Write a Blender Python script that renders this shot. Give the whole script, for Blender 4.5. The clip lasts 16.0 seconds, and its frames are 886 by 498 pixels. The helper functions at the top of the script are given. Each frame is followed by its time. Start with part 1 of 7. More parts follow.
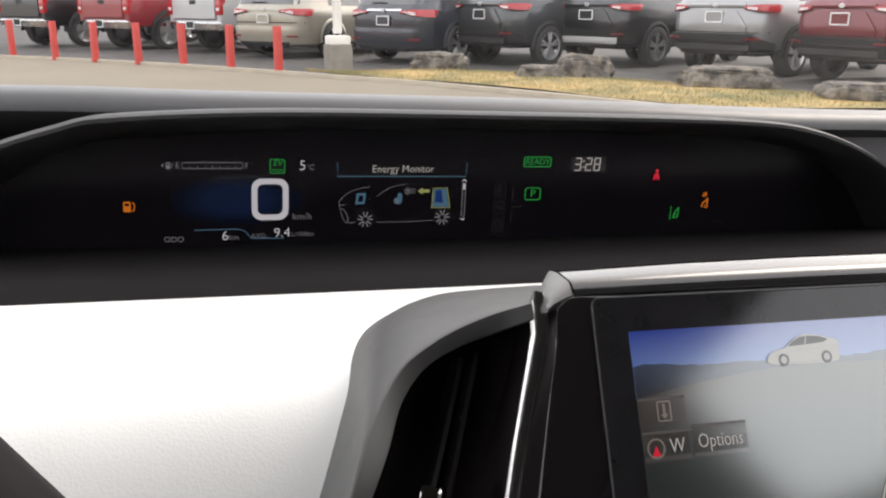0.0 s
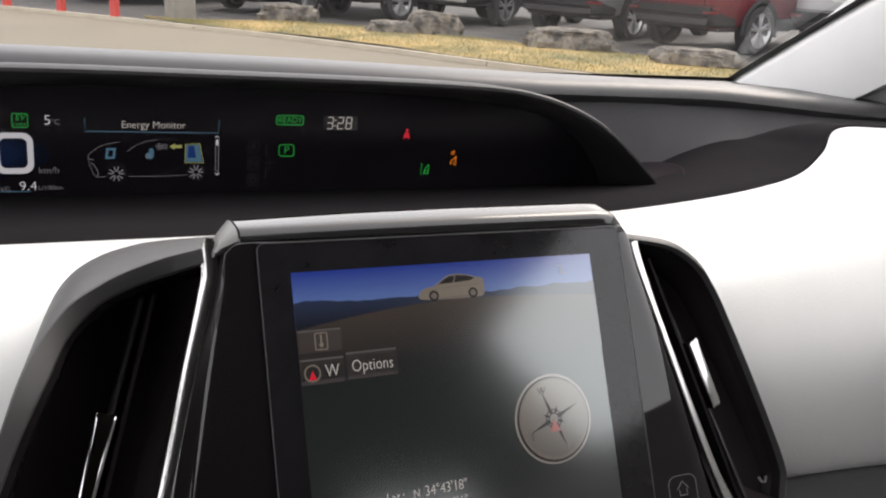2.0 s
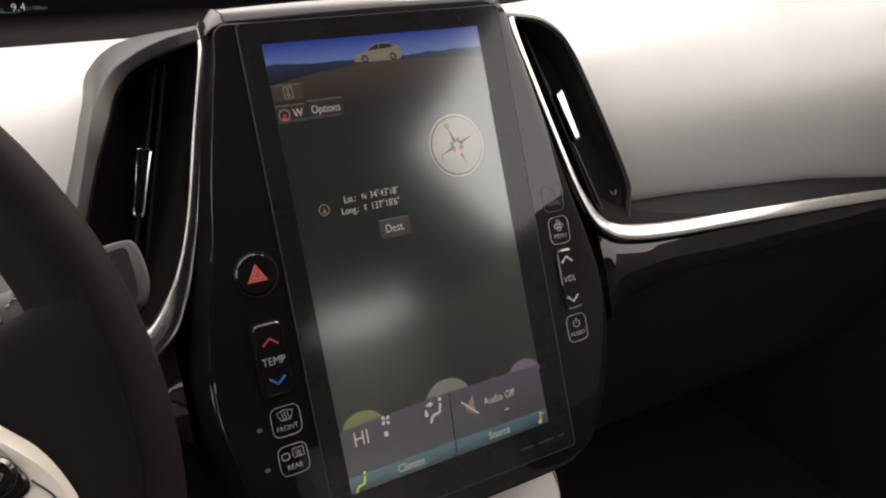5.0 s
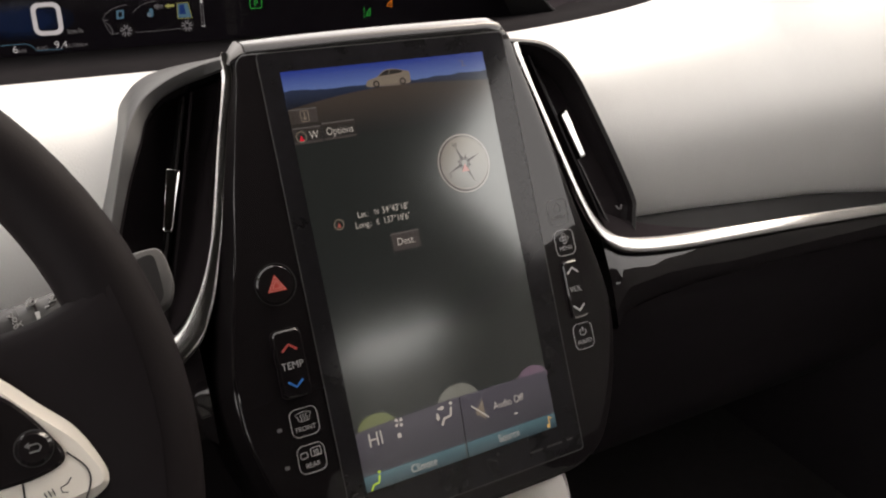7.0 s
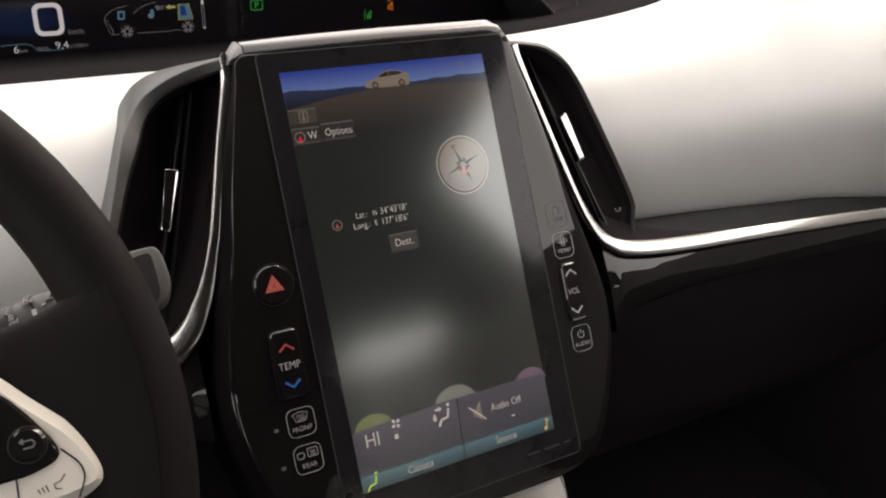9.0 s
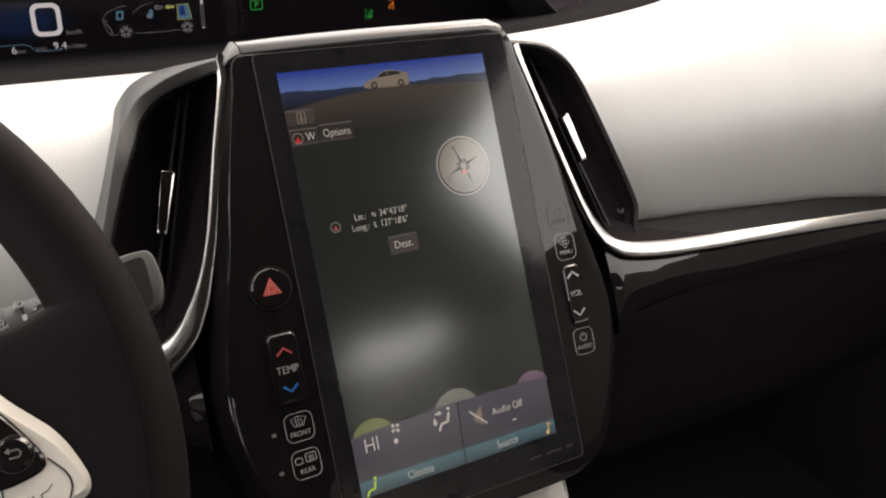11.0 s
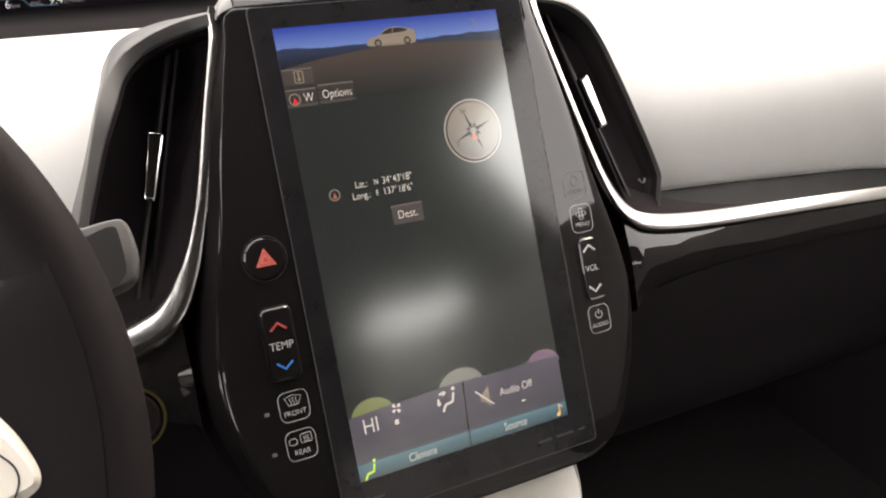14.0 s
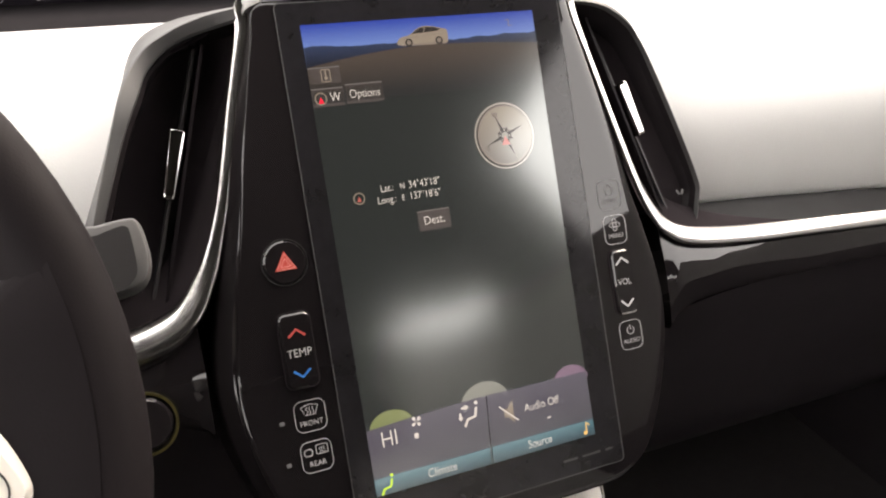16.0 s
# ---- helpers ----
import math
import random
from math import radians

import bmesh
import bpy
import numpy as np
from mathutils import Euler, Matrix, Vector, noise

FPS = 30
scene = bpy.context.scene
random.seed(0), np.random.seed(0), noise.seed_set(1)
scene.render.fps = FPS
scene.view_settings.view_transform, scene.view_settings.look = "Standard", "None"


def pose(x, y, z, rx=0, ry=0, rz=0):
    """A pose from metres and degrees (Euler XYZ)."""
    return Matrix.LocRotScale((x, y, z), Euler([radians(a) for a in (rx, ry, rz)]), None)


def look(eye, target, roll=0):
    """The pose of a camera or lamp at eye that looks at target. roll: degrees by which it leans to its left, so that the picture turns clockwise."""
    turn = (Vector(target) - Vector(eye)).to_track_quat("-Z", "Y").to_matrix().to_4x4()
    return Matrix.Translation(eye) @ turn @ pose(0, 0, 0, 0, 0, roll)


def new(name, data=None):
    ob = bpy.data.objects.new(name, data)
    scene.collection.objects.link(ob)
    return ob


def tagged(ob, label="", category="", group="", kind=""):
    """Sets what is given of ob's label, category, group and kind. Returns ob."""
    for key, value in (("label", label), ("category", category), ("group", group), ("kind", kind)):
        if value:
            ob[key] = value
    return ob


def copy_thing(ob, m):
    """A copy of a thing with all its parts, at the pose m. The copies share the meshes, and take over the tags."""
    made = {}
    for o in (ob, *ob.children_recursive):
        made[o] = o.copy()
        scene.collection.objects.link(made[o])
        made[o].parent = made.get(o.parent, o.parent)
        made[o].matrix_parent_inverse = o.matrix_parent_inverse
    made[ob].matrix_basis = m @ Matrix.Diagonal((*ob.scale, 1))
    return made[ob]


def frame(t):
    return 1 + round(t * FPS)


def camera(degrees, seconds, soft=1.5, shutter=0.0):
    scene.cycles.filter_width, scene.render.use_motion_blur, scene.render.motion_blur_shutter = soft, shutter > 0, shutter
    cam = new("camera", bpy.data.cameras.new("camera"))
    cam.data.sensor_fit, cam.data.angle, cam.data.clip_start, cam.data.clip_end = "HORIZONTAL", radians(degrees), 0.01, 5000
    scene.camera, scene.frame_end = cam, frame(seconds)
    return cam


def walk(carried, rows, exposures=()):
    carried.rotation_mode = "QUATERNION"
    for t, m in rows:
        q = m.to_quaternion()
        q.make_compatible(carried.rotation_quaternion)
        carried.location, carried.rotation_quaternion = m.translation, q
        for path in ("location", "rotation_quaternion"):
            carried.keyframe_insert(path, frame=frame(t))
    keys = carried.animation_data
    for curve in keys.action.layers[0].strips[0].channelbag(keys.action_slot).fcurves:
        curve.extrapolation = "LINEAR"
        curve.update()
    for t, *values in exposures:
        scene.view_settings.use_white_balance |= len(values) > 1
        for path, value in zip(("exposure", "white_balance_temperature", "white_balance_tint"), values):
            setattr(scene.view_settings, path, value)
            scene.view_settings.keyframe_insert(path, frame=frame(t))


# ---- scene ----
# The camera: held at the driver's head, turning from the cluster down to the centre display.
cam = camera(54.58, 16.0, soft=2.1)
PATH = [
    (0, pose(-0.2183, -0.1949, 1.079, 74.73, -2.709, -16.095)),
    (0.5, pose(-0.2174, -0.208, 1.0874, 75.754, -3.387, -17.448)),
    (1, pose(-0.2005, -0.2054, 1.0897, 75.925, -3.551, -19.2)),
    (1.5, pose(-0.1738, -0.218, 1.0931, 75.645, -3.663, -21.788)),
    (2, pose(-0.1659, -0.2569, 1.0921, 72.5, -5.178, -25.404)),
    (2.2, pose(-0.1682, -0.2783, 1.0874, 69.725, -5.732, -26.746)),
    (2.5, pose(-0.174, -0.3049, 1.0821, 65.657, -5.295, -27.244)),
    (2.7, pose(-0.1792, -0.3187, 1.0796, 63.92, -5.47, -27.562)),
    (3, pose(-0.1859, -0.3341, 1.0755, 62.828, -5.733, -28.887)),
    (3.5, pose(-0.2055, -0.3613, 1.0893, 60.913, -6.412, -30.045)),
    (3.7, pose(-0.2243, -0.3648, 1.0881, 61.144, -6.481, -31.121)),
    (5.8, pose(-0.2413, -0.4297, 1.11, 63.277, -1.566, -30.318)),
    (6, pose(-0.2406, -0.4352, 1.1063, 63.658, -1.775, -29.527)),
    (6.5, pose(-0.2429, -0.4381, 1.1074, 64.024, -1.654, -29.371)),
    (7, pose(-0.2422, -0.4389, 1.1083, 64.147, -1.589, -29.352)),
    (7.5, pose(-0.2419, -0.4392, 1.1099, 64.203, -1.558, -29.248)),
    (8, pose(-0.2408, -0.4427, 1.1086, 64.673, -1.407, -29.054)),
    (8.5, pose(-0.2416, -0.4407, 1.108, 64.528, -1.595, -29.045)),
    (9, pose(-0.2406, -0.4411, 1.1069, 64.415, -1.813, -29.111)),
    (11.5, pose(-0.231, -0.4359, 1.1049, 64.309, -1.516, -28.652)),
    (12, pose(-0.2278, -0.4326, 1.102, 63.561, -1.71, -28.298)),
    (12.5, pose(-0.2217, -0.4154, 1.1001, 60.694, -2.291, -27.494)),
    (13, pose(-0.2055, -0.4054, 1.0904, 59.125, -1.545, -27.697)),
    (13.5, pose(-0.2074, -0.4111, 1.0945, 61.004, -1.483, -27.235)),
    (14, pose(-0.2091, -0.4141, 1.0942, 62.002, -1.565, -27.008)),
    (14.5, pose(-0.2082, -0.4108, 1.0928, 61.739, -2.046, -27.223)),
    (15, pose(-0.2085, -0.4077, 1.0911, 61.766, -1.972, -27.237)),
    (15.5, pose(-0.205, -0.3979, 1.0892, 61.002, -2.447, -26.63)),
    (16, pose(-0.1991, -0.3991, 1.0876, 62.175, -2.125, -24.425)),
]
EXPOSURE = [(0, 0.95, 6800, 15), (1.8, 0.93, 6800, 15), (3.0, 0.95, 7200, 17), (3.5, 1.0, 7300, 17), (6, 0.98, 7400, 17), (9, 1.02, 7400, 17), (11.5, 1.15, 7400, 17), (12, 1.2, 7400, 17), (12.5, 1.35, 7400, 17), (13, 2.2, 7400, 17), (13.5, 1.95, 7400, 17), (15, 1.92, 7400, 17), (16, 2.05, 7400, 17)]
walk(cam, PATH, EXPOSURE)
# ---- end of camera ----
# ---- world, sun, exposure ----
world = bpy.data.worlds.new("overcast_sky")
scene.world = world
world.use_nodes = True
wn = world.node_tree.nodes
wl = world.node_tree.links
wn.clear()
sky = wn.new("ShaderNodeTexSky")
sky.sky_type = "NISHITA"
sky.sun_disc = False
sky.sun_elevation = radians(42)
sky.sun_rotation = radians(60)
sky.air_density = 1.0
sky.dust_density = 6.0
sky.ozone_density = 0.6
haze = wn.new("ShaderNodeMixRGB")
haze.blend_type = "MIX"
haze.inputs["Fac"].default_value = 0.78
haze.inputs["Color2"].default_value = (9.2, 9.3, 9.6, 1)
wback = wn.new("ShaderNodeBackground")
wback.inputs["Strength"].default_value = 0.165
wout = wn.new("ShaderNodeOutputWorld")
wl.new(sky.outputs["Color"], haze.inputs["Color1"])
wl.new(haze.outputs["Color"], wback.inputs["Color"])
wl.new(wback.outputs["Background"], wout.inputs["Surface"])

sun_data = bpy.data.lights.new("sun", "SUN")
sun_data.energy = 0.5
sun_data.angle = radians(25)
sun_data.color = (1.0, 0.97, 0.92)
sun = new("sun", sun_data)
sun.matrix_world = look((0, 0, 0), (-math.sin(radians(60)) * math.cos(radians(42)), -math.cos(radians(60)) * math.cos(radians(42)), -math.sin(radians(42))))

# ---- materials ----
def material(name, color, rough=0.5, metal=0.0, spec=0.5, coat=0.0, tint=None, tint_scale=8.0, tint_amount=0.5,
             bump=0.0, coat_rough=0.03, ior=1.5, bump_scale=400.0, rough_var=0.0, cells=False, emit=None, emit_strength=0.0, island=0.0, coords="Object"):
    """A Principled material with a second colour blended by noise, a fine relief and an uneven gloss."""
    m = bpy.data.materials.new(name)
    m.use_nodes = True
    nodes, links = m.node_tree.nodes, m.node_tree.links
    b = nodes["Principled BSDF"]
    b.inputs["Base Color"].default_value = (*color, 1)
    b.inputs["Roughness"].default_value = rough
    b.inputs["Metallic"].default_value = metal
    b.inputs["Specular IOR Level"].default_value = spec
    b.inputs["IOR"].default_value = ior
    if ior > 2.0:
        b.inputs["Specular Tint"].default_value = (0.96, 1.0, 0.985, 1)
    b.inputs["Coat Weight"].default_value = coat
    b.inputs["Coat Roughness"].default_value = coat_rough
    tc = nodes.new("ShaderNodeTexCoord")
    if tint is not None:
        n1 = nodes.new("ShaderNodeTexNoise")
        n1.inputs["Scale"].default_value = tint_scale
        n1.inputs["Detail"].default_value = 6
        n1.inputs["Roughness"].default_value = 0.65
        links.new(tc.outputs[coords], n1.inputs["Vector"])
        ramp = nodes.new("ShaderNodeValToRGB")
        ramp.color_ramp.elements[0].position = 0.5 - 0.5 * tint_amount
        ramp.color_ramp.elements[1].position = 0.5 + 0.5 * tint_amount
        ramp.color_ramp.elements[0].color = (*color, 1)
        ramp.color_ramp.elements[1].color = (*tint, 1)
        links.new(n1.outputs["Fac"], ramp.inputs["Fac"])
        links.new(ramp.outputs["Color"], b.inputs["Base Color"])
    if rough_var:
        n2 = nodes.new("ShaderNodeTexNoise")
        n2.inputs["Scale"].default_value = tint_scale * 3
        n2.inputs["Detail"].default_value = 4
        links.new(tc.outputs[coords], n2.inputs["Vector"])
        mr = nodes.new("ShaderNodeMapRange")
        mr.inputs["To Min"].default_value = max(0.0, rough - rough_var)
        mr.inputs["To Max"].default_value = min(1.0, rough + rough_var)
        links.new(n2.outputs["Fac"], mr.inputs["Value"])
        links.new(mr.outputs["Result"], b.inputs["Roughness"])
    if bump:
        if cells:
            n3 = nodes.new("ShaderNodeTexVoronoi")
            n3.inputs["Scale"].default_value = bump_scale
            out = n3.outputs["Distance"]
        else:
            n3 = nodes.new("ShaderNodeTexNoise")
            n3.inputs["Scale"].default_value = bump_scale
            n3.inputs["Detail"].default_value = 5
            out = n3.outputs["Fac"]
        links.new(tc.outputs[coords], n3.inputs["Vector"])
        bp = nodes.new("ShaderNodeBump")
        bp.inputs["Strength"].default_value = bump
        bp.inputs["Distance"].default_value = 0.3 / bump_scale
        links.new(out, bp.inputs["Height"])
        links.new(bp.outputs["Normal"], b.inputs["Normal"])
    if emit is not None:
        b.inputs["Emission Color"].default_value = (*emit, 1)
        b.inputs["Emission Strength"].default_value = emit_strength
    return m


def lit(name, color, strength, rough=0.14, ior=1.4):
    """A lit piece of a display: dark glassy surface that gives off its own colour."""
    return material(name, (0.01, 0.01, 0.012), rough=rough, ior=ior, emit=color, emit_strength=strength)


def gradient_lit(name, low, high, y0, y1, strength, rough=0.14):
    """A lit display area whose colour runs from low to high along its local y."""
    m = lit(name, low, strength, rough, 2.7)
    nodes, links = m.node_tree.nodes, m.node_tree.links
    tc = nodes.new("ShaderNodeTexCoord")
    sep = nodes.new("ShaderNodeSeparateXYZ")
    mr = nodes.new("ShaderNodeMapRange")
    mr.inputs["From Min"].default_value, mr.inputs["From Max"].default_value = y0, y1
    ramp = nodes.new("ShaderNodeValToRGB")
    ramp.color_ramp.elements[0].color = (*low, 1)
    ramp.color_ramp.elements[1].color = (*high, 1)
    links.new(tc.outputs["Object"], sep.inputs["Vector"])
    links.new(sep.outputs["Y"], mr.inputs["Value"])
    links.new(mr.outputs["Result"], ramp.inputs["Fac"])
    links.new(ramp.outputs["Color"], nodes["Principled BSDF"].inputs["Emission Color"])
    return m


def glass(name, tint, gloss=1.45):
    """A thin pane: light passes straight, and Fresnel adds the gloss."""
    m = bpy.data.materials.new(name)
    m.use_nodes = True
    nodes, links = m.node_tree.nodes, m.node_tree.links
    nodes.clear()
    t = nodes.new("ShaderNodeBsdfTransparent")
    t.inputs["Color"].default_value = (*tint, 1)
    g = nodes.new("ShaderNodeBsdfGlossy")
    g.inputs["Roughness"].default_value = 0.01
    fr = nodes.new("ShaderNodeFresnel")
    fr.inputs["IOR"].default_value = gloss
    mix = nodes.new("ShaderNodeMixShader")
    out = nodes.new("ShaderNodeOutputMaterial")
    links.new(fr.outputs["Fac"], mix.inputs["Fac"])
    links.new(t.outputs["BSDF"], mix.inputs[1])
    links.new(g.outputs["BSDF"], mix.inputs[2])
    links.new(mix.outputs["Shader"], out.inputs["Surface"])
    return m


# Shelf and recess charcoals: shade under the hood and light beside it, put into colour.
M_SHELF = material("charcoal_shaded", (0.0155, 0.0141, 0.0151), 0.8, spec=0.1, ior=1.12, tint=(0.0190, 0.0175, 0.0185), tint_scale=30, bump=0.25, bump_scale=1500, rough_var=0.04)
M_RECESS = material("charcoal_lit", (0.047, 0.044, 0.047), 0.6, spec=0.4, tint=(0.054, 0.051, 0.054), tint_scale=30, bump=0.25, bump_scale=1500, rough_var=0.05)
M_DARK = material("charcoal_soft_plastic", (0.023, 0.022, 0.0225), 0.55, spec=0.3, tint=(0.029, 0.028, 0.0285), tint_scale=30, bump=0.25, bump_scale=1500, rough_var=0.06)
M_PAD = material("charcoal_pad_skin", (0.030, 0.029, 0.031), 0.42, spec=0.55, tint=(0.036, 0.035, 0.037), tint_scale=30, bump=0.2, bump_scale=1500, rough_var=0.05)
M_GREY = material("grey_soft_plastic", (0.064, 0.063, 0.063), 0.5, tint=(0.075, 0.074, 0.073), tint_scale=30, bump=0.2, bump_scale=1500, rough_var=0.06)
M_WHITE = material("white_grained_dash_skin", (0.75, 0.75, 0.727), 0.42, tint=(0.71, 0.71, 0.69), tint_scale=12, bump=0.24, bump_scale=820, cells=True, rough_var=0.08)
M_IVORY = material("ivory_gloss_plastic", (0.84, 0.8, 0.72), 0.16, tint=(0.81, 0.77, 0.69), tint_scale=20, coat=0.4, rough_var=0.04)
M_PIANO = material("piano_black", (0.0110, 0.0095, 0.0101), 0.03, spec=0.5, coat=0.2, tint=(0.0122, 0.0106, 0.0112), tint_scale=60, rough_var=0.015)
M_LENS = material("cluster_lens", (0.0115, 0.0095, 0.0125), 0.2, spec=0.14, tint=(0.014, 0.012, 0.015), tint_scale=40)
M_BLACK = material("black_plastic", (0.03, 0.028, 0.028), 0.45, tint=(0.038, 0.036, 0.036), tint_scale=40, bump=0.15, bump_scale=1200)
M_VENT = material("vent_black", (0.030, 0.025, 0.0272), 0.65, spec=0.0, ior=1.05, tint=(0.034, 0.0285, 0.031), tint_scale=50)
M_THROAT = material("vent_gloss_black", (0.022, 0.0185, 0.020), 0.25, spec=0.2, ior=1.2, tint=(0.017, 0.0148, 0.016), tint_scale=50, rough_var=0.06)
M_FLANK = material("flank_black", (0.0120, 0.0104, 0.0110), 0.32, spec=0.15, ior=1.3, tint=(0.0145, 0.0125, 0.0132), tint_scale=60, rough_var=0.05)
M_TAB = material("polished_chrome", (0.88, 0.88, 0.87), 0.07, metal=1.0, tint=(0.82, 0.82, 0.81), tint_scale=90, rough_var=0.03)
M_SWITCH = material("black_switch_plastic", (0.03, 0.028, 0.028), 0.35, spec=0.4, tint=(0.038, 0.036, 0.036), tint_scale=40, bump=0.12, bump_scale=1200)
M_CHROME = material("satin_chrome", (0.82, 0.81, 0.79), 0.2, metal=1.0, tint=(0.72, 0.71, 0.69), tint_scale=90, rough_var=0.05)
M_LEATHER = material("black_leather", (0.0108, 0.0089, 0.0098), 0.6, spec=0.06, tint=(0.0136, 0.0113, 0.0124), tint_scale=25, bump=0.1, bump_scale=900, cells=True, rough_var=0.08)
M_LOWER = material("black_lower_plastic", (0.032, 0.027, 0.030), 0.6, spec=0.2, tint=(0.038, 0.033, 0.036), tint_scale=30, bump=0.2, bump_scale=1300)
M_SCREEN = material("display_glass", (0.005, 0.006, 0.006), 0.14, ior=2.7, emit=(0.028, 0.0345, 0.0335), emit_strength=0.172, tint=(0.008, 0.008, 0.008), tint_scale=30)
M_HEADLINER = material("charcoal_headliner", (0.018, 0.0175, 0.0172), 0.9, tint=(0.0145, 0.014, 0.0138), tint_scale=20, bump=0.3, bump_scale=900)
M_PILLAR = material("light_pillar_trim", (0.86, 0.86, 0.85), 0.5, tint=(0.82, 0.82, 0.81), tint_scale=15, bump=0.3, bump_scale=800)
# Door tone is set pale to throw light onto the lower dash.
M_DOOR = material("bounce_door_trim", (0.42, 0.41, 0.39), 0.7, tint=(0.36, 0.35, 0.335), tint_scale=10, bump=0.25, bump_scale=800)
M_CARPET = material("black_carpet", (0.034, 0.030, 0.031), 0.95, tint=(0.044, 0.039, 0.040), tint_scale=60, bump=0.5, bump_scale=700)
M_GLASS = glass("windscreen_glass", (0.93, 0.96, 0.95))
M_FRIT = material("black_ceramic_band", (0.01, 0.01, 0.01), 0.3, tint=(0.014, 0.014, 0.014), tint_scale=50)
# A faint glow is added to this legend print.
M_PRINT = material("printed_white_legend", (0.40, 0.40, 0.39), 0.35, emit=(0.8, 0.8, 0.8), emit_strength=0.04, tint=(0.5, 0.5, 0.5), tint_scale=200)
M_PRINT_DIM = material("printed_grey_legend", (0.18, 0.18, 0.18), 0.4, tint=(0.15, 0.15, 0.15), tint_scale=200)
M_PRINT_FAINT = material("faint_grey_print", (0.05, 0.05, 0.05), 0.4, tint=(0.04, 0.04, 0.04), tint_scale=200)
# Grey of the line that paints the highlight along the glass edge.
M_EDGE = material("glass_edge_highlight", (0.11, 0.11, 0.11), 0.25, tint=(0.09, 0.09, 0.09), tint_scale=120)
M_PRINT_GREEN = material("printed_green_legend", (0.05, 0.3, 0.12), 0.4, tint=(0.04, 0.25, 0.1), tint_scale=200)
# The red and blue arrow prints carry the same small added glow.
M_PRINT_RED = material("printed_red_legend", (0.36, 0.05, 0.055), 0.3, emit=(0.9, 0.16, 0.13), emit_strength=0.05, tint=(0.45, 0.07, 0.06), tint_scale=200)
M_PRINT_BLUE = material("printed_blue_legend", (0.03, 0.16, 0.5), 0.3, emit=(0.02, 0.25, 0.7), emit_strength=0.05, tint=(0.03, 0.14, 0.45), tint_scale=200)
L_WHITE = lit("lit_white", (0.85, 0.86, 0.92), 0.24)
L_WARM = lit("lit_warm_white", (0.9, 0.87, 0.82), 0.2)
L_GREY = lit("lit_grey", (0.55, 0.55, 0.6), 0.12)
L_DIM = lit("lit_dim_grey", (0.16, 0.15, 0.15), 0.05)
L_GREEN = lit("lit_green", (0.02, 0.62, 0.1), 0.20)
L_ORANGE = lit("lit_orange", (1.0, 0.27, 0.02), 0.22)
L_RED = lit("lit_red", (0.9, 0.02, 0.05), 0.28)
L_BLUE = lit("lit_blue", (0.02, 0.08, 0.35), 0.14)
L_CYAN = lit("lit_cyan", (0.18, 0.42, 0.62), 0.12)
L_YELLOW = lit("lit_yellow_green", (0.7, 0.72, 0.25), 0.16)
L_AMBER = lit("lit_amber", (0.95, 0.6, 0.2), 0.25)

# ---- shape helpers ----
def part(name, bm, mat, parent=None, label="", smooth=True, facing=None):
    """Links a bmesh as one mesh object under a thing or part."""
    me = bpy.data.meshes.new(name)
    bmesh.ops.recalc_face_normals(bm, faces=bm.faces[:])
    if facing is not None:                  # an open sheet whose front is to face this point
        bm.faces.ensure_lookup_table()
        f = bm.faces[len(bm.faces) // 2]
        if f.normal.dot(Vector(facing) - f.calc_center_median()) < 0:
            bmesh.ops.reverse_faces(bm, faces=bm.faces[:])
    bm.to_mesh(me)
    bm.free()
    me.materials.append(mat)
    if smooth:
        me.shade_smooth()
        me.set_sharp_from_angle(angle=radians(38))
    ob = new(name, me)
    ob.parent = parent
    if label:
        ob["label"] = label
    return ob


def thing(name, m, label, category, group="", kind=""):
    ob = new(name)
    ob.empty_display_size = 0.05
    ob.matrix_world = m
    return tagged(ob, label, category, group, kind)


def rrect(cx, cy, w, h, r, n=5):
    """Outline of a rounded rectangle, counter-clockwise."""
    pts = []
    r = min(r, w / 2 - 1e-6, h / 2 - 1e-6)
    for sx, sy, a0 in ((1, 1, 0), (-1, 1, 90), (-1, -1, 180), (1, -1, 270)):
        for i in range(n + 1):
            a = radians(a0 + 90 * i / n)
            pts.append((cx + sx * (w / 2 - r) + r * math.cos(a), cy + sy * (h / 2 - r) + r * math.sin(a)))
    return pts


def disc(cx, cy, r, n=32, ry=None):
    return [(cx + r * math.cos(2 * math.pi * i / n), cy + (ry or r) * math.sin(2 * math.pi * i / n)) for i in range(n)]


def spline(pts, n=8, closed=False):
    """Catmull-Rom through the points (tuples of any dimension)."""
    p = [np.array(q, float) for q in pts]
    out = []
    k = len(p)
    last = k if closed else k - 1
    for i in range(last):
        a = p[(i - 1) % k] if closed or i > 0 else 2 * p[0] - p[1]
        b, c = p[i], p[(i + 1) % k]
        d = p[(i + 2) % k] if closed or i + 2 < k else 2 * p[-1] - p[-2]
        for j in range(n):
            t = j / n
            out.append(tuple(0.5 * (2 * b + (c - a) * t + (2 * a - 5 * b + 4 * c - d) * t * t + (3 * b - a - 3 * c + d) * t ** 3)))
    if not closed:
        out.append(tuple(p[-1]))
    return out


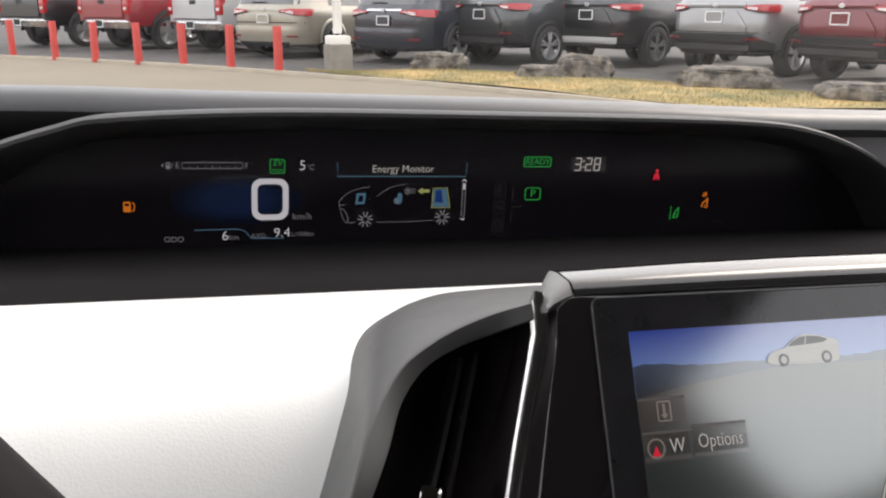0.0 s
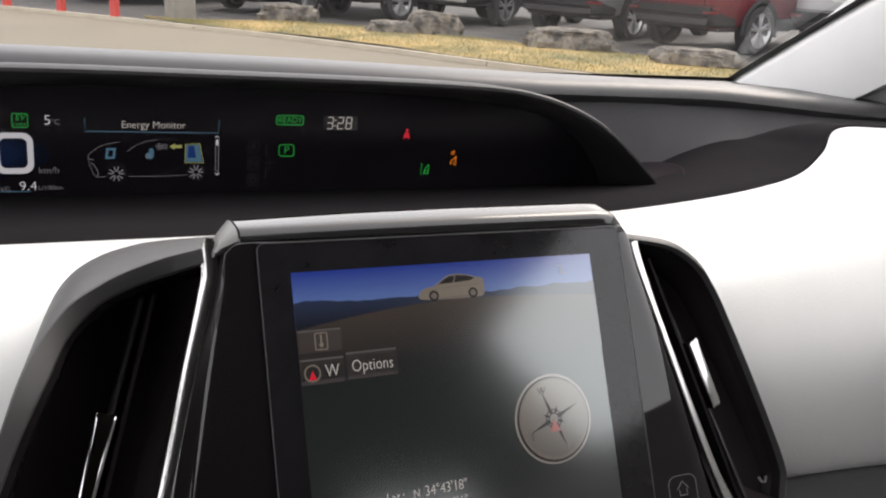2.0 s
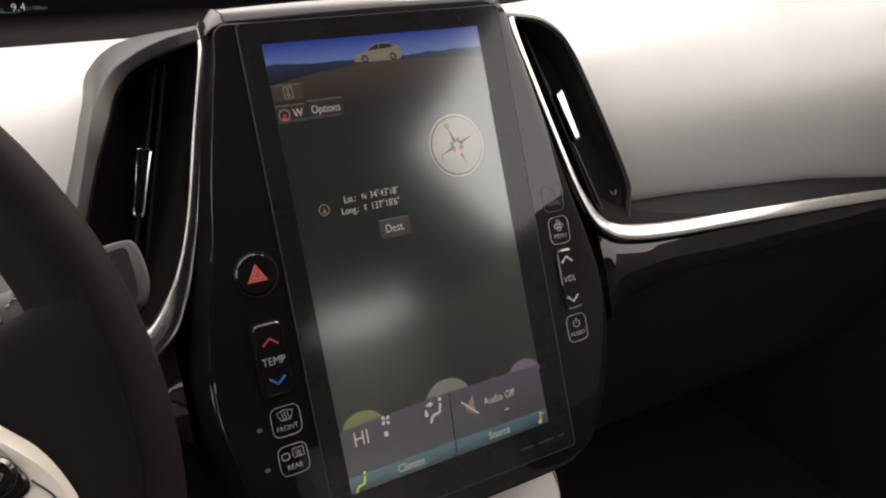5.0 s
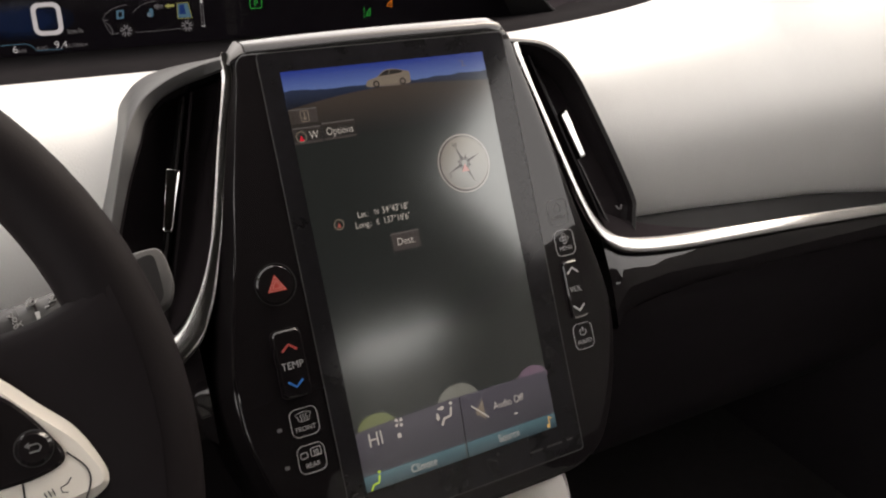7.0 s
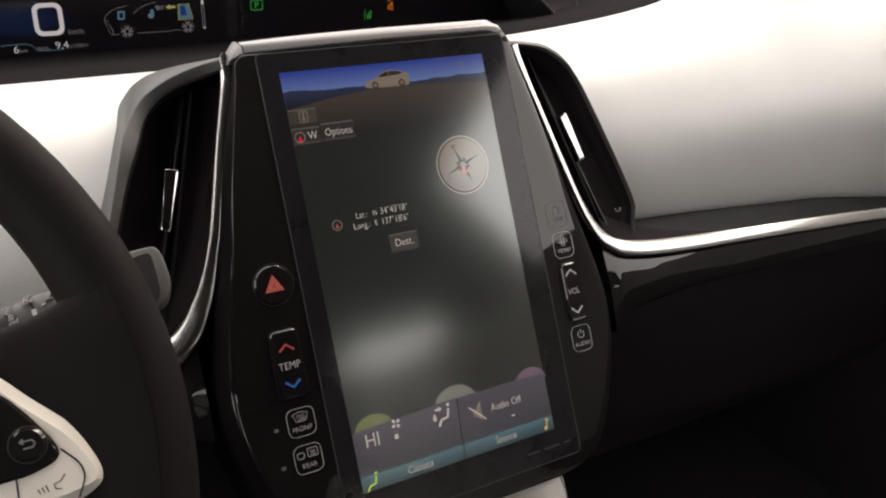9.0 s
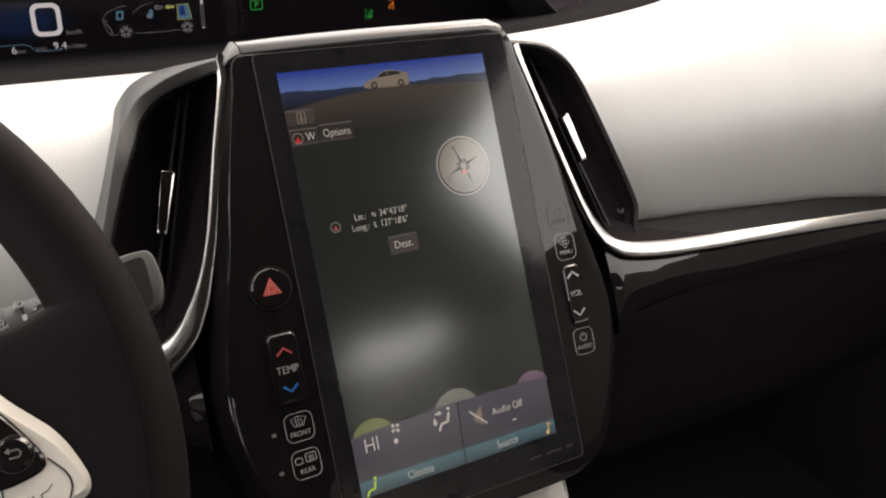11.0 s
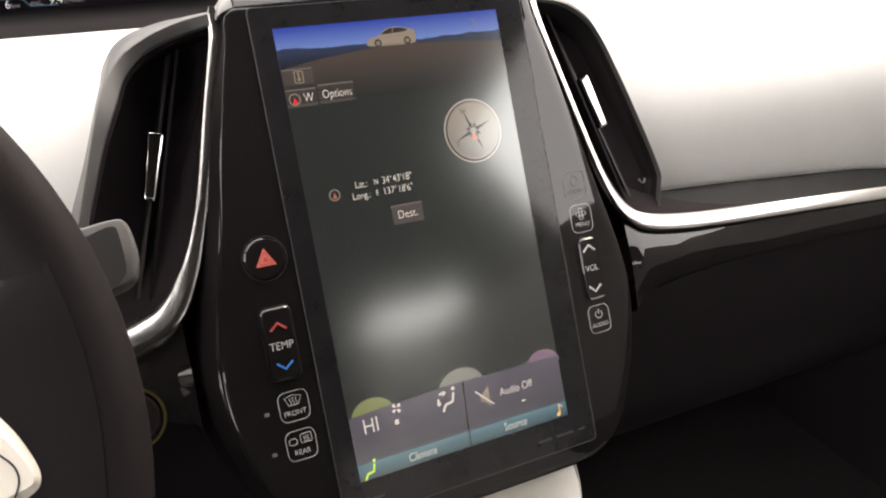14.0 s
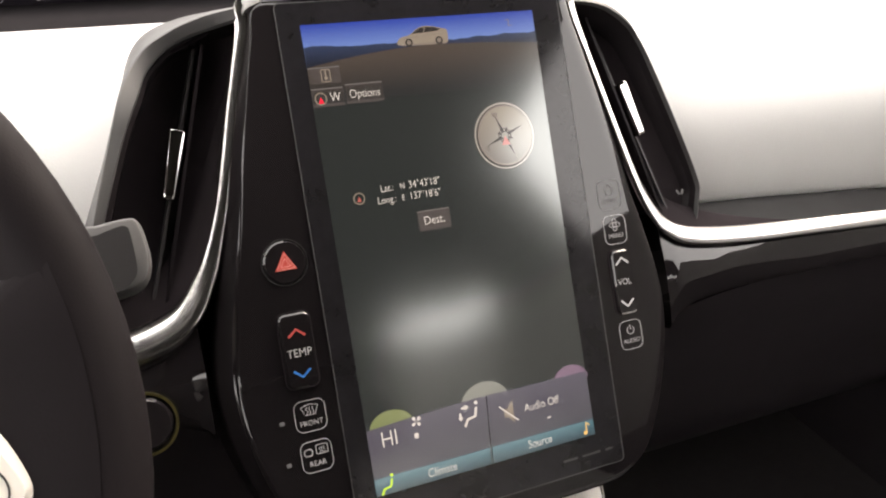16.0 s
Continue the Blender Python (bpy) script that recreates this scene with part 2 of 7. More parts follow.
def prism(bm, outline, z0, z1, edge=0.0):
    """A plate between z0 and z1 with its front edge (z1) chamfered."""
    lo = [bm.verts.new((x, y, z0)) for x, y in outline]
    n = len(outline)
    cx, cy = sum(p[0] for p in outline) / n, sum(p[1] for p in outline) / n
    rings = [lo]
    if edge:
        rings.append([bm.verts.new((x, y, z1 - edge)) for x, y in outline])
        top = []
        for i in range(n):
            x0, y0 = outline[i - 1]
            x1, y1 = outline[i]
            x2, y2 = outline[(i + 1) % n]
            nx, ny = (y2 - y0), -(x2 - x0)
            d = math.hypot(nx, ny) or 1
            top.append(bm.verts.new((x1 - nx / d * edge, y1 - ny / d * edge, z1)))
        rings.append(top)
    else:
        rings.append([bm.verts.new((x, y, z1)) for x, y in outline])
    for a, b in zip(rings, rings[1:]):
        for i in range(n):
            bm.faces.new((a[i], a[(i + 1) % n], b[(i + 1) % n], b[i]))
    bm.faces.new(rings[-1])
    bm.faces.new(lo[::-1])
    return bm


def ring_plate(bm, outer, inner, z0, z1):
    """A frame between two outlines with equal numbers of points."""
    n = len(outer)
    v = [[bm.verts.new((*p, z)) for p in o] for o, z in ((outer, z0), (outer, z1), (inner, z1), (inner, z0))]
    for a, b in zip(v, v[1:] + v[:1]):
        for i in range(n):
            bm.faces.new((a[i], a[(i + 1) % n], b[(i + 1) % n], b[i]))
    return bm


def stroke(bm, pts, width, z0, z1, closed=False):
    """A flat line of given width along 2D points."""
    n = len(pts)
    l, r = [], []
    for i in range(n):
        a = pts[i - 1] if (closed or i > 0) else pts[i]
        b = pts[(i + 1) % n] if (closed or i + 1 < n) else pts[i]
        dx, dy = b[0] - a[0], b[1] - a[1]
        d = math.hypot(dx, dy) or 1
        nx, ny = -dy / d * width / 2, dx / d * width / 2
        l.append((pts[i][0] + nx, pts[i][1] + ny))
        r.append((pts[i][0] - nx, pts[i][1] - ny))
    if closed:
        return ring_plate(bm, r, l, z0, z1)
    v = [[bm.verts.new((*p, z)) for p in o] for o, z in ((l, z0), (l, z1), (r, z1), (r, z0))]
    for a, b in zip(v, v[1:] + v[:1]):
        for i in range(n - 1):
            bm.faces.new((a[i], a[i + 1], b[i + 1], b[i]))
    bm.faces.new([q[0] for q in v])
    bm.faces.new([q[-1] for q in v[::-1]])
    return bm


def box(bm, c, s, bevel=0.0, segments=2, m=None):
    """A box with rounded edges."""
    made = bmesh.ops.create_cube(bm, size=1.0, matrix=(m or Matrix()) @ Matrix.Translation(c) @ Matrix.Diagonal((*s, 1)))
    if bevel:
        edges = list({e for v in made["verts"] for e in v.link_edges})
        bmesh.ops.bevel(bm, geom=edges, offset=bevel, segments=segments, profile=0.7, affect="EDGES")
    return bm


def loft(bm, rows, closed_u=False, closed_v=False):
    """A sheet through rows of 3D points with equal counts."""
    v = [[bm.verts.new(p) for p in row] for row in rows]
    nr, nc = len(v), len(v[0])
    for i in range(nr if closed_v else nr - 1):
        for j in range(nc if closed_u else nc - 1):
            a, b, c, d = v[i][j], v[i][(j + 1) % nc], v[(i + 1) % nr][(j + 1) % nc], v[(i + 1) % nr][j]
            bm.faces.new((a, b, c, d))
    return v


def sweep(bm, path, profile, up=(0, 0, 1), scales=None, caps=True):
    """A profile (2D, across and up) along a 3D path."""
    rows = []
    n = len(path)
    up = Vector(up)
    for i, p in enumerate(path):
        a, b = Vector(path[max(i - 1, 0)]), Vector(path[min(i + 1, n - 1)])
        t = (b - a).normalized()
        side = t.cross(up).normalized()
        top = side.cross(t)
        k = scales[i] if scales else 1.0
        rows.append([Vector(p) + side * (x * k) + top * (y * k) for x, y in profile])
    v = loft(bm, rows, closed_u=True)
    if caps:
        bm.faces.new(v[0][::-1])
        bm.faces.new(v[-1])
    return bm


def lathe(bm, profile, n=32, axis="x"):
    """A solid of revolution from (along, radius) pairs."""
    rows = []
    for i in range(n):
        a = 2 * math.pi * i / n
        if axis == "x":
            rows.append([(x, r * math.cos(a), r * math.sin(a)) for x, r in profile])
        else:
            rows.append([(r * math.cos(a), r * math.sin(a), x) for x, r in profile])
    loft(bm, rows, closed_v=True)
    bmesh.ops.remove_doubles(bm, verts=bm.verts[:], dist=1e-6)
    return bm


def letters(name, text, height, x, y, z, mat, parent, align="CENTER", squeeze=1.0, lean=0.0, thick=0.0, label=""):
    """Writing as a flat mesh; height is that of a capital letter, (x, y) the middle of the line."""
    cu = bpy.data.curves.new(name, "FONT")
    cu.body = text
    cu.align_x, cu.align_y = align, "CENTER"
    cu.size = height / 0.72
    cu.shear = lean
    cu.offset = thick - 0.012 * height
    cu.extrude = 0.00004
    cu.resolution_u = 3
    tmp = bpy.data.objects.new(name, cu)
    me = bpy.data.meshes.new_from_object(tmp)
    bpy.data.objects.remove(tmp)
    bpy.data.curves.remove(cu)
    me.materials.clear()
    me.materials.append(mat)
    me.transform(Matrix.Translation((x, y, z)) @ Matrix.Diagonal((squeeze, 1, 1, 1)))
    me.name = name
    ob = new(name, me)
    ob.parent = parent
    if label:
        ob["label"] = label
    return ob

# ---- dashboard ----
SCR = pose(0, 0, 0.86, 63, 0, 0)          # the display's own frame: x across, y up the glass, z towards the driver


# Front edge of the dark shelf under the cluster, and where the light skin begins: (x, y, z).
SHELF_EDGE = spline([(-0.80, 0.21, 0.953), (-0.5, 0.197, 0.948), (-0.3, 0.194, 0.949), (-0.1, 0.193, 0.949), (0.05, 0.193, 0.95), (0.16, 0.197, 0.951),
                     (0.25, 0.203, 0.955), (0.33, 0.212, 0.961), (0.395, 0.228, 0.968), (0.435, 0.243, 0.983), (0.462, 0.256, 1.0), (0.54, 0.262, 1.0), (0.80, 0.29, 0.99)], 6)

dashboard = thing("dashboard", pose(0, 0, 0), "two-tone dashboard with charcoal top pad and white grained skin", "dashboard")


def skin_low(x):
    """Height of the skin's lower edge."""
    return float(np.interp(x, (-0.8, 0.14, 0.23, 0.29, 0.35, 0.465, 0.575, 0.8), (0.833, 0.833, 0.8275, 0.8240, 0.8190, 0.8095, 0.7930, 0.760)))


def skin_profile(e):
    """From the shelf edge over the brow down to the pocket, for one x."""
    x, y, z = e
    far = max(0.0, min(1.0, (x - 0.2) / 0.5))
    low = skin_low(x)
    return [(x, q[0], q[1]) for q in spline([(y, z), (y - 0.03, z + 0.001), (0.1 + 0.55 * (y - 0.1), 0.945 + 0.8 * (z - 0.945)), (0.103 + 0.034 * far, 0.94 + 0.15 * (z - 0.94) + 0.013 * far),
                                             (0.072 + 0.012 * far, 0.912 + 0.014 * far), (0.056 - 0.006 * far, 0.876 + 0.004 * far), (0.055 - 0.003 * far, low), (0.066, low - 0.012)], 6)]


bm = bmesh.new()
loft(bm, [skin_profile(e) for e in SHELF_EDGE])
part("light_skin", bm, M_WHITE, dashboard, "white grained soft dashboard skin")

# Dark shelf between the light skin and the cluster, and the scooped recess beside the cluster.
def shelf_row(e):
    x, y, z = e
    k = max(0.0, min(1.0, (x - 0.282) / 0.18))
    k = k * k * (3 - 2 * k)
    back_y, back_z = 0.345, 0.934 + (0.050 - 0.012 * min(1.0, max(0.0, (x - 0.36) / 0.1))) * k
    top_z = back_z + 0.001 if x < 0.1 else float(np.interp(x, (0.2, 0.3, 0.5, 0.8), (1.000, 1.002, 0.998, 0.981)))
    lip = (x, y + 0.001, z + 0.0015)
    under = (x, y - 0.004, z - 0.006)
    mid = (x, y + 0.02, z + 0.002 - 0.004 * k)
    return [under, (x, y - 0.003, z - 0.001), lip] + [(x, mid[1] + (back_y - mid[1]) * t, mid[2] + (back_z - mid[2]) * (t + (t * t - t) * k)) for t in (0, 0.2, 0.4, 0.6, 0.8, 1.0)] + [(x, back_y + 0.010, back_z + 0.4 * (top_z - back_z)), (x, back_y + 0.022, top_z)]


# Floor takes the shaded charcoal, the recess wall the lit one.
bm = bmesh.new()
loft(bm, [shelf_row(e)[:9] for e in SHELF_EDGE])
part("shelf", bm, M_SHELF, dashboard, "charcoal shelf below the instrument cluster, colour darkened for shade")
bm = bmesh.new()
loft(bm, [shelf_row(e)[8:] for e in SHELF_EDGE])
part("recess_wall", bm, M_RECESS, dashboard, "charcoal back of the recess under the pad, colour lightened for light")

# Upper pad from its front lip to the foot of the windscreen.
bm = bmesh.new()
rows = []
for e in spline([(-0.80, 0.37, 1.005), (-0.6, 0.362, 1.018), (-0.42, 0.36, 1.0225), (-0.3, 0.36, 1.0245), (-0.2, 0.36, 1.0235), (0.05, 0.36, 1.0225), (0.2, 0.355, 1.0200), (0.3, 0.36, 1.0190), (0.42, 0.36, 1.0185), (0.5, 0.36, 1.0140), (0.6, 0.362, 1.0075), (0.8, 0.37, 0.997)], 8):
    x, y, z = e
    far = 0.735 - 0.07 * (x / 0.74) ** 2
    zf = float(np.interp(x, (-0.8, -0.4, 0.15, 0.33, 0.42, 0.55, 0.7), (0.984, 0.9865, 0.9860, 0.9835, 0.9835, 0.9880, 0.9920)))
    under = min(1.0, max(0.0, (abs(x) - 0.1) / 0.1))
    rows.append([(x, y + 0.05, z - 0.07 + 0.04 * under), (x, y + 0.022, z - 0.040 + 0.012 * under), (x, y + 0.012, z - 0.021), (x, y + 0.004, z - 0.0165), (x, y, z - 0.0115), (x, y + 0.0015, z - 0.0075), (x, y + 0.006, z - 0.003), (x, y + 0.014, z - 0.0005), (x, y + 0.04, z),
                 (x, 0.5 * (y + far), 0.5 * (z + zf) + 0.004), (x, far - 0.06, zf + 0.003), (x, far, zf), (x, far + 0.05, zf - 0.02)])
loft(bm, rows)
part("top_pad", bm, M_PAD, dashboard, "charcoal soft-grained top pad")

# Recess and lip below the light skin on the passenger side, and the dark lower dash.
bm = bmesh.new()
rows = []
for x in np.linspace(-0.80, 0.80, 33):
    far = max(0.0, min(1.0, (x - 0.2) / 0.5))
    low = skin_low(x)
    rows.append([(x, 0.075, low + 0.0), (x, 0.058, low - 0.006), (x, 0.052, low - 0.012), (x, 0.03, low - 0.027), (x, 0.028, low - 0.045), (x, 0.09, low - 0.07)])
loft(bm, rows)
part("storage_lip", bm, M_DARK, dashboard, "grey padded lip of the open tray")

bm = bmesh.new()
rows = []
for x in np.linspace(-0.80, 0.80, 25):
    rows.append([(x, y, z) for y, z in spline([(0.10, 0.80), (0.05, 0.77), (0.045, 0.72), (0.075, 0.64), (0.12, 0.52), (0.2, 0.42), (0.34, 0.30)], 4)])
loft(bm, rows)
part("lower_panel", bm, M_LOWER, dashboard, "black lower dashboard above the footwell")


# ---- instrument cluster ----
CL = pose(0, 0.335, 0.96, 90, 0, 0)        # cluster frame: x across, y up, z towards the driver
cluster = thing("instrument_cluster", CL, "wide black digital instrument cluster under a charcoal hood", "instrument cluster")

LENS_TOP = [(-0.362, -0.03), (-0.352, -0.008), (-0.323, 0.012), (-0.292, 0.031), (-0.261, 0.04), (-0.164, 0.046), (-0.017, 0.048), (0.09, 0.047), (0.155, 0.043), (0.204, 0.036), (0.236, 0.024), (0.256, 0.010), (0.272, -0.009), (0.284, -0.029)]
HOOD_TOP = [(-0.385, -0.0192), (-0.362, 0.0128), (-0.325, 0.0381), (-0.2828, 0.0536), (-0.2557, 0.059), (-0.1696, 0.0631), (-0.0394, 0.0632), (0.0747, 0.0626), (0.1383, 0.0608), (0.173, 0.0567), (0.206, 0.0478), (0.2367, 0.0342), (0.2663, 0.0136), (0.302, -0.0157)]
lens_top = spline(LENS_TOP, 6)
hood_top = spline(HOOD_TOP, 6)

bm = bmesh.new()
loft(bm, [[(x * 1.012, y + 0.004, 0.0) for x, y in lens_top], [(x * 1.012, -0.031, 0.0) for x, y in lens_top]])
part("lens", bm, M_LENS, cluster, "glossy black display lens")

# The hood: inner throat, rounded lip, and the outer back that runs into the top pad.
bm = bmesh.new()
inner = [(x, y, -0.002) for x, y in lens_top]
mid = [(0.45 * a[0] + 0.55 * b[0], 0.45 * a[1] + 0.55 * b[1] - 0.003, 0.03) for a, b in zip(lens_top, hood_top)]
lip0 = [(x - 0.001, y - 0.0035, 0.0545) for x, y in hood_top]
lip1 = [(x, y - 0.0012, 0.0572) for x, y in hood_top]
lip2 = [(x * 1.001, y + 0.0008, 0.0568) for x, y in hood_top]
lip3 = [(x * 1.006, y + 0.0018, 0.052) for x, y in hood_top]
back1 = [(x * 1.02 + 0.006, y - 0.002, 0.01) for x, y in hood_top]
back2 = [(x * 1.04 + 0.012, min(y, 0.052) - 0.008, -0.06) for x, y in hood_top]
back3 = [(x * 1.05 + 0.02, min(y, 0.04) - 0.014, -0.2) for x, y in hood_top]
loft(bm, [inner, mid, lip0, lip1, lip2, lip3, back1, back2, back3])
part("hood", bm, M_DARK, cluster, "charcoal hood with rounded lip")

# Small scooped pocket where the hood's foot meets the shelf.
bm = bmesh.new()
arc = [(0.300 + 0.040 * math.sin(radians(a)), 0.304 - 0.027 * math.cos(radians(a))) for a in range(180, -1, -12)]
rings = []
for grow, dz in ((1.06, -0.004), (1.0, 0.0005), (0.95, 0.0005), (0.86, -0.004), (0.5, -0.009), (0.05, -0.010)):
    rings.append([(0.300 + (x - 0.300) * grow, 0.304 + (y - 0.304) * grow, 0.9475 + dz + 0.0085 * (x - 0.296) / 0.04 + 0.12 * (y - 0.304)) for x, y in arc])
loft(bm, rings)
bm.transform(CL.inverted())
# Vent black here stands in for the shade inside the scoop.
part("side_pocket", bm, M_VENT, cluster, "small scooped pocket at the foot of the hood")

Z1, Z2 = 0.0006, 0.0009


def flat(name, outline, mat, parent, z0=Z1 - 0.0004, z1=Z1, label=""):
    return part(name, prism(bmesh.new(), outline, z0, z1), mat, parent, label, smooth=False)


def line(name, pts, width, mat, parent, closed=False, z0=Z1 - 0.0004, z1=Z1, label=""):
    return part(name, stroke(bmesh.new(), pts, width, z0, z1, closed), mat, parent, label, smooth=False)


# Fuel gauge, outside temperature, mode lamp.
line("gauge_outline", rrect(-0.2055, 0.0248, 0.0355, 0.0036, 0.001, 3), 0.00035, L_GREY, cluster, True)
for i in range(1, 8):
    line("gauge_tick", [(-0.2232 + 0.0355 * i / 8, 0.0232), (-0.2232 + 0.0355 * i / 8, 0.0244 if i != 4 else 0.0252)], 0.0004, L_GREY, cluster)
letters("gauge_letter", "E", 0.0036, -0.2258, 0.0248, Z1, L_GREY, cluster)
letters("gauge_letter", "F", 0.0036, -0.1856, 0.0246, Z1, L_GREY, cluster)
flat("pump_icon", rrect(-0.2312, 0.0248, 0.0024, 0.0040, 0.0004, 2), L_GREY, cluster)
flat("pump_window", rrect(-0.2312, 0.0257, 0.0014, 0.0011, 0.0002, 2), M_LENS, cluster, Z1, Z2)
line("pump_hose", [(-0.2299, 0.0238), (-0.2290, 0.0236), (-0.2288, 0.0256), (-0.2295, 0.0264)], 0.0004, L_GREY, cluster)
flat("pump_arrow", [(-0.2338, 0.0236), (-0.2338, 0.026), (-0.2352, 0.0248)], L_GREY, cluster)
flat("mode_lamp", rrect(-0.167, 0.0243, 0.0088, 0.0085, 0.0008, 3), M_LENS, cluster)
line("mode_frame", rrect(-0.167, 0.0243, 0.0088, 0.0085, 0.0008, 3), 0.0004, L_GREEN, cluster, True, Z1, Z2)
letters("mode_text", "EV", 0.0038, -0.167, 0.0262, Z2, L_GREEN, cluster, lean=0.25)
letters("mode_text", "MODE", 0.0018, -0.167, 0.0217, Z2, L_GREEN, cluster)
letters("temperature", "5", 0.0064, -0.1515, 0.0245, Z1, L_WHITE, cluster)
letters("temperature_unit", "\u00b0C", 0.0036, -0.1468, 0.0234, Z1, L_GREY, cluster)
# Low-fuel lamp.
pump = part("fuel_lamp", prism(bmesh.new(), rrect(-0.2552, 0.0, 0.0042, 0.0062, 0.0006, 3), 0.0002, Z1), L_ORANGE, cluster, "orange low-fuel lamp", smooth=False)
flat("lamp_window", rrect(-0.2552, 0.0014, 0.0026, 0.0016, 0.0002, 2), M_LENS, pump, Z1, Z2)
line("lamp_hose", [(-0.2528, -0.0022), (-0.2514, -0.0024), (-0.2510, 0.001), (-0.2520, 0.0028)], 0.0006, L_ORANGE, pump)
# Speed.
M_BLUE_GLOW = lit("blue_dots", (0.01, 0.042, 0.16), 0.105)
M_BLUE_DIM = lit("dim_blue_dots", (0.009, 0.036, 0.13), 0.07)
M_BLUE_FAINT = lit("faint_blue_dots", (0.006, 0.022, 0.08), 0.045)
for nm, mat, r0, r1 in (("speed_dots", M_BLUE_GLOW, 0.0, 0.62), ("speed_dots_outer", M_BLUE_DIM, 0.62, 0.86), ("speed_dots_rim", M_BLUE_FAINT, 0.86, 1.06)):
    bm = bmesh.new()
    for i in range(-24, 25):
        for j in range(-9, 10):
            r = math.hypot(i / 24, j / 9 * (1.0 if i < 12 else 1.15))
            if r0 <= r < r1:
                x, y = -0.1905 + 0.00160 * i, 0.0032 + 0.00160 * j
                prism(bm, [(x - 0.00066, y - 0.00066), (x + 0.00066, y - 0.00066), (x + 0.00066, y + 0.00066), (x - 0.00066, y + 0.00066)], 0.0001, 0.0002)
    part(nm, bm, mat, cluster, "field of fine blue dots behind the speed", smooth=False)
part("speed_digit", ring_plate(bmesh.new(), rrect(-0.1715, 0.0035, 0.0225, 0.0262, 0.0062, 6), rrect(-0.1715, 0.0035, 0.0155, 0.0192, 0.0036, 6), 0.0003, Z2), L_WHITE, cluster, "white zero of the speed reading", smooth=False)
letters("speed_unit", "km/h", 0.0044, -0.1518, -0.0078, Z1, L_GREY, cluster)
letters("odometer_label", "ODO", 0.0036, -0.2292, -0.0208, Z1, L_GREY, cluster)
letters("odometer", "6", 0.0062, -0.1990, -0.0193, Z1, L_WHITE, cluster)
letters("odometer_unit", "km", 0.0036, -0.1937, -0.0203, Z1, L_GREY, cluster)
letters("average_label", "AVG.", 0.0032, -0.1785, -0.0197, Z1, L_GREY, cluster)
letters("average", "9.4", 0.0062, -0.1643, -0.0181, Z1, L_WHITE, cluster)
letters("average_unit", "L/100km", 0.0030, -0.1512, -0.0192, Z1, L_GREY, cluster)
line("divider", [(-0.217, -0.0152), (-0.191, -0.0150), (-0.187, -0.0165), (-0.183, -0.0212), (-0.163, -0.0215)], 0.00045, L_CYAN, cluster)
# Energy monitor.
line("title_box", [(-0.1298, 0.0265), (-0.1294, 0.0178), (-0.0449, 0.0172), (-0.0443, 0.0262)], 0.0005, L_CYAN, cluster)
letters("title", "Energy Monitor", 0.0050, -0.0872, 0.0222, Z1, L_WARM, cluster, squeeze=0.93)
monitor = part("car_outline", stroke(bmesh.new(), spline([(-0.1286, 0.0008), (-0.1276, -0.0042), (-0.1255, -0.0099), (-0.1231, -0.0125), (-0.1178, -0.0122)], 5), 0.00024, 0.0002, Z1), L_GREY, cluster, "grey line drawing of a car", smooth=False)
for lname, mat, wdt, pts in (
        ("bonnet_line", L_GREY, 0.00022, [(-0.1286, 0.0011), (-0.1261, 0.0043), (-0.1207, 0.0080), (-0.1150, 0.0098), (-0.1086, 0.0109)]),
        ("headlamp_line", L_GREY, 0.0003, [(-0.1286, 0.0003), (-0.1268, -0.0008), (-0.1248, -0.0008)]),
        ("grille_line", L_GREY, 0.0004, [(-0.1268, -0.0028), (-0.1244, -0.0051), (-0.1226, -0.0094), (-0.1229, -0.0120)]),
        ("arch_line", L_DIM, 0.0003, [(-0.1180, -0.0083), (-0.1159, -0.0050), (-0.1114, -0.0033), (-0.1068, -0.0056), (-0.1043, -0.0103), (-0.1039, -0.0124)]),
        ("arch_line", L_DIM, 0.0003, [(-0.0659, -0.0103), (-0.0640, -0.0056), (-0.0599, -0.0039), (-0.0555, -0.0056), (-0.0536, -0.0101)]),
        ("sill_line", L_GREY, 0.0002, [(-0.1039, -0.0124), (-0.0844, -0.0126), (-0.0659, -0.0119)]),
        ("windscreen_line", L_GREY, 0.0002, [(-0.1040, 0.0045), (-0.1007, 0.0072), (-0.0934, 0.0109), (-0.0845, 0.0126)]),
        ("roof_line", L_DIM, 0.0002, [(-0.0845, 0.0126), (-0.0740, 0.0124), (-0.0660, 0.0110)]),
        ("door_line", L_DIM, 0.0003, [(-0.0889, -0.0121), (-0.0784, -0.0099), (-0.0724, -0.0074), (-0.0671, -0.0040)]),
        ("tail_line", L_DIM, 0.0003, [(-0.0549, 0.0047), (-0.0511, 0.0073), (-0.0481, 0.0101)]),
        ("tail_line", L_DIM, 0.0003, [(-0.0545, 0.0045), (-0.0500, 0.0033), (-0.0476, 0.0036), (-0.0477, 0.0056)]),
        ("bumper_line", L_DIM, 0.0003, [(-0.0475, -0.0018), (-0.0468, -0.0042), (-0.0484, -0.0090), (-0.0531, -0.0107)])):
    line(lname, spline(pts, 4), wdt, mat, monitor)
for wx, wy in ((-0.1113, -0.0106), (-0.0598, -0.0101)):
    wh = part("road_wheel", stroke(bmesh.new(), disc(wx, wy, 0.0056, 24), 0.0003, 0.0003, Z1, True), L_DIM, monitor, smooth=False)
    for i in range(10):
        a = 2 * math.pi * (i // 2) / 5 + 0.3 + (0.27 if i % 2 else -0.27)
        line("spoke", [(wx + 0.0016 * math.cos(a), wy + 0.0016 * math.sin(a)), (wx + 0.0050 * math.cos(a), wy + 0.0050 * math.sin(a))], 0.0008, L_GREY, wh)
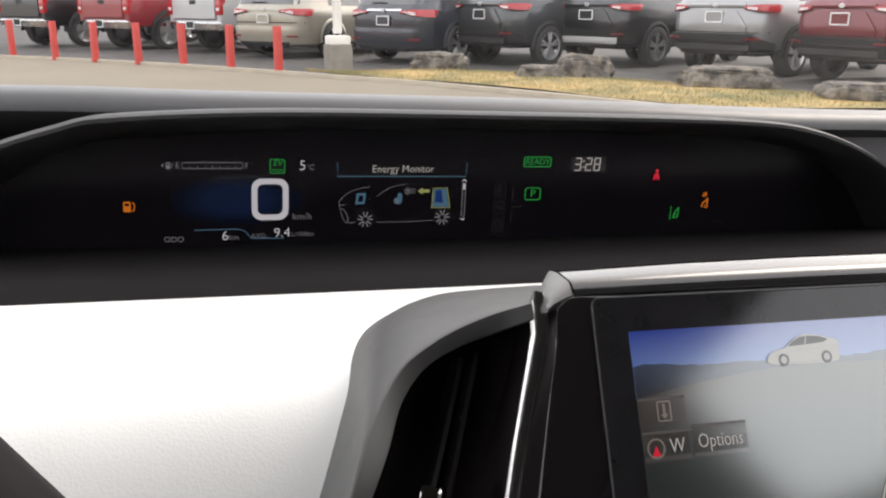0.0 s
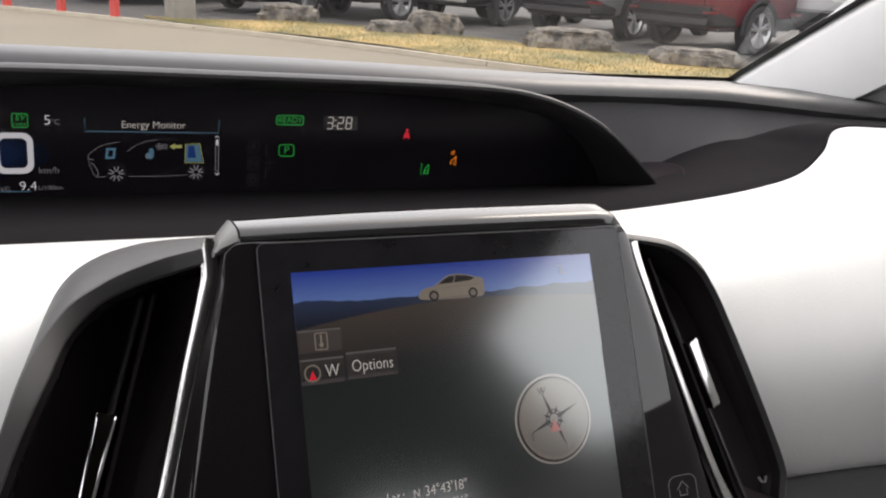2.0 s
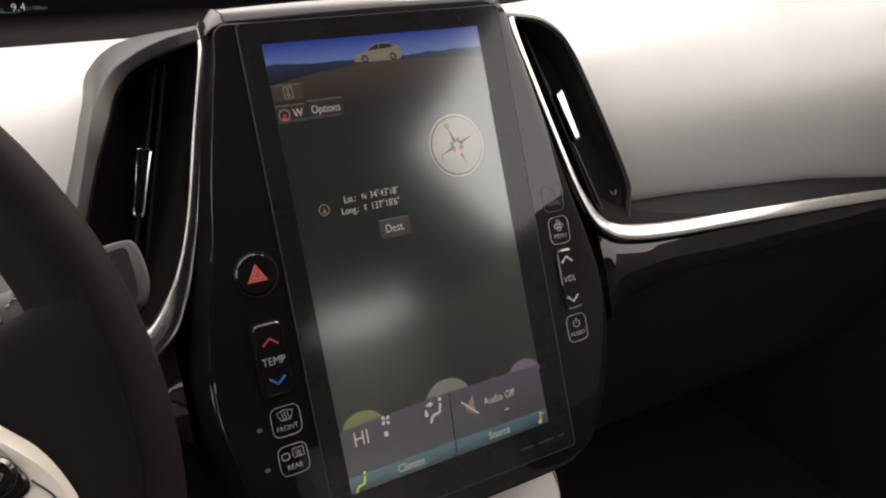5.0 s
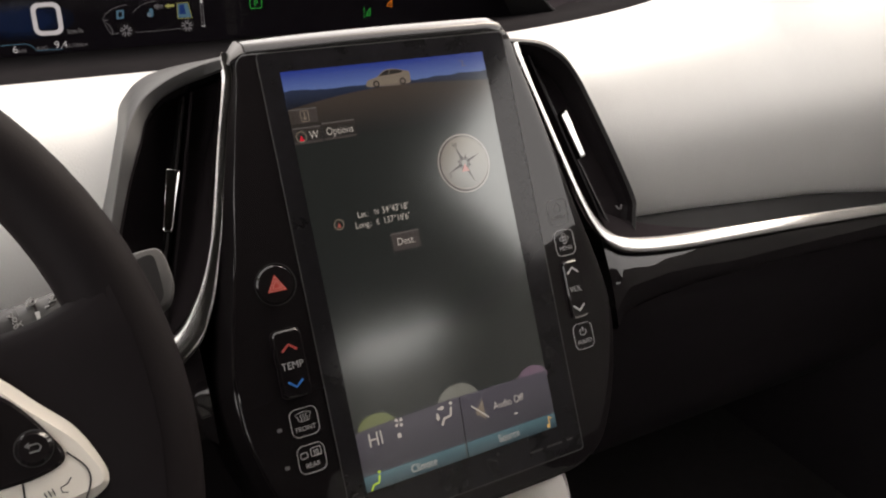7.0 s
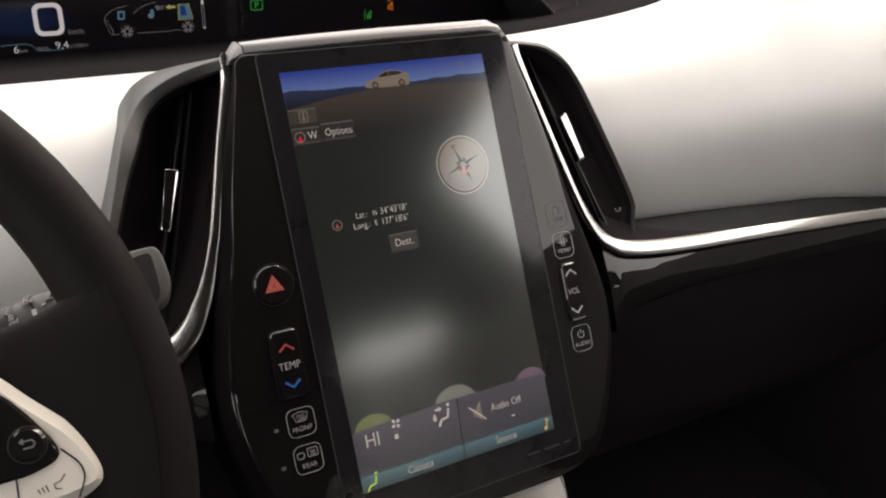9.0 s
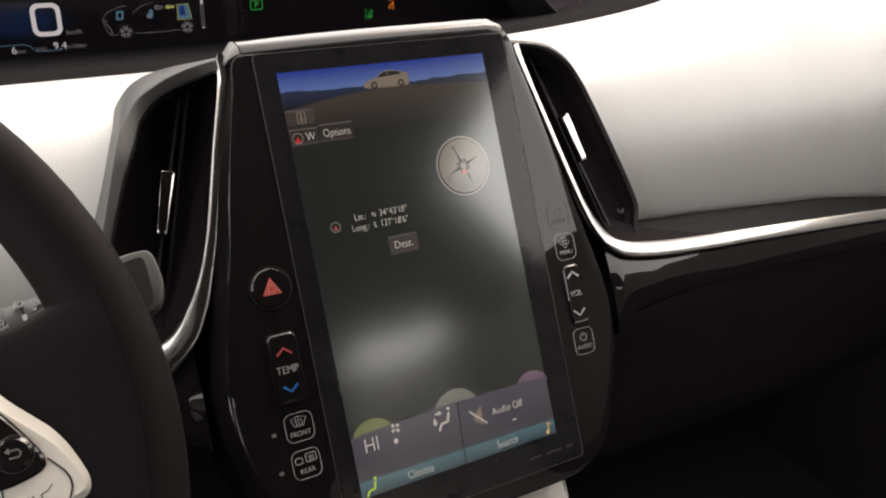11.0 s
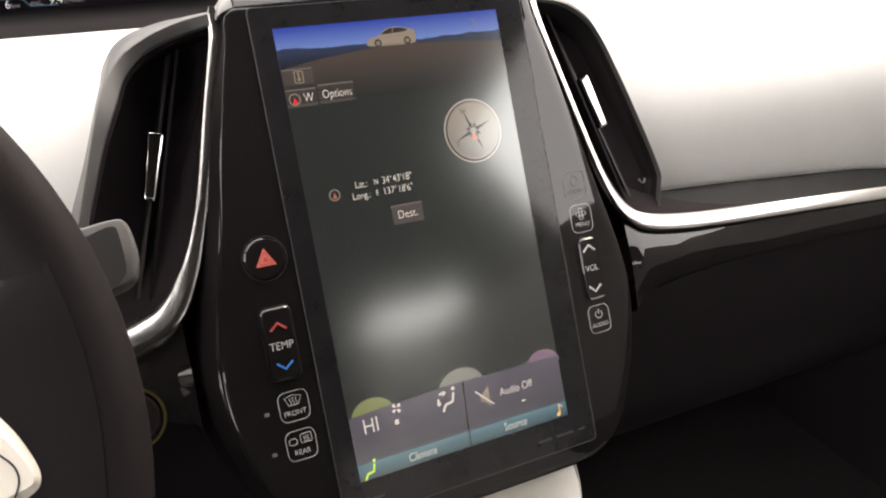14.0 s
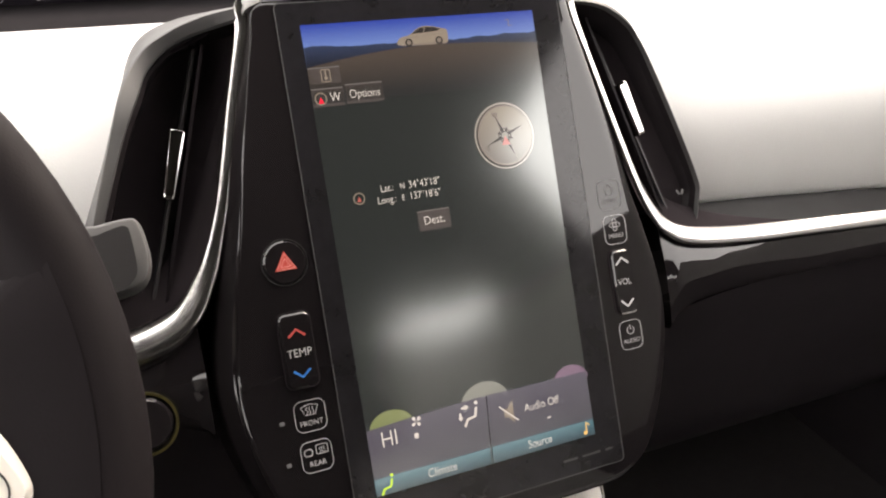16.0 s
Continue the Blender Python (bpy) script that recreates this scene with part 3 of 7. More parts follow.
flat("engine_block", [(-0.118, -0.0005), (-0.1172, 0.0068), (-0.1112, 0.0068), (-0.112, -0.0003)], L_CYAN, monitor, Z1 - 0.0003, Z1)
flat("engine_core", [(-0.1162, 0.0012), (-0.1158, 0.0053), (-0.1130, 0.0053), (-0.1134, 0.0013)], M_LENS, monitor, Z1, Z2)
flat("motor", [(-0.0929, 0.0012), (-0.0923, 0.0030), (-0.0904, 0.0040), (-0.0904, 0.0062), (-0.0884, 0.0068), (-0.0873, 0.0050), (-0.0876, 0.0010), (-0.0890, -0.0008), (-0.0915, -0.0004)], L_CYAN, monitor)
line("motor_ring", disc(-0.0912, 0.0012, 0.0013, 14), 0.0004, L_GREY, monitor, True, Z1, Z2)
flat("battery", [(-0.0668, -0.0028), (-0.0662, 0.0088), (-0.0578, 0.0092), (-0.0555, -0.003)], L_CYAN, monitor)
flat("battery_core", [(-0.0655, 0.0002), (-0.065, 0.0082), (-0.0612, 0.0083), (-0.0598, 0.0)], L_BLUE, monitor, Z1, Z2)
line("battery_rim", [(-0.0672, -0.0034), (-0.0668, 0.0094), (-0.0573, 0.0098), (-0.0548, -0.0036)], 0.0005, L_YELLOW, monitor, True)
flat("flow_arrow", [(-0.0772, 0.0078), (-0.0738, 0.0100), (-0.0738, 0.0088), (-0.0692, 0.0088), (-0.0692, 0.0068), (-0.0738, 0.0068), (-0.0738, 0.0056)], L_YELLOW, monitor)
for dx, dy in ((0.0012, 0), (-0.0012, 0), (0, 0.0012), (0, -0.0012)):
    line("fan_blade", disc(-0.0838 + dx, 0.0078 + dy, 0.001, 10), 0.0003, L_GREY, monitor, True)
for i in range(3):
    line("air_wave", [(-0.0815, 0.0092 - i * 0.0013), (-0.0785, 0.009 - i * 0.0013)], 0.0003, L_GREY, monitor)
line("scroll_bar", rrect(-0.0456, 0.0015, 0.0020, 0.0225, 0.0008, 3), 0.0004, L_GREY, cluster, True)
flat("scroll_thumb", rrect(-0.0456, 0.0105, 0.0014, 0.004, 0.0005, 3), L_WHITE, cluster)
line("scroll_arrow", [(-0.0470, 0.0138), (-0.0456, 0.0152), (-0.0442, 0.0138)], 0.0006, L_WHITE, cluster)
line("scroll_arrow", [(-0.0470, -0.0108), (-0.0456, -0.0122), (-0.0442, -0.0108)], 0.0006, L_WHITE, cluster)
# Ready lamp, gear positions, clock.
line("ready_frame", rrect(0.0052, 0.0268, 0.0192, 0.0065, 0.0012, 3), 0.0005, L_GREEN, cluster, True)
letters("ready_text", "READY", 0.0043, 0.0052, 0.0268, Z1, L_GREEN, cluster, squeeze=0.95)
for gear, gy in (("R", 0.0078), ("N", -0.0042), ("D", -0.0163)):
    line("gear_frame", rrect(-0.0203, gy, 0.0076, 0.0082, 0.001, 3), 0.0004, L_DIM, cluster, True)
    letters("gear_letter", gear, 0.0054, -0.0203, gy, Z1, L_DIM, cluster)
line("gear_gate", [(-0.0112, 0.0088), (-0.0112, 0.0006), (-0.0082, 0.0006)], 0.0006, L_DIM, cluster)
line("gear_gate", [(-0.0118, -0.0038), (-0.0042, -0.0038)], 0.0007, L_DIM, cluster)
line("gear_gate", [(-0.0112, -0.0145), (-0.0112, -0.008), (-0.0082, -0.008)], 0.0006, L_DIM, cluster)
line("park_frame", rrect(0.0033, 0.0050, 0.0108, 0.0082, 0.0014, 3), 0.0005, L_GREEN, cluster, True)
letters("park_letter", "P", 0.0055, 0.0033, 0.0050, Z1, L_GREEN, cluster)
flat("clock_back", rrect(0.043, 0.0252, 0.026, 0.0105, 0.0005, 2), lit("lit_clock_field", (0.13, 0.11, 0.115), 0.035), cluster, 0.0001, 0.0003)


def digit(x, y, w, h, on, parent):
    """A seven-segment digit leaning a little; on names its lit segments."""
    s = 0.00062
    k = 0.06 * h
    pts = {"a": [(-w / 2, h / 2), (w / 2, h / 2)], "g": [(-w / 2, 0), (w / 2, 0)], "d": [(-w / 2, -h / 2), (w / 2, -h / 2)],
           "f": [(-w / 2, h / 2 - s * 0.6), (-w / 2, s * 0.6)], "b": [(w / 2, h / 2 - s * 0.6), (w / 2, s * 0.6)],
           "e": [(-w / 2, -s * 0.6), (-w / 2, -h / 2 + s * 0.6)], "c": [(w / 2, -s * 0.6), (w / 2, -h / 2 + s * 0.6)]}
    for seg in on:
        line("clock_segment", [(x + px + k * py / h, y + py) for px, py in pts[seg]], s, L_WARM, parent)


digit(0.0350, 0.0252, 0.0040, 0.0084, "abcdg", cluster)
digit(0.0428, 0.0252, 0.0040, 0.0084, "abged", cluster)
digit(0.0492, 0.0252, 0.0040, 0.0084, "abcdefg", cluster)
for cy in (0.0232, 0.0272):
    flat("clock_colon", rrect(0.0389, cy, 0.0009, 0.0009, 0.0001, 1), L_WARM, cluster)
# Dim outline of the unlit message field.
L_FAINT = lit("lit_faint_grey", (0.10, 0.10, 0.11), 0.035)
line("field_outline", [(0.1183, -0.0033), (0.1226, -0.0075), (0.1537, -0.0093), (0.1585, -0.0127)], 0.0004, L_FAINT, cluster)
line("field_outline", [(0.1018, -0.0200), (0.1040, -0.0163), (0.1530, -0.0169), (0.1578, -0.0204)], 0.0004, L_FAINT, cluster)
# Warning lamps.
belt = part("seatbelt_lamp", prism(bmesh.new(), [(0.0935, 0.0138), (0.0940, 0.0172), (0.0953, 0.0190), (0.0967, 0.0190), (0.0980, 0.0172), (0.0985, 0.0138), (0.0960, 0.0150)], 0.0002, Z1), L_RED, cluster, "red seat-belt lamp", smooth=False)
flat("lamp_head", disc(0.0960, 0.0204, 0.0011, 12), L_RED, belt)
lane = part("lane_lamp", stroke(bmesh.new(), spline([(0.1128, -0.0140), (0.1136, -0.0100), (0.1152, -0.0082), (0.1166, -0.0062), (0.1168, -0.0100), (0.1160, -0.0138)], 3), 0.0005, 0.0002, Z1), L_GREEN, cluster, "green lane-keeping lamp", smooth=False)
line("lane_car", rrect(0.1150, -0.0122, 0.0030, 0.0024, 0.0006, 3), 0.0005, L_GREEN, lane, True)
for k in range(5):
    line("lane_dash", [(0.1104, -0.0146 + 0.0020 * k), (0.1105, -0.0134 + 0.0020 * k)], 0.0006, L_GREEN, lane)
airbag = part("passenger_lamp", stroke(bmesh.new(), spline([(0.1352, -0.0062), (0.1362, -0.0028), (0.1380, -0.0020), (0.1396, 0.0002), (0.1394, -0.0040)], 3), 0.0009, 0.0002, Z1), L_ORANGE, cluster, "orange passenger airbag lamp", smooth=False)
for ax, ay, ar in ((0.1368, 0.0030, 0.0013), (0.1390, -0.0056, 0.0012)):
    line("lamp_circle", disc(ax, ay, ar, 12), 0.0005, L_ORANGE, airbag, True)
line("lamp_cross", [(0.1352, 0.0014), (0.1384, 0.0046)], 0.0005, L_ORANGE, airbag)


# ---- centre stack with display ----
stack = thing("centre_stack", SCR, "piano-black centre stack with tall touch display and chrome trim", "centre console")
half = [(0.0, 0.1425), (0.07, 0.1425), (0.0945, 0.1418), (0.1005, 0.120), (0.1085, 0.0854), (0.1152, 0.055), (0.1228, 0.0187), (0.1312, -0.0163), (0.1368, -0.0448), (0.1380, -0.066), (0.1348, -0.0909), (0.1270, -0.1194), (0.1155, -0.1450), (0.1060, -0.1575), (0.0940, -0.1650), (0.0750, -0.1688), (0.0, -0.1690)]
outline = spline(half, 4)
outline = [(x, y) for x, y in outline][::-1] + [(-x, y) for x, y in outline[1:-1]]
bm = bmesh.new()
n = len(outline)
rings = []
for grow, w in ((0.012, -0.075), (0.0105, -0.030), (0.0092, -0.0135), (0.0078, -0.0112), (0.0050, -0.0080), (0.0026, -0.0046), (0.0008, -0.0020), (-0.0012, -0.0010), (-0.006, -0.0008)):
    row = []
    for i in range(n):
        x0, y0 = outline[i - 1]
        x2, y2 = outline[(i + 1) % n]
        nx, ny = y2 - y0, -(x2 - x0)
        d = math.hypot(nx, ny) or 1
        g = grow if not (grow > 0 and outline[i][1] > 0.135 and abs(outline[i][0]) < 0.09) else 0.0
        g *= float(np.interp(outline[i][1], (-0.169, -0.150, 0.06, 0.105, 0.135), (0.25, 0.7, 1.0, 0.5, 0.05))) if g > 0 else 1.0
        row.append((outline[i][0] + nx / d * g, outline[i][1] + ny / d * g, w))
    rings.append(row)
v = loft(bm, rings[6:], closed_u=True)
bm.faces.new(v[-1])
part("fascia", bm, M_PIANO, stack, "glossy piano-black fascia")
flank = bmesh.new()
loft(flank, rings[:7], closed_u=True)
part("fascia_flank", flank, M_FLANK, stack, "black flank of the fascia")

# Rounded top cap that turns back from the glass.
bm = bmesh.new()
cap = [(0.0, 0.0), (0.0026, -0.0006), (0.0050, -0.0014), (0.0068, -0.0030), (0.0083, -0.0056), (0.0116, -0.0105), (0.0135, -0.0155), (0.0140, -0.0220), (0.0125, -0.050), (0.006, -0.080), (-0.004, -0.080), (-0.004, -0.004)]
rows = []
for u in list(np.linspace(-0.0908, 0.088, 24)) + [0.0925, 0.0962, 0.0985]:
    drop = 0.0 if u < 0.089 else (u - 0.088) ** 2 * 65
    short = float(np.interp(u, (-0.0945, -0.07, -0.03), (0.0, 0.5, 1.0)))       # the cap gets shallower towards its end
    rise = float(np.interp(u, (-0.0908, -0.04, 0.01), (0.84, 0.95, 1.0)))
    rows.append([(u, 0.1425 + a * rise - drop, -0.0004 + (b if b > -0.018 else -0.018 + (b + 0.018) * short) - drop * 0.6) for a, b in cap])
v = loft(bm, rows, closed_u=True)
bm.faces.new(v[0][::-1])
bm.faces.new(v[-1])
M_CAP = material("worn_piano_black", (0.012, 0.012, 0.012), 0.09, spec=0.5, coat=0.25, coat_rough=0.06, tint=(0.016, 0.016, 0.016), tint_scale=60, rough_var=0.03)
part("top_cap", bm, M_CAP, stack, "glossy black rounded top cap")
bm = bmesh.new()
rows = []
for u, k in ((-0.0916, 1.0), (-0.0935, 0.9), (-0.0985, 0.58), (-0.1012, 0.25)):
    rows.append([(u, 0.1425 - 0.006 * (1 - k) + 0.84 * a * max(k, 0.15), -0.0006 + max(b, -0.018) * (0.3 + 0.7 * k)) for a, b in cap])
v = loft(bm, rows, closed_u=True)
bm.faces.new(v[0][::-1])
bm.faces.new(v[-1])
M_FACET = material("dull_silver", (0.20, 0.195, 0.19), 0.42, metal=0.6, tint=(0.16, 0.155, 0.15), tint_scale=90, rough_var=0.05)
part("end_cap", bm, M_FACET, stack, "dull silver end facet beside the top cap")

# Cover glass and the picture.
glass_outline = rrect(0.003, -0.0078, 0.176, 0.2975, 0.003, 4)
bm = bmesh.new()
prism(bm, glass_outline, -0.0012, 0.0, 0.0005)
M_COVER = material("display_border_glass", (0.022, 0.0205, 0.0235), 0.1, spec=0.5, tint=(0.01, 0.01, 0.01), tint_scale=40, rough_var=0.03)
glass_part = part("cover_glass", bm, M_COVER, stack, "black-bordered cover glass")
# Painted highlight round the cover glass.
line("glass_edge", glass_outline, 0.00045, M_EDGE, glass_part, True, -0.0004, 0.0001)

DW, DT, DB = 0.0723, 0.1285, -0.1352
display = part("display", prism(bmesh.new(), [(-DW, DB), (DW, DB), (DW, DT), (-DW, DT)], -0.0006, 0.0002), M_SCREEN, stack, "dark grey navigation screen", smooth=False)
A0, A1, A2, A3 = 0.0002, 0.00035, 0.0005, 0.00065


def layer(name, outline, mat, z0=A0, z1=A1, label=""):
    return part(name, prism(bmesh.new(), outline, z0, z1), mat, display, label, smooth=False)


def mark(name, pts, width, mat, closed=False, z0=A1, z1=A2):
    return part(name, stroke(bmesh.new(), pts, width, z0, z1, closed), mat, display, "", smooth=False)


def word(name, text, height, x, y, mat=L_WARM, align="CENTER", z=A2, squeeze=0.92, lean=0.0):
    return letters(name, text, height, x, y, z, mat, display, align, squeeze, lean)


L_SKY = gradient_lit("lit_evening_sky", (0.20, 0.34, 0.72), (0.018, 0.055, 0.42), 0.110, 0.1285, 0.235)
L_HILL = gradient_lit("lit_dark_hills", (0.012, 0.016, 0.03), (0.045, 0.075, 0.17), 0.106, 0.118, 0.16)
L_EARTH = gradient_lit("lit_brown_ground", (0.03, 0.032, 0.03), (0.11, 0.085, 0.065), 0.088, 0.111, 0.165)
L_BTN = lit("lit_button_face", (0.12, 0.105, 0.1), 0.16, ior=2.7)
L_BTN2 = lit("lit_button_edge", (0.3, 0.28, 0.27), 0.12)
# Panel and tab glow are raised to stand in for haze reflected there.
L_PANEL = gradient_lit("lit_violet_panel", (0.042, 0.042, 0.055), (0.080, 0.075, 0.105), -0.125, -0.085, 0.33)
L_TEAL = gradient_lit("lit_teal_bar", (0.012, 0.04, 0.06), (0.08, 0.21, 0.26), -0.1352, -0.1253, 0.25)
L_CREAM = lit("lit_cream", (0.50, 0.43, 0.34), 0.145, ior=2.7)
L_CREAM2 = lit("lit_dark_cream", (0.28, 0.24, 0.2), 0.2, ior=2.7)
L_LIME = lit("lit_lime_dome", (0.33, 0.4, 0.16), 0.15, ior=2.7)
L_PALE = lit("lit_pale_dome", (0.36, 0.38, 0.34), 0.16, ior=2.7)
L_MAUVE = lit("lit_mauve_dome", (0.26, 0.17, 0.26), 0.2, ior=2.7)

layer("sky_picture", [(-DW, 0.105), (DW, 0.112), (DW, DT), (-DW, DT)], L_SKY, label="blue sky picture")
hill_pts = [(-DW, 0.1005)]
for i in range(81):
    u = -DW + 2 * DW * i / 80
    base = 0.1150 + 0.0012 * (abs(u) / DW) ** 1.6
    hill_pts.append((u, base + 0.0016 * noise.noise(Vector((u * 75, 1.3, 0))) + 0.0007 * noise.noise(Vector((u * 260, 4.3, 0)))))
hill_pts.append((DW, 0.1005))
layer("hill_picture", hill_pts[::-1], L_HILL, A1, A2, "dark hills picture")
earth = [(-DW, 0.085)] + [(u, 0.1126 - (0.0075 if u < 0 else 0.0036) * (abs(u) / DW) ** 1.7) for u in np.linspace(-DW, DW, 31)] + [(DW, 0.085)]
layer("ground_picture", earth[::-1], L_EARTH, A2, A3, "brown ground picture")
L_INK = lit("lit_dark_ink", (0.06, 0.05, 0.045), 0.12, ior=2.0)
car_body = spline([(-0.0105, 0.1133), (-0.0101, 0.1164), (-0.0076, 0.1177), (-0.0032, 0.1186), (-0.0009, 0.1201), (0.0029, 0.1224), (0.0075, 0.1232), (0.0128, 0.1225), (0.0174, 0.1213), (0.0204, 0.1204), (0.0209, 0.1178), (0.0206, 0.114), (0.0194, 0.1127), (0.0143, 0.1124), (-0.0009, 0.1125)], 3, True)
cp = layer("car_picture", car_body, L_CREAM, A3, 0.0008, "cream car picture")
cp.location = (-0.0068, 0.0003, 0)
part("car_window", prism(bmesh.new(), [(-0.0014, 0.1191), (0.0009, 0.1208), (0.0039, 0.1222), (0.0075, 0.1226), (0.0128, 0.1221), (0.0165, 0.1209), (0.0143, 0.1199), (0.0067, 0.1194)], 0.0008, 0.0009), L_INK, cp, smooth=False)
part("window_post", stroke(bmesh.new(), [(0.0059, 0.1194), (0.007, 0.1226)], 0.0005, 0.0009, 0.00095), L_CREAM2, cp, smooth=False)
part("car_sill", stroke(bmesh.new(), [(-0.0012, 0.113), (0.0125, 0.1131)], 0.0007, 0.0008, 0.0009), L_CREAM2, cp, smooth=False)
part("car_crease", stroke(bmesh.new(), [(-0.007, 0.1166), (0.0052, 0.1176), (0.0201, 0.1183)], 0.0003, 0.0008, 0.0009), L_CREAM2, cp, smooth=False)
for wu, wv in [(-0.004, 0.1143), (0.0149, 0.1144)]:
    part("car_wheel", prism(bmesh.new(), disc(wu, wv, 0.0023, 16), 0.0008, 0.0009), L_INK, cp, smooth=False)
    part("wheel_disc", prism(bmesh.new(), disc(wu, wv, 0.0014, 12), 0.0009, 0.00095), L_CREAM2, cp, smooth=False)
word("corner_glyph", "Z", 0.0042, 0.0558, 0.1218, L_CREAM2, z=A3, lean=-0.5)


def button(cx, cy, w, h):
    b = layer("touch_button", rrect(cx, cy, w, h, 0.0006, 2), L_BTN, A2, A3)
    part("button_shine", prism(bmesh.new(), rrect(cx, cy + h / 2 - 0.0006, w, 0.0007, 0.0003, 2), A3, A3 + 0.0001), L_BTN2, b, smooth=False)
    return b


AB = A3 + 0.0001
button(-0.0630, 0.1006, 0.0180, 0.0092)
mark("map_icon", rrect(-0.0625, 0.1002, 0.0050, 0.0066, 0.0005, 2), 0.0005, L_CREAM, True, A3, AB)
layer("map_arrow", [(-0.0639, 0.0992), (-0.0611, 0.0992), (-0.0625, 0.0976)], L_CREAM, A3, AB)
mark("map_stem", [(-0.0625, 0.1028), (-0.0625, 0.0990)], 0.0008, L_CREAM, False, A3, AB)
button(-0.0630, 0.0885, 0.0182, 0.0104)
mark("compass_icon", disc(-0.0673, 0.0878, 0.0032, 18), 0.0006, L_CREAM, True, A3, AB)
layer("compass_needle", [(-0.0689, 0.0852), (-0.0657, 0.0852), (-0.0673, 0.0888)], L_RED, A3, AB)
word("heading_letter", "W", 0.0052, -0.0590, 0.0880, z=AB, squeeze=0.8)
button(-0.0418, 0.0892, 0.0220, 0.0112)
word("options_text", "Options", 0.0050, -0.0417, 0.0887, z=AB, squeeze=0.8)
# Round compass picture.
cc = (0.0412, 0.0555)
L_FACE = gradient_lit("lit_compass_face", (0.24, 0.225, 0.20), (0.45, 0.40, 0.32), cc[1] - 0.016, cc[1] + 0.016, 0.155)
L_NEEDLE = lit("lit_dull_red", (0.75, 0.2, 0.16), 0.16, ior=2.7)
L_BEZEL = lit("lit_compass_bezel", (0.62, 0.58, 0.52), 0.16, ior=2.7)
comp = layer("compass_picture", disc(*cc, 0.0198, 48), L_BEZEL, A1, A2, "cream round compass picture with a bevelled bezel")
part("compass_bevel", prism(bmesh.new(), disc(cc[0] - 0.0001, cc[1] - 0.0002, 0.0188, 48), A2, A2 + 0.00005), L_INK, comp, smooth=False)
part("compass_rim", prism(bmesh.new(), disc(cc[0] + 0.0003, cc[1] + 0.0001, 0.0180, 48), A2, A2 + 0.0001), L_CREAM2, comp, smooth=False)
part("compass_face", prism(bmesh.new(), disc(cc[0] + 0.0002, cc[1] + 0.0003, 0.0169, 48), A2, A3), L_FACE, comp, smooth=False)
for i in range(8):
    a = radians(22 + 45 * i)
    r1 = 0.0138 if i % 2 == 0 else 0.0062
    part("compass_point", prism(bmesh.new(), [(cc[0] + 0.0012 * math.cos(a + 1.57), cc[1] + 0.0012 * math.sin(a + 1.57)), (cc[0] + 0.0012 * math.cos(a - 1.57), cc[1] + 0.0012 * math.sin(a - 1.57)), (cc[0] + r1 * math.cos(a), cc[1] + r1 * math.sin(a))], A3, A3 + 0.00008), L_INK, comp, smooth=False)
part("compass_ring", stroke(bmesh.new(), disc(*cc, 0.0040, 24), 0.0005, A3, 0.0008, True), L_INK, comp, smooth=False)
part("compass_hub", prism(bmesh.new(), disc(*cc, 0.0022, 20), A3, 0.0008), L_FACE, comp, smooth=False)
part("compass_arrow", prism(bmesh.new(), [(cc[0] - 0.0028, cc[1] - 0.0056), (cc[0] + 0.0028, cc[1] - 0.0056), (cc[0], cc[1] - 0.0002)], A3, 0.0009), L_NEEDLE, comp, smooth=False)
word("compass_letter", "W", 0.0032, cc[0] - 0.0048, cc[1] + 0.0126, L_INK, z=0.0007)
word("compass_letter", "S", 0.0032, cc[0] - 0.0118, cc[1] - 0.0068, L_INK, z=0.0007)
word("compass_letter", "N", 0.0032, cc[0] + 0.0118, cc[1] + 0.0062, L_CREAM2, z=0.0007)
word("compass_letter", "E", 0.0032, cc[0] + 0.0062, cc[1] - 0.0128, L_CREAM2, z=0.0007)
# Position read-out.
mark("position_icon", disc(-0.0547, 0.0309, 0.0031, 18), 0.0006, L_CREAM, True, A1, A2)
layer("position_needle", [(-0.0560, 0.0290), (-0.0534, 0.0290), (-0.0547, 0.0322)], L_NEEDLE, A1, A2)
word("position_text", "Lat.:", 0.0042, -0.0335, 0.0344, align="RIGHT", z=A1, squeeze=0.82)
word("position_text", "N", 0.0034, -0.0298, 0.0344, align="LEFT", z=A1, squeeze=0.85)
word("position_text", "34\u00b043'18\"", 0.0044, -0.0246, 0.0346, align="LEFT", z=A1, squeeze=0.82)
word("position_text", "Long.:", 0.0042, -0.0328, 0.0279, align="RIGHT", z=A1, squeeze=0.82)
word("position_text", "E", 0.0034, -0.0296, 0.0279, align="LEFT", z=A1, squeeze=0.85)
word("position_text", "137\u00b018'6\"", 0.0044, -0.0250, 0.0280, align="LEFT", z=A1, squeeze=0.82)
button(-0.0120, 0.0130, 0.0200, 0.0118)
word("destination_text", "Dest.", 0.0050, -0.0121, 0.0127, z=AB, squeeze=0.88)
# Climate and audio panels.
arc = [(u, -0.0946 - 0.0030 * max(0.0, -u / DW) ** 1.5 - 0.0006 * max(0.0, u / DW)) for u in np.linspace(-DW, DW, 25)]
for du, top, hw, dm in ((-0.0570, -0.0890, 0.0132, L_LIME), (0.0020, -0.0860, 0.0158, L_PALE), (0.0612, -0.0890, 0.0122, L_MAUVE)):
    layer("dome_picture", [(du + hw * math.cos(radians(a)), -0.0985 + (top + 0.0985) * math.sin(radians(a))) for a in range(0, 181, 9)], dm, A1, A2)
layer("lower_panel_picture", [(-DW, -0.1255), (DW, -0.1255)] + arc[::-1], L_PANEL, A2, A3, "dim violet climate and audio panel")
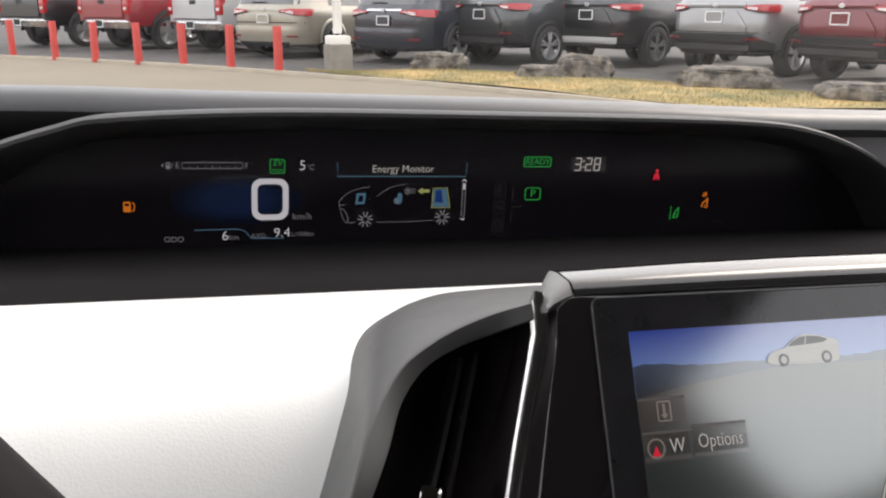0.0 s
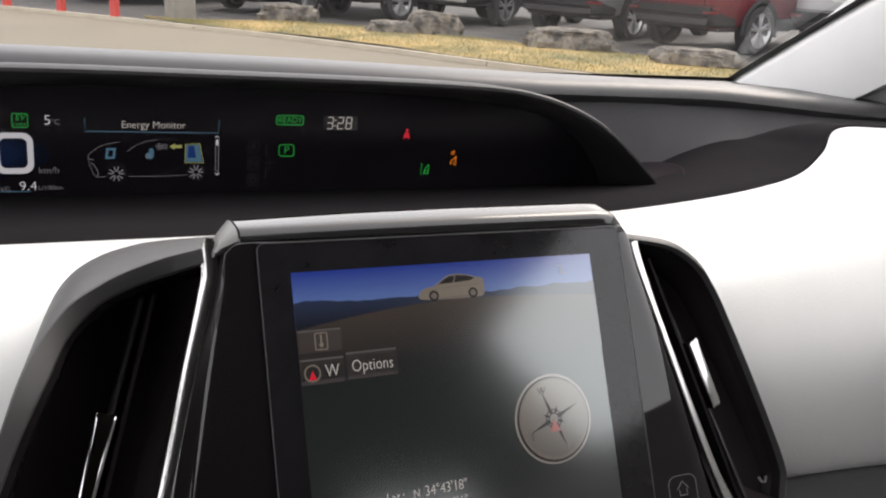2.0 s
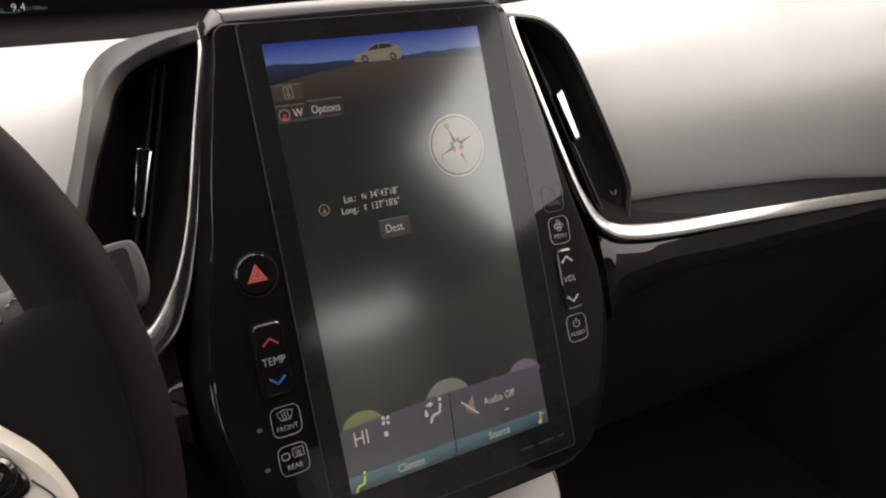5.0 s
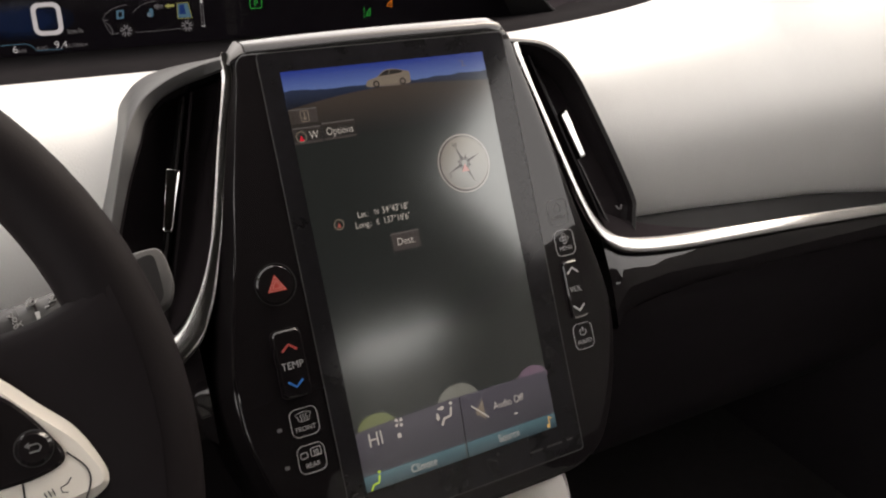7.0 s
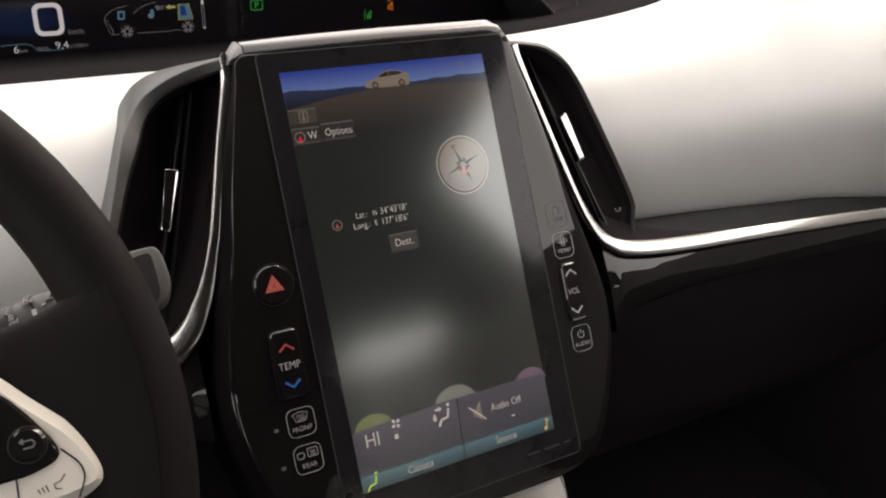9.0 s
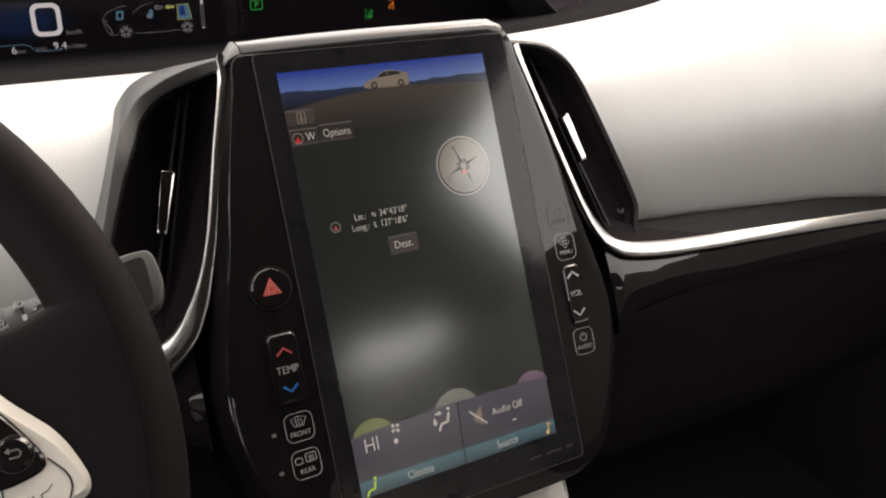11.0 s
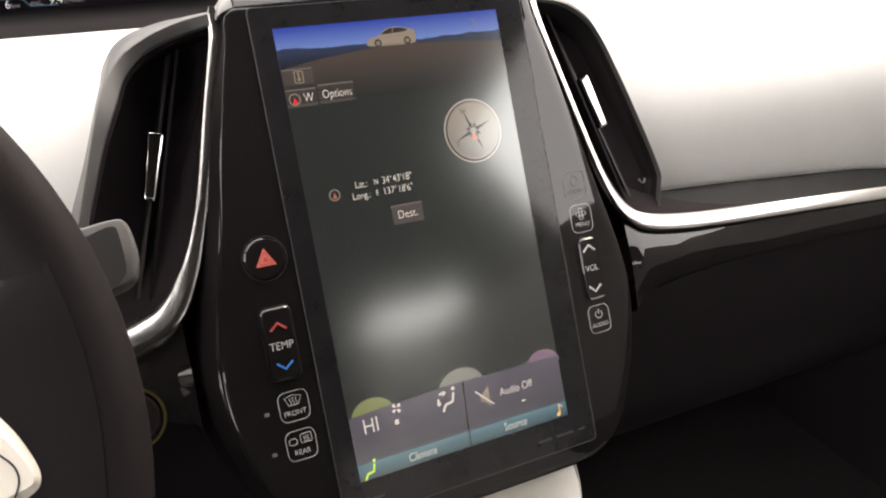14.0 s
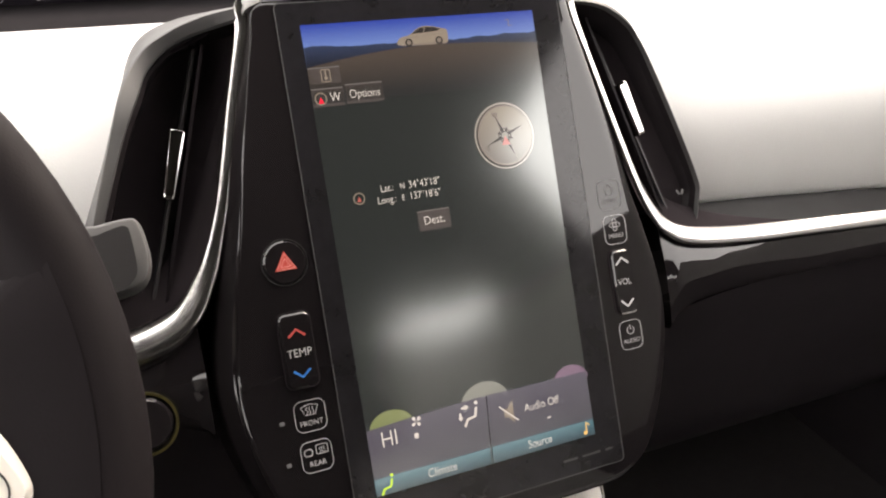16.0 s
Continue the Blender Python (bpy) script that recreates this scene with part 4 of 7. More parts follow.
layer("teal_bar", [(-DW, DB), (-0.0006, DB), (0.0004, -0.1253), (-DW, -0.1253)], L_TEAL, A2, A3, "teal tab bar")
layer("teal_bar", [(0.0012, DB), (DW, DB), (DW, -0.1253), (0.0020, -0.1253)], L_TEAL, A2, A3, "teal tab bar")
mark("panel_divider", [(0.0010, -0.1250), (0.0030, -0.0950)], 0.0006, L_DIM, False, A3, 0.0008)
ZT = 0.0007
word("climate_text", "HI", 0.0092, -0.0597, -0.1050, z=ZT, squeeze=0.85)
for i in range(4):
    a = radians(45 + 90 * i)
    part("fan_icon", prism(bmesh.new(), [(-0.0424 + r * math.cos(a + radians(s)), -0.0990 + r * math.sin(a + radians(s))) for r, s in ((0.0005, 0), (0.0020, -34), (0.0032, -26), (0.0034, -4), (0.0027, 18), (0.0014, 14))], A3, ZT + 0.0001), L_WARM, display, smooth=False)
layer("fan_level", rrect(-0.0436, -0.1070, 0.0026, 0.0030, 0.0002, 1), L_WARM, A3, ZT + 0.0001)


def seat_icon(cx, cy, k, mat, arrows):
    part("seat_figure", stroke(bmesh.new(), [(cx + 0.0040 * k, cy + 0.0036 * k), (cx + 0.0026 * k, cy - 0.0018 * k), (cx - 0.0024 * k, cy - 0.0026 * k), (cx - 0.0046 * k, cy - 0.0066 * k)], 0.0016 * k, A3, ZT + 0.0001), mat, display, smooth=False)
    part("figure_head", prism(bmesh.new(), disc(cx + 0.0042 * k, cy + 0.0060 * k, 0.0012 * k, 12), A3, ZT + 0.0001), mat, display, smooth=False)
    if arrows:
        for ax, ay, turn in ((-0.0030, 0.0046, 0), (-0.0066, -0.0006, -90)):
            ca, sa = math.cos(radians(turn)), math.sin(radians(turn))
            shape = ((-0.0026, 0.0007), (-0.0026, -0.0007), (-0.0002, -0.0007), (-0.0002, -0.0018), (0.0024, 0.0), (-0.0002, 0.0018), (-0.0002, 0.0007))
            part("air_arrow", prism(bmesh.new(), [(cx + (ax + px * ca - py * sa) * k, cy + (ay + px * sa + py * ca) * k) for px, py in shape], A3, ZT + 0.0001), mat, display, smooth=False)


seat_icon(-0.0085, -0.1030, 1.0, L_WARM, True)
L_ICON = lit("lit_lime_icon", (0.6, 0.9, 0.08), 0.26)
seat_icon(-0.0652, -0.1298, 0.8, L_ICON, False)
part("mute_icon", prism(bmesh.new(), [(0.0128, -0.1106), (0.0128, -0.1054), (0.0152, -0.1054), (0.0192, -0.1008), (0.0192, -0.1150), (0.0152, -0.1106)], A3, ZT + 0.0001), L_CREAM, display, smooth=False)
part("mute_bar", stroke(bmesh.new(), [(0.0100, -0.1030), (0.0215, -0.1138)], 0.0008, ZT + 0.0001, ZT + 0.0003), L_WARM, display, smooth=False)
word("audio_text", "Audio Off", 0.0052, 0.0384, -0.1080, z=ZT, squeeze=0.82)
part("audio_dash", stroke(bmesh.new(), [(0.0408, -0.1172), (0.0436, -0.1172)], 0.0008, A3, ZT + 0.0001), L_WARM, display, smooth=False)
word("tab_text", "Climate", 0.0052, -0.0311, -0.1304, z=ZT, squeeze=0.82)
word("tab_text", "Source", 0.0052, 0.0338, -0.1303, z=ZT, squeeze=0.82)
part("note_icon", stroke(bmesh.new(), [(0.0668, -0.1328), (0.0668, -0.1262), (0.0692, -0.1284)], 0.0008, A3, ZT + 0.0001), L_AMBER, display, smooth=False)
part("note_head", prism(bmesh.new(), disc(0.0657, -0.1328, 0.0013, 12), A3, ZT + 0.0001), L_AMBER, display, smooth=False)
for bx, bw in ((0.053, 0.010), (0.068, 0.013), (0.081, 0.005)):
    line("printed_bar", [(bx - bw / 2, -0.1468), (bx + bw / 2, -0.1468)], 0.0013, M_PRINT_FAINT, glass_part, False, -0.0004, 0.0002)
flat("printed_dot", disc(-0.0702, -0.1468, 0.0018, 16), M_PRINT_FAINT, glass_part, -0.0004, 0.0002)
line("printed_bar", [(-0.0668, -0.1468), (-0.0592, -0.1468)], 0.0010, M_PRINT_FAINT, glass_part, False, -0.0004, 0.0002)

# Hard keys printed or set in the fascia.
F0, F1 = -0.0010, -0.0005
hz = part("hazard_button", prism(bmesh.new(), disc(-0.1015, 0.003, 0.0124, 40), -0.003, 0.0006, 0.0016), M_PIANO, stack, "round black hazard button")
part("button_rim", stroke(bmesh.new(), disc(-0.1015, 0.003, 0.0126, 40), 0.0003, -0.002, -0.0002, True), M_PRINT_FAINT, hz, smooth=False)
# Hazard fill and lines are brightened by a little emission.
M_HAZARD = material("hazard_red_fill", (0.34, 0.05, 0.045), 0.16, emit=(0.85, 0.13, 0.1), emit_strength=0.05, tint=(0.38, 0.06, 0.05), tint_scale=200)
M_HAZARD_LINE = material("hazard_pink_line", (0.6, 0.25, 0.22), 0.3, emit=(0.9, 0.35, 0.3), emit_strength=0.12, tint=(0.55, 0.22, 0.2), tint_scale=200)
part("hazard_field", prism(bmesh.new(), [(-0.1015 + 0.0070 * math.cos(radians(a)), 0.0022 + 0.0070 * math.sin(radians(a))) for a in (90, 210, 330)], 0.0005, 0.0007), M_HAZARD, hz, smooth=False)
for k, w in ((0.0056, 0.0005), (0.0030, 0.0006)):
    tri = [(-0.1015 + k * math.cos(radians(a)), 0.0022 + k * math.sin(radians(a))) for a in (90, 210, 330)]
    part("hazard_triangle", stroke(bmesh.new(), tri, w, 0.0006, 0.0009, True), M_HAZARD_LINE, hz, smooth=False)


def rocker(name, cx, cy, w, h, word_text, up_mat, down_mat, label):
    r = part(name, prism(bmesh.new(), rrect(cx, cy, w, h, 0.0035, 5), -0.003, 0.0022, 0.0009), M_PIANO, stack, label)
    part("rocker_gap", stroke(bmesh.new(), rrect(cx, cy, w + 0.0012, h + 0.0012, 0.004, 5), 0.0007, -0.002, -0.0005, True), M_VENT, r, smooth=False)
    k = 0.0046
    lo, hi, mid = (0.0092, 0.0130, cy - 0.0014) if word_text == "TEMP" else (0.0115, 0.0155, cy)
    part("arrow_mark", stroke(bmesh.new(), [(cx - k, mid + lo), (cx, mid + hi), (cx + k, mid + lo)], 0.0013, 0.0021, 0.0024), up_mat, r, smooth=False)
    part("arrow_mark", stroke(bmesh.new(), [(cx - k, mid - lo), (cx, mid - hi), (cx + k, mid - lo)], 0.0013, 0.0021, 0.0024), down_mat, r, smooth=False)
    letters("legend", word_text, 0.0046 if word_text == "TEMP" else 0.0042, cx, mid, 0.0023, M_PRINT, r, squeeze=0.9)
    return r


rocker("temperature_rocker", -0.1022, -0.0450, 0.0172, 0.0405, "TEMP", M_PRINT_RED, M_PRINT_BLUE, "black rocker with red and blue arrows")
vol = rocker("volume_rocker", 0.1090, -0.0455, 0.0138, 0.0405, "VOL", M_PRINT, M_PRINT, "black volume rocker with white arrows")
part("rocker_lip", stroke(bmesh.new(), [(0.1036, -0.0646), (0.1050, -0.0653), (0.1130, -0.0652), (0.1146, -0.0645)], 0.0010, 0.0020, 0.0026), M_CHROME, vol, "thin bright lip", smooth=False)


def soft_key(cx, cy, text, icon, mat, w=0.0172, h=0.0170):
    k = part("touch_key", stroke(bmesh.new(), rrect(cx, cy, w, h, 0.0042, 5), 0.00030, F0, F1, True), mat, stack, "outlined touch key", smooth=False)
    letters("legend", text, 0.0030, cx, cy - 0.0040, F1, mat, k, squeeze=0.95)
    for pts, wd, closed in icon:
        part("icon", stroke(bmesh.new(), [(cx + x, cy + 0.0030 + y) for x, y in pts], 0.65 * wd, F0, F1, closed), mat, k, smooth=False)


wave = [[(x, -0.0022), (x + 0.0006, -0.0008), (x - 0.0004, 0.0006), (x + 0.0002, 0.002)] for x in (-0.0017, 0.0, 0.0017)]
soft_key(-0.1013, -0.0815, "FRONT", [([(-0.0048, 0.0022), (0.0, 0.0034), (0.0048, 0.0022), (0.0028, -0.0024), (-0.0028, -0.0024)], 0.0005, True)] + [(p, 0.0005, False) for p in wave], M_PRINT)
soft_key(-0.1013, -0.1040, "REAR", [(rrect(0.0032, 0.0004, 0.0064, 0.005, 0.0008, 3), 0.0005, True), (rrect(-0.0044, -0.0004, 0.0044, 0.0036, 0.0012, 3), 0.0006, True)] + [([(x * 0.7 + 0.0032, y * 0.8) for x, y in p], 0.0005, False) for p in wave], M_PRINT)
soft_key(0.1085, 0.0103, "HOME", [([(-0.0034, 0.0), (0.0, 0.0034), (0.0034, 0.0)], 0.0006, False), ([(-0.0022, -0.0003), (-0.0022, -0.003), (0.0022, -0.003), (0.0022, -0.0003)], 0.0006, False)], M_PRINT_DIM, 0.0165, 0.0185)
soft_key(0.1094, -0.0120, "MENU", [(disc(dx, dy, 0.0014, 12), 0.0005, True) for dx, dy in ((0.0024, 0), (-0.0024, 0), (0, 0.0024), (0, -0.0024), (0, 0))], M_PRINT, 0.0162, 0.0182)
soft_key(0.1100, -0.0798, "AUDIO", [([(0.0026 * math.cos(radians(a)), 0.0026 * math.sin(radians(a))) for a in range(125, 416, 15)], 0.0006, False), ([(0, 0.0004), (0, 0.0034)], 0.0007, False)], M_PRINT, 0.0162, 0.0182)
for iy in (-0.0825, -0.1055):
    flat("indicator_dot", rrect(-0.1172, iy, 0.0028, 0.0022, 0.0004, 2), M_PRINT_DIM, stack, F0, F1)

# Chrome strips, vents and wings on both sides.
STRIP = [(0.1018, 0.1450, -0.0060), (0.1066, 0.125, -0.0086), (0.1158, 0.094, -0.010), (0.1290, 0.045, -0.010), (0.1385, 0.013, -0.010), (0.1470, -0.006, -0.0105), (0.1570, -0.018, -0.0115), (0.1720, -0.0255, -0.0125), (0.1960, -0.0300, -0.0145), (0.2300, -0.0335, -0.017),
         (0.2900, -0.0375, -0.019), (0.3590, -0.042, -0.021), (0.4360, -0.0475, -0.024), (0.4920, -0.052, -0.026), (0.6, -0.061, -0.031), (0.74, -0.073, -0.04)]
strip = spline(STRIP, 5)
VENT_OUT = [(0.092, 0.1500), (0.1218, 0.1424), (0.1382, 0.1378), (0.1517, 0.1308), (0.1580, 0.1245), (0.1632, 0.1150), (0.1714, 0.0975), (0.1826, 0.0705), (0.1925, 0.0428), (0.2040, 0.010), (0.2030, -0.004), (0.1990, -0.024), (0.190, -0.034)]
VENT_IN = [(0.094, 0.1375), (0.1130, 0.1335), (0.1285, 0.1280), (0.1440, 0.1205), (0.1545, 0.1120), (0.1602, 0.1030), (0.1652, 0.0920), (0.1735, 0.0715), (0.1872, 0.0362), (0.1966, 0.0085), (0.1960, -0.002), (0.1912, -0.0200), (0.181, -0.0290)]
RIM_IN = [(0.1047, 0.1353, -0.006), (0.1248, 0.1302, -0.0065), (0.1353, 0.1266, -0.0065), (0.1437, 0.1223, -0.006), (0.1505, 0.1162, -0.004), (0.1557, 0.11, 0), (0.1589, 0.104, 0.004), (0.162, 0.0974, 0.008), (0.167, 0.088, 0.012), (0.1746, 0.072, 0.013), (0.1881, 0.037, 0.012), (0.1975, 0.01, 0.008), (0.197, -0.004, 0.002), (0.19, -0.022, -0.012)]      # the driver's vent: inner edge, crease and foot of its surround
RIM_CREASE = [(0.1051, 0.1415, -0.006), (0.1208, 0.138, -0.004), (0.1357, 0.1329, -0.003), (0.1442, 0.1286, -0.002), (0.1528, 0.1234, 0), (0.1595, 0.1165, 0.003), (0.1667, 0.1064, 0.008), (0.1716, 0.0967, 0.012), (0.1748, 0.0885, 0.0145), (0.1812, 0.0706, 0.0150), (0.1922, 0.0393, 0.0145), (0.2015, 0.011, 0.009), (0.201, -0.005, 0.003), (0.194, -0.025, -0.012)]
RIM_FOOT = [(0.0715, 0.1582, -0.08), (0.0989, 0.1572, -0.078), (0.1178, 0.1556, -0.075), (0.1317, 0.1519, -0.07), (0.1403, 0.1481, -0.065), (0.1491, 0.142, -0.058), (0.1552, 0.1351, -0.052), (0.1595, 0.1274, -0.046), (0.1632, 0.1167, -0.036), (0.1678, 0.105, -0.022), (0.174, 0.0878, -0.006), (0.1815, 0.0693, -0.006), (0.1934, 0.0416, -0.004), (0.2045, 0.012, -0.008), (0.204, -0.006, -0.012), (0.197, -0.028, -0.025)]
VENT_SINK = ((-0.03, -0.0255), (0.0, -0.0225), (0.03, -0.0195), (0.07, -0.0160), (0.09, -0.0145), (0.11, -0.0125), (0.119, -0.0085), (0.128, -0.0030), (0.14, -0.0040))   # the vent's rim lies deeper lower down


def even(pts, n):
    """n points at even steps along the smooth curve through pts."""
    p = np.array(spline(pts, 6))
    d = np.concatenate([[0], np.cumsum(np.linalg.norm(np.diff(p, axis=0), axis=1))])
    return [tuple(float(np.interp(k, d, p[:, a])) for a in range(p.shape[1])) for k in np.linspace(0, d[-1], n)]


vent_out, vent_in = spline(VENT_OUT, 5), spline(VENT_IN, 5)

for side in (-1, 1):
    def flip(pts):
        return [(side * p[0], *p[1:]) for p in pts]
    bm = bmesh.new()
    scales = [float(np.interp(i, (0, 3, 9, 18, 34), ((0.8, 0.82, 0.5, 0.52, 1.02) if side > 0 else (0.58, 0.62, 0.45, 0.50, 1.02)))) for i in range(len(strip))]
    rows = []
    for i, p in enumerate(strip):
        if side > 0 and i < 3:
            continue
        a0, a1 = Vector(strip[max(0, i - 1)]), Vector(strip[min(len(strip) - 1, i + 1)])
        sv = Vector((0, 0, 1)).cross((a1 - a0).normalized()).normalized()
        tilt = 0.5 * min(1.0, max(0.0, (i - 16) / 14))           # the face turns upwards after the elbow
        near = float(np.interp(i, (0, 4, 16, 24), (0.0, 1.0, 1.0, 0.0))) if side < 0 else 0.0
        tilt = max(tilt, 0.17 * near) if side < 0 else tilt       # on the driver's side the face also leans outwards
        k = scales[i] * (1.0 - 0.22 * max(0.0, (i - 42) / 33)) * (0.45 if i == 0 else (0.85 if i == 1 else 1.0)) * (1.0 - 0.05 * near) * (float(np.interp(i, (0, 3, 20, 29), (0.62, 0.62, 0.66, 1.0))) if side > 0 else float(np.interp(i, (14, 20, 28, 40), (1.0, 1.15, 1.45, 1.45))))
        row = []
        for q in range(14):
            b = 2 * math.pi * q / 14
            ca, sa = math.copysign(abs(math.cos(b)) ** 0.7, math.cos(b)), math.copysign(abs(math.sin(b)) ** 0.62, math.sin(b))
            pa, pb = 0.0066 * ca, ((0.0028 + 0.0022 * tilt) * sa if sa > 0 else (0.006 - 0.0095 * tilt) * sa)
            pt = Vector(p) - Vector((0.0032 * near, 0, 0)) + sv * (k * (pa * math.cos(tilt) + pb * math.sin(tilt))) + Vector((0, 0, 1)) * (k * (pb * math.cos(tilt) - pa * math.sin(tilt)))
            row.append((side * pt.x, pt.y, pt.z))
        rows.append(row)
    v = loft(bm, rows, closed_u=True)
    bm.faces.new(v[0])
    bm.faces.new(v[-1][::-1])
    part("chrome_strip", bm, M_CHROME, stack, "satin chrome strip curving along the fascia")

    vent = thing("air_vent", SCR, "tall black air vent with grey surround and chrome tab", "air vent", "dashboard air vents")
    bm = bmesh.new()
    if side < 0:
        n_rim = len(vent_in)
        foot3, crease3, edge3 = flip(even(RIM_FOOT, n_rim)), flip(even(RIM_CREASE, n_rim)), flip(even(RIM_IN, n_rim))
        q = [(x, y) for x, y, z in edge3]
        sink = [z for x, y, z in edge3]
        rows = [[(x * 1.01, y, z - 0.05) for x, y, z in foot3], foot3]
        for t, up in ((0.25, 0.008), (0.5, 0.010), (0.75, 0.007), (0.93, 0.0025)):
            rows.append([tuple(Vector(a).lerp(Vector(b), t) + Vector((0, 0, up * min(1.0, 25 * max(0.0, b[2] - a[2]))))) for a, b in zip(foot3, crease3)])
        rows.append(crease3)
        rows.append([tuple(Vector(a).lerp(Vector(b), 0.08) + Vector((0, 0, 0.0006))) for a, b in zip(crease3, edge3)])
        rows.append([tuple(Vector(a).lerp(Vector(b), 0.95) + Vector((0, 0, 0.0004))) for a, b in zip(crease3, edge3)])
        rows.append(edge3)
    else:
        o, q = flip(vent_out), flip(vent_in)
        sink = [float(np.interp(y, [a for a, b in VENT_SINK], [b for a, b in VENT_SINK])) - 0.012 * max(0.0, 1 - i / 8) ** 1.3 for i, (x, y) in enumerate(q)]
        rows = [[(x, y, -0.110) for x, y in o], [(x, y, -0.062) for x, y in o]]
        for t, w in ((0.10, -0.040), (0.30, -0.0210), (0.50, -0.0085), (0.62, -0.0046), (0.74, -0.0022), (0.88, -0.0006), (0.97, -0.0002), (1.0, -0.0010)):
            rows.append([(x + (x2 - x) * t, y + (y2 - y) * t, w + sink[i]) for i, ((x, y), (x2, y2)) in enumerate(zip(o, q))])
    rows.append([(x * 0.998, y - 0.0004, sink[i] - 0.004) for i, (x, y) in enumerate(q)])
    loft(bm, rows)
    part("surround", bm, M_GREY, vent, "grey soft-touch surround")
    bm = bmesh.new()
    loft(bm, [[(x * 0.998, y - 0.0004, sink[i] - 0.004) for i, (x, y) in enumerate(q)], [(x * 0.996, y - 0.0006, sink[i] - 0.010) for i, (x, y) in enumerate(q)], [(x * 0.985, y - 0.0010, sink[i] - 0.012) for i, (x, y) in enumerate(q)], [(x * 0.975, y - 0.0014, -0.0375) for x, y in q]])
    part("throat", bm, M_THROAT, vent, "black inner throat")
    bm = bmesh.new()
    inner_edge = flip([(p[0] - 0.002, p[1], p[2]) for p in strip[:len(vent_in)]])
    bm2 = [(x, y, -0.0365) for x, y in q]
    foot = flip([(0.0985 + 0.075 * (i / (len(vent_in) - 1)) ** 1.15, 0.141 - 0.168 * i / (len(vent_in) - 1), -0.0355) for i in range(len(vent_in))])
    loft(bm, [bm2, foot, [(x, y, z - 0.004) for x, y, z in inner_edge]])
    part("duct", bm, M_VENT, vent, "deep black vent opening")
    # Thin bright-edged liner between the strip and the opening.
    bm = bmesh.new()
    a, b = Vector((side * 0.1225, 0.1260, -0.0185)), Vector((side * 0.1630, -0.0085, -0.0215))
    sweep(bm, [tuple(a.lerp(b, t)) for t in (0, 0.5, 1)], [(-0.0008, -0.030), (0.0008, -0.030), (0.0008, 0.0), (-0.0008, 0.0)], up=(0, 0, 1))
    part("liner", bm, M_THROAT, vent)
    # Upright vane with its tab.
    bm = bmesh.new()
    a, b = Vector((side * 0.1265, 0.125, -0.028)), Vector((side * 0.1690, -0.006, -0.028))
    sweep(bm, [tuple(a.lerp(b, t)) for t in (0, 0.5, 1)], [(-0.0008, -0.008), (0.0008, -0.008), (0.0008, 0.004), (-0.0008, 0.004)], up=(0, 0, 1))
    part("vane", bm, M_BLACK, vent)
    bm = bmesh.new()
    p0, p1 = Vector((side * 0.1426, 0.0822, -0.0212)), Vector((side * 0.1534, 0.0458, -0.0212))
    d = (p1 - p0).normalized()
    ang = math.atan2(d.y, d.x)
    m = Matrix.Translation((p0 + p1) / 2) @ Matrix.Rotation(ang, 4, "Z")
    box(bm, (0, 0, -0.004), ((p1 - p0).length, 0.0082, 0.014), 0.0026, 4, None)
    for vv in bm.verts:                  # narrower towards its lower end
        vv.co.y *= 1.0 - 0.28 * max(0.0, vv.co.x / (p1 - p0).length * 2)
    bm.transform(m)
    part("tab", bm, M_TAB, vent, "polished chrome tab")
    part("printed_mark", stroke(bmesh.new(), [(side * 0.1790, 0.0052), (side * 0.1806, 0.0026), (side * 0.1830, 0.0022), (side * 0.1842, 0.0052)], 0.0009, -0.0245, -0.0235), M_PRINT_DIM, vent, "small grey closing mark", smooth=False)

    # Gloss-black wing under the strip: its face leans upwards below the chrome and turns under at the lower edge.
    bm = bmesh.new()
    rows = []
    for p in strip[27:]:
        low = float(np.interp(p[0], (0.145, 0.156, 0.17, 0.20, 0.24, 0.34, 0.46, 0.60, 0.74), (-0.088, -0.076, -0.0700, -0.0670, -0.0655, -0.0670, -0.0720, -0.0810, -0.0920)))
        bulge = float(np.interp(p[0], (0.145, 0.160, 0.20, 0.235, 0.27, 0.5), (0.0015, 0.0055, 0.0060, 0.0040, 0.0022, 0.0010)))
        row = [(p[0], p[1] + 0.003, p[2] - 0.0040)]
        for t in np.linspace(0, 1, 14):
            row.append((p[0], p[1] - 0.001 + (low - p[1]) * t, p[2] - 0.0022 + bulge * math.sin(radians(165 * t))))
        row += [(p[0], low - 0.0035, p[2] - 0.004), (p[0], low - 0.002, p[2] - 0.05)]
        rows.append(flip(row))
    loft(bm, rows)
    part("wing", bm, M_PIANO, stack, "gloss-black wing under the chrome strip")

# Ivory console below the fascia with its switch row.
console = thing("lower_console", SCR, "ivory gloss console below the display with black switches", "centre console")
CON = SCR @ pose(0, -0.176, -0.020, -24, 0, 0)          # the console's face: x across, y up the face, z outwards
con_out = spline([(-0.062, 0.010), (0.02, 0.0085), (0.078, 0.0075), (0.0846, 0.0055), (0.0852, -0.002), (0.0800, -0.022), (0.0675, -0.050), (0.0520, -0.085), (0.030, -0.14), (-0.060, -0.14)], 5)
bm = bmesh.new()
prism(bm, con_out[::-1], -0.05, 0.0, 0.0022)
bm.transform(SCR.inverted() @ CON)
part("console_cover", bm, M_IVORY, console, "ivory gloss plastic cover")
sw_out = spline([(-0.0005, -0.0190), (0.010, -0.0195), (0.040, -0.0195), (0.0640, -0.0192), (0.0682, -0.0205), (0.0682, -0.0240), (0.0625, -0.0350), (0.0540, -0.0440), (0.040, -0.0465), (0.006, -0.0465), (0.0005, -0.044), (-0.0025, -0.030), (-0.0025, -0.0225)], 4, True)
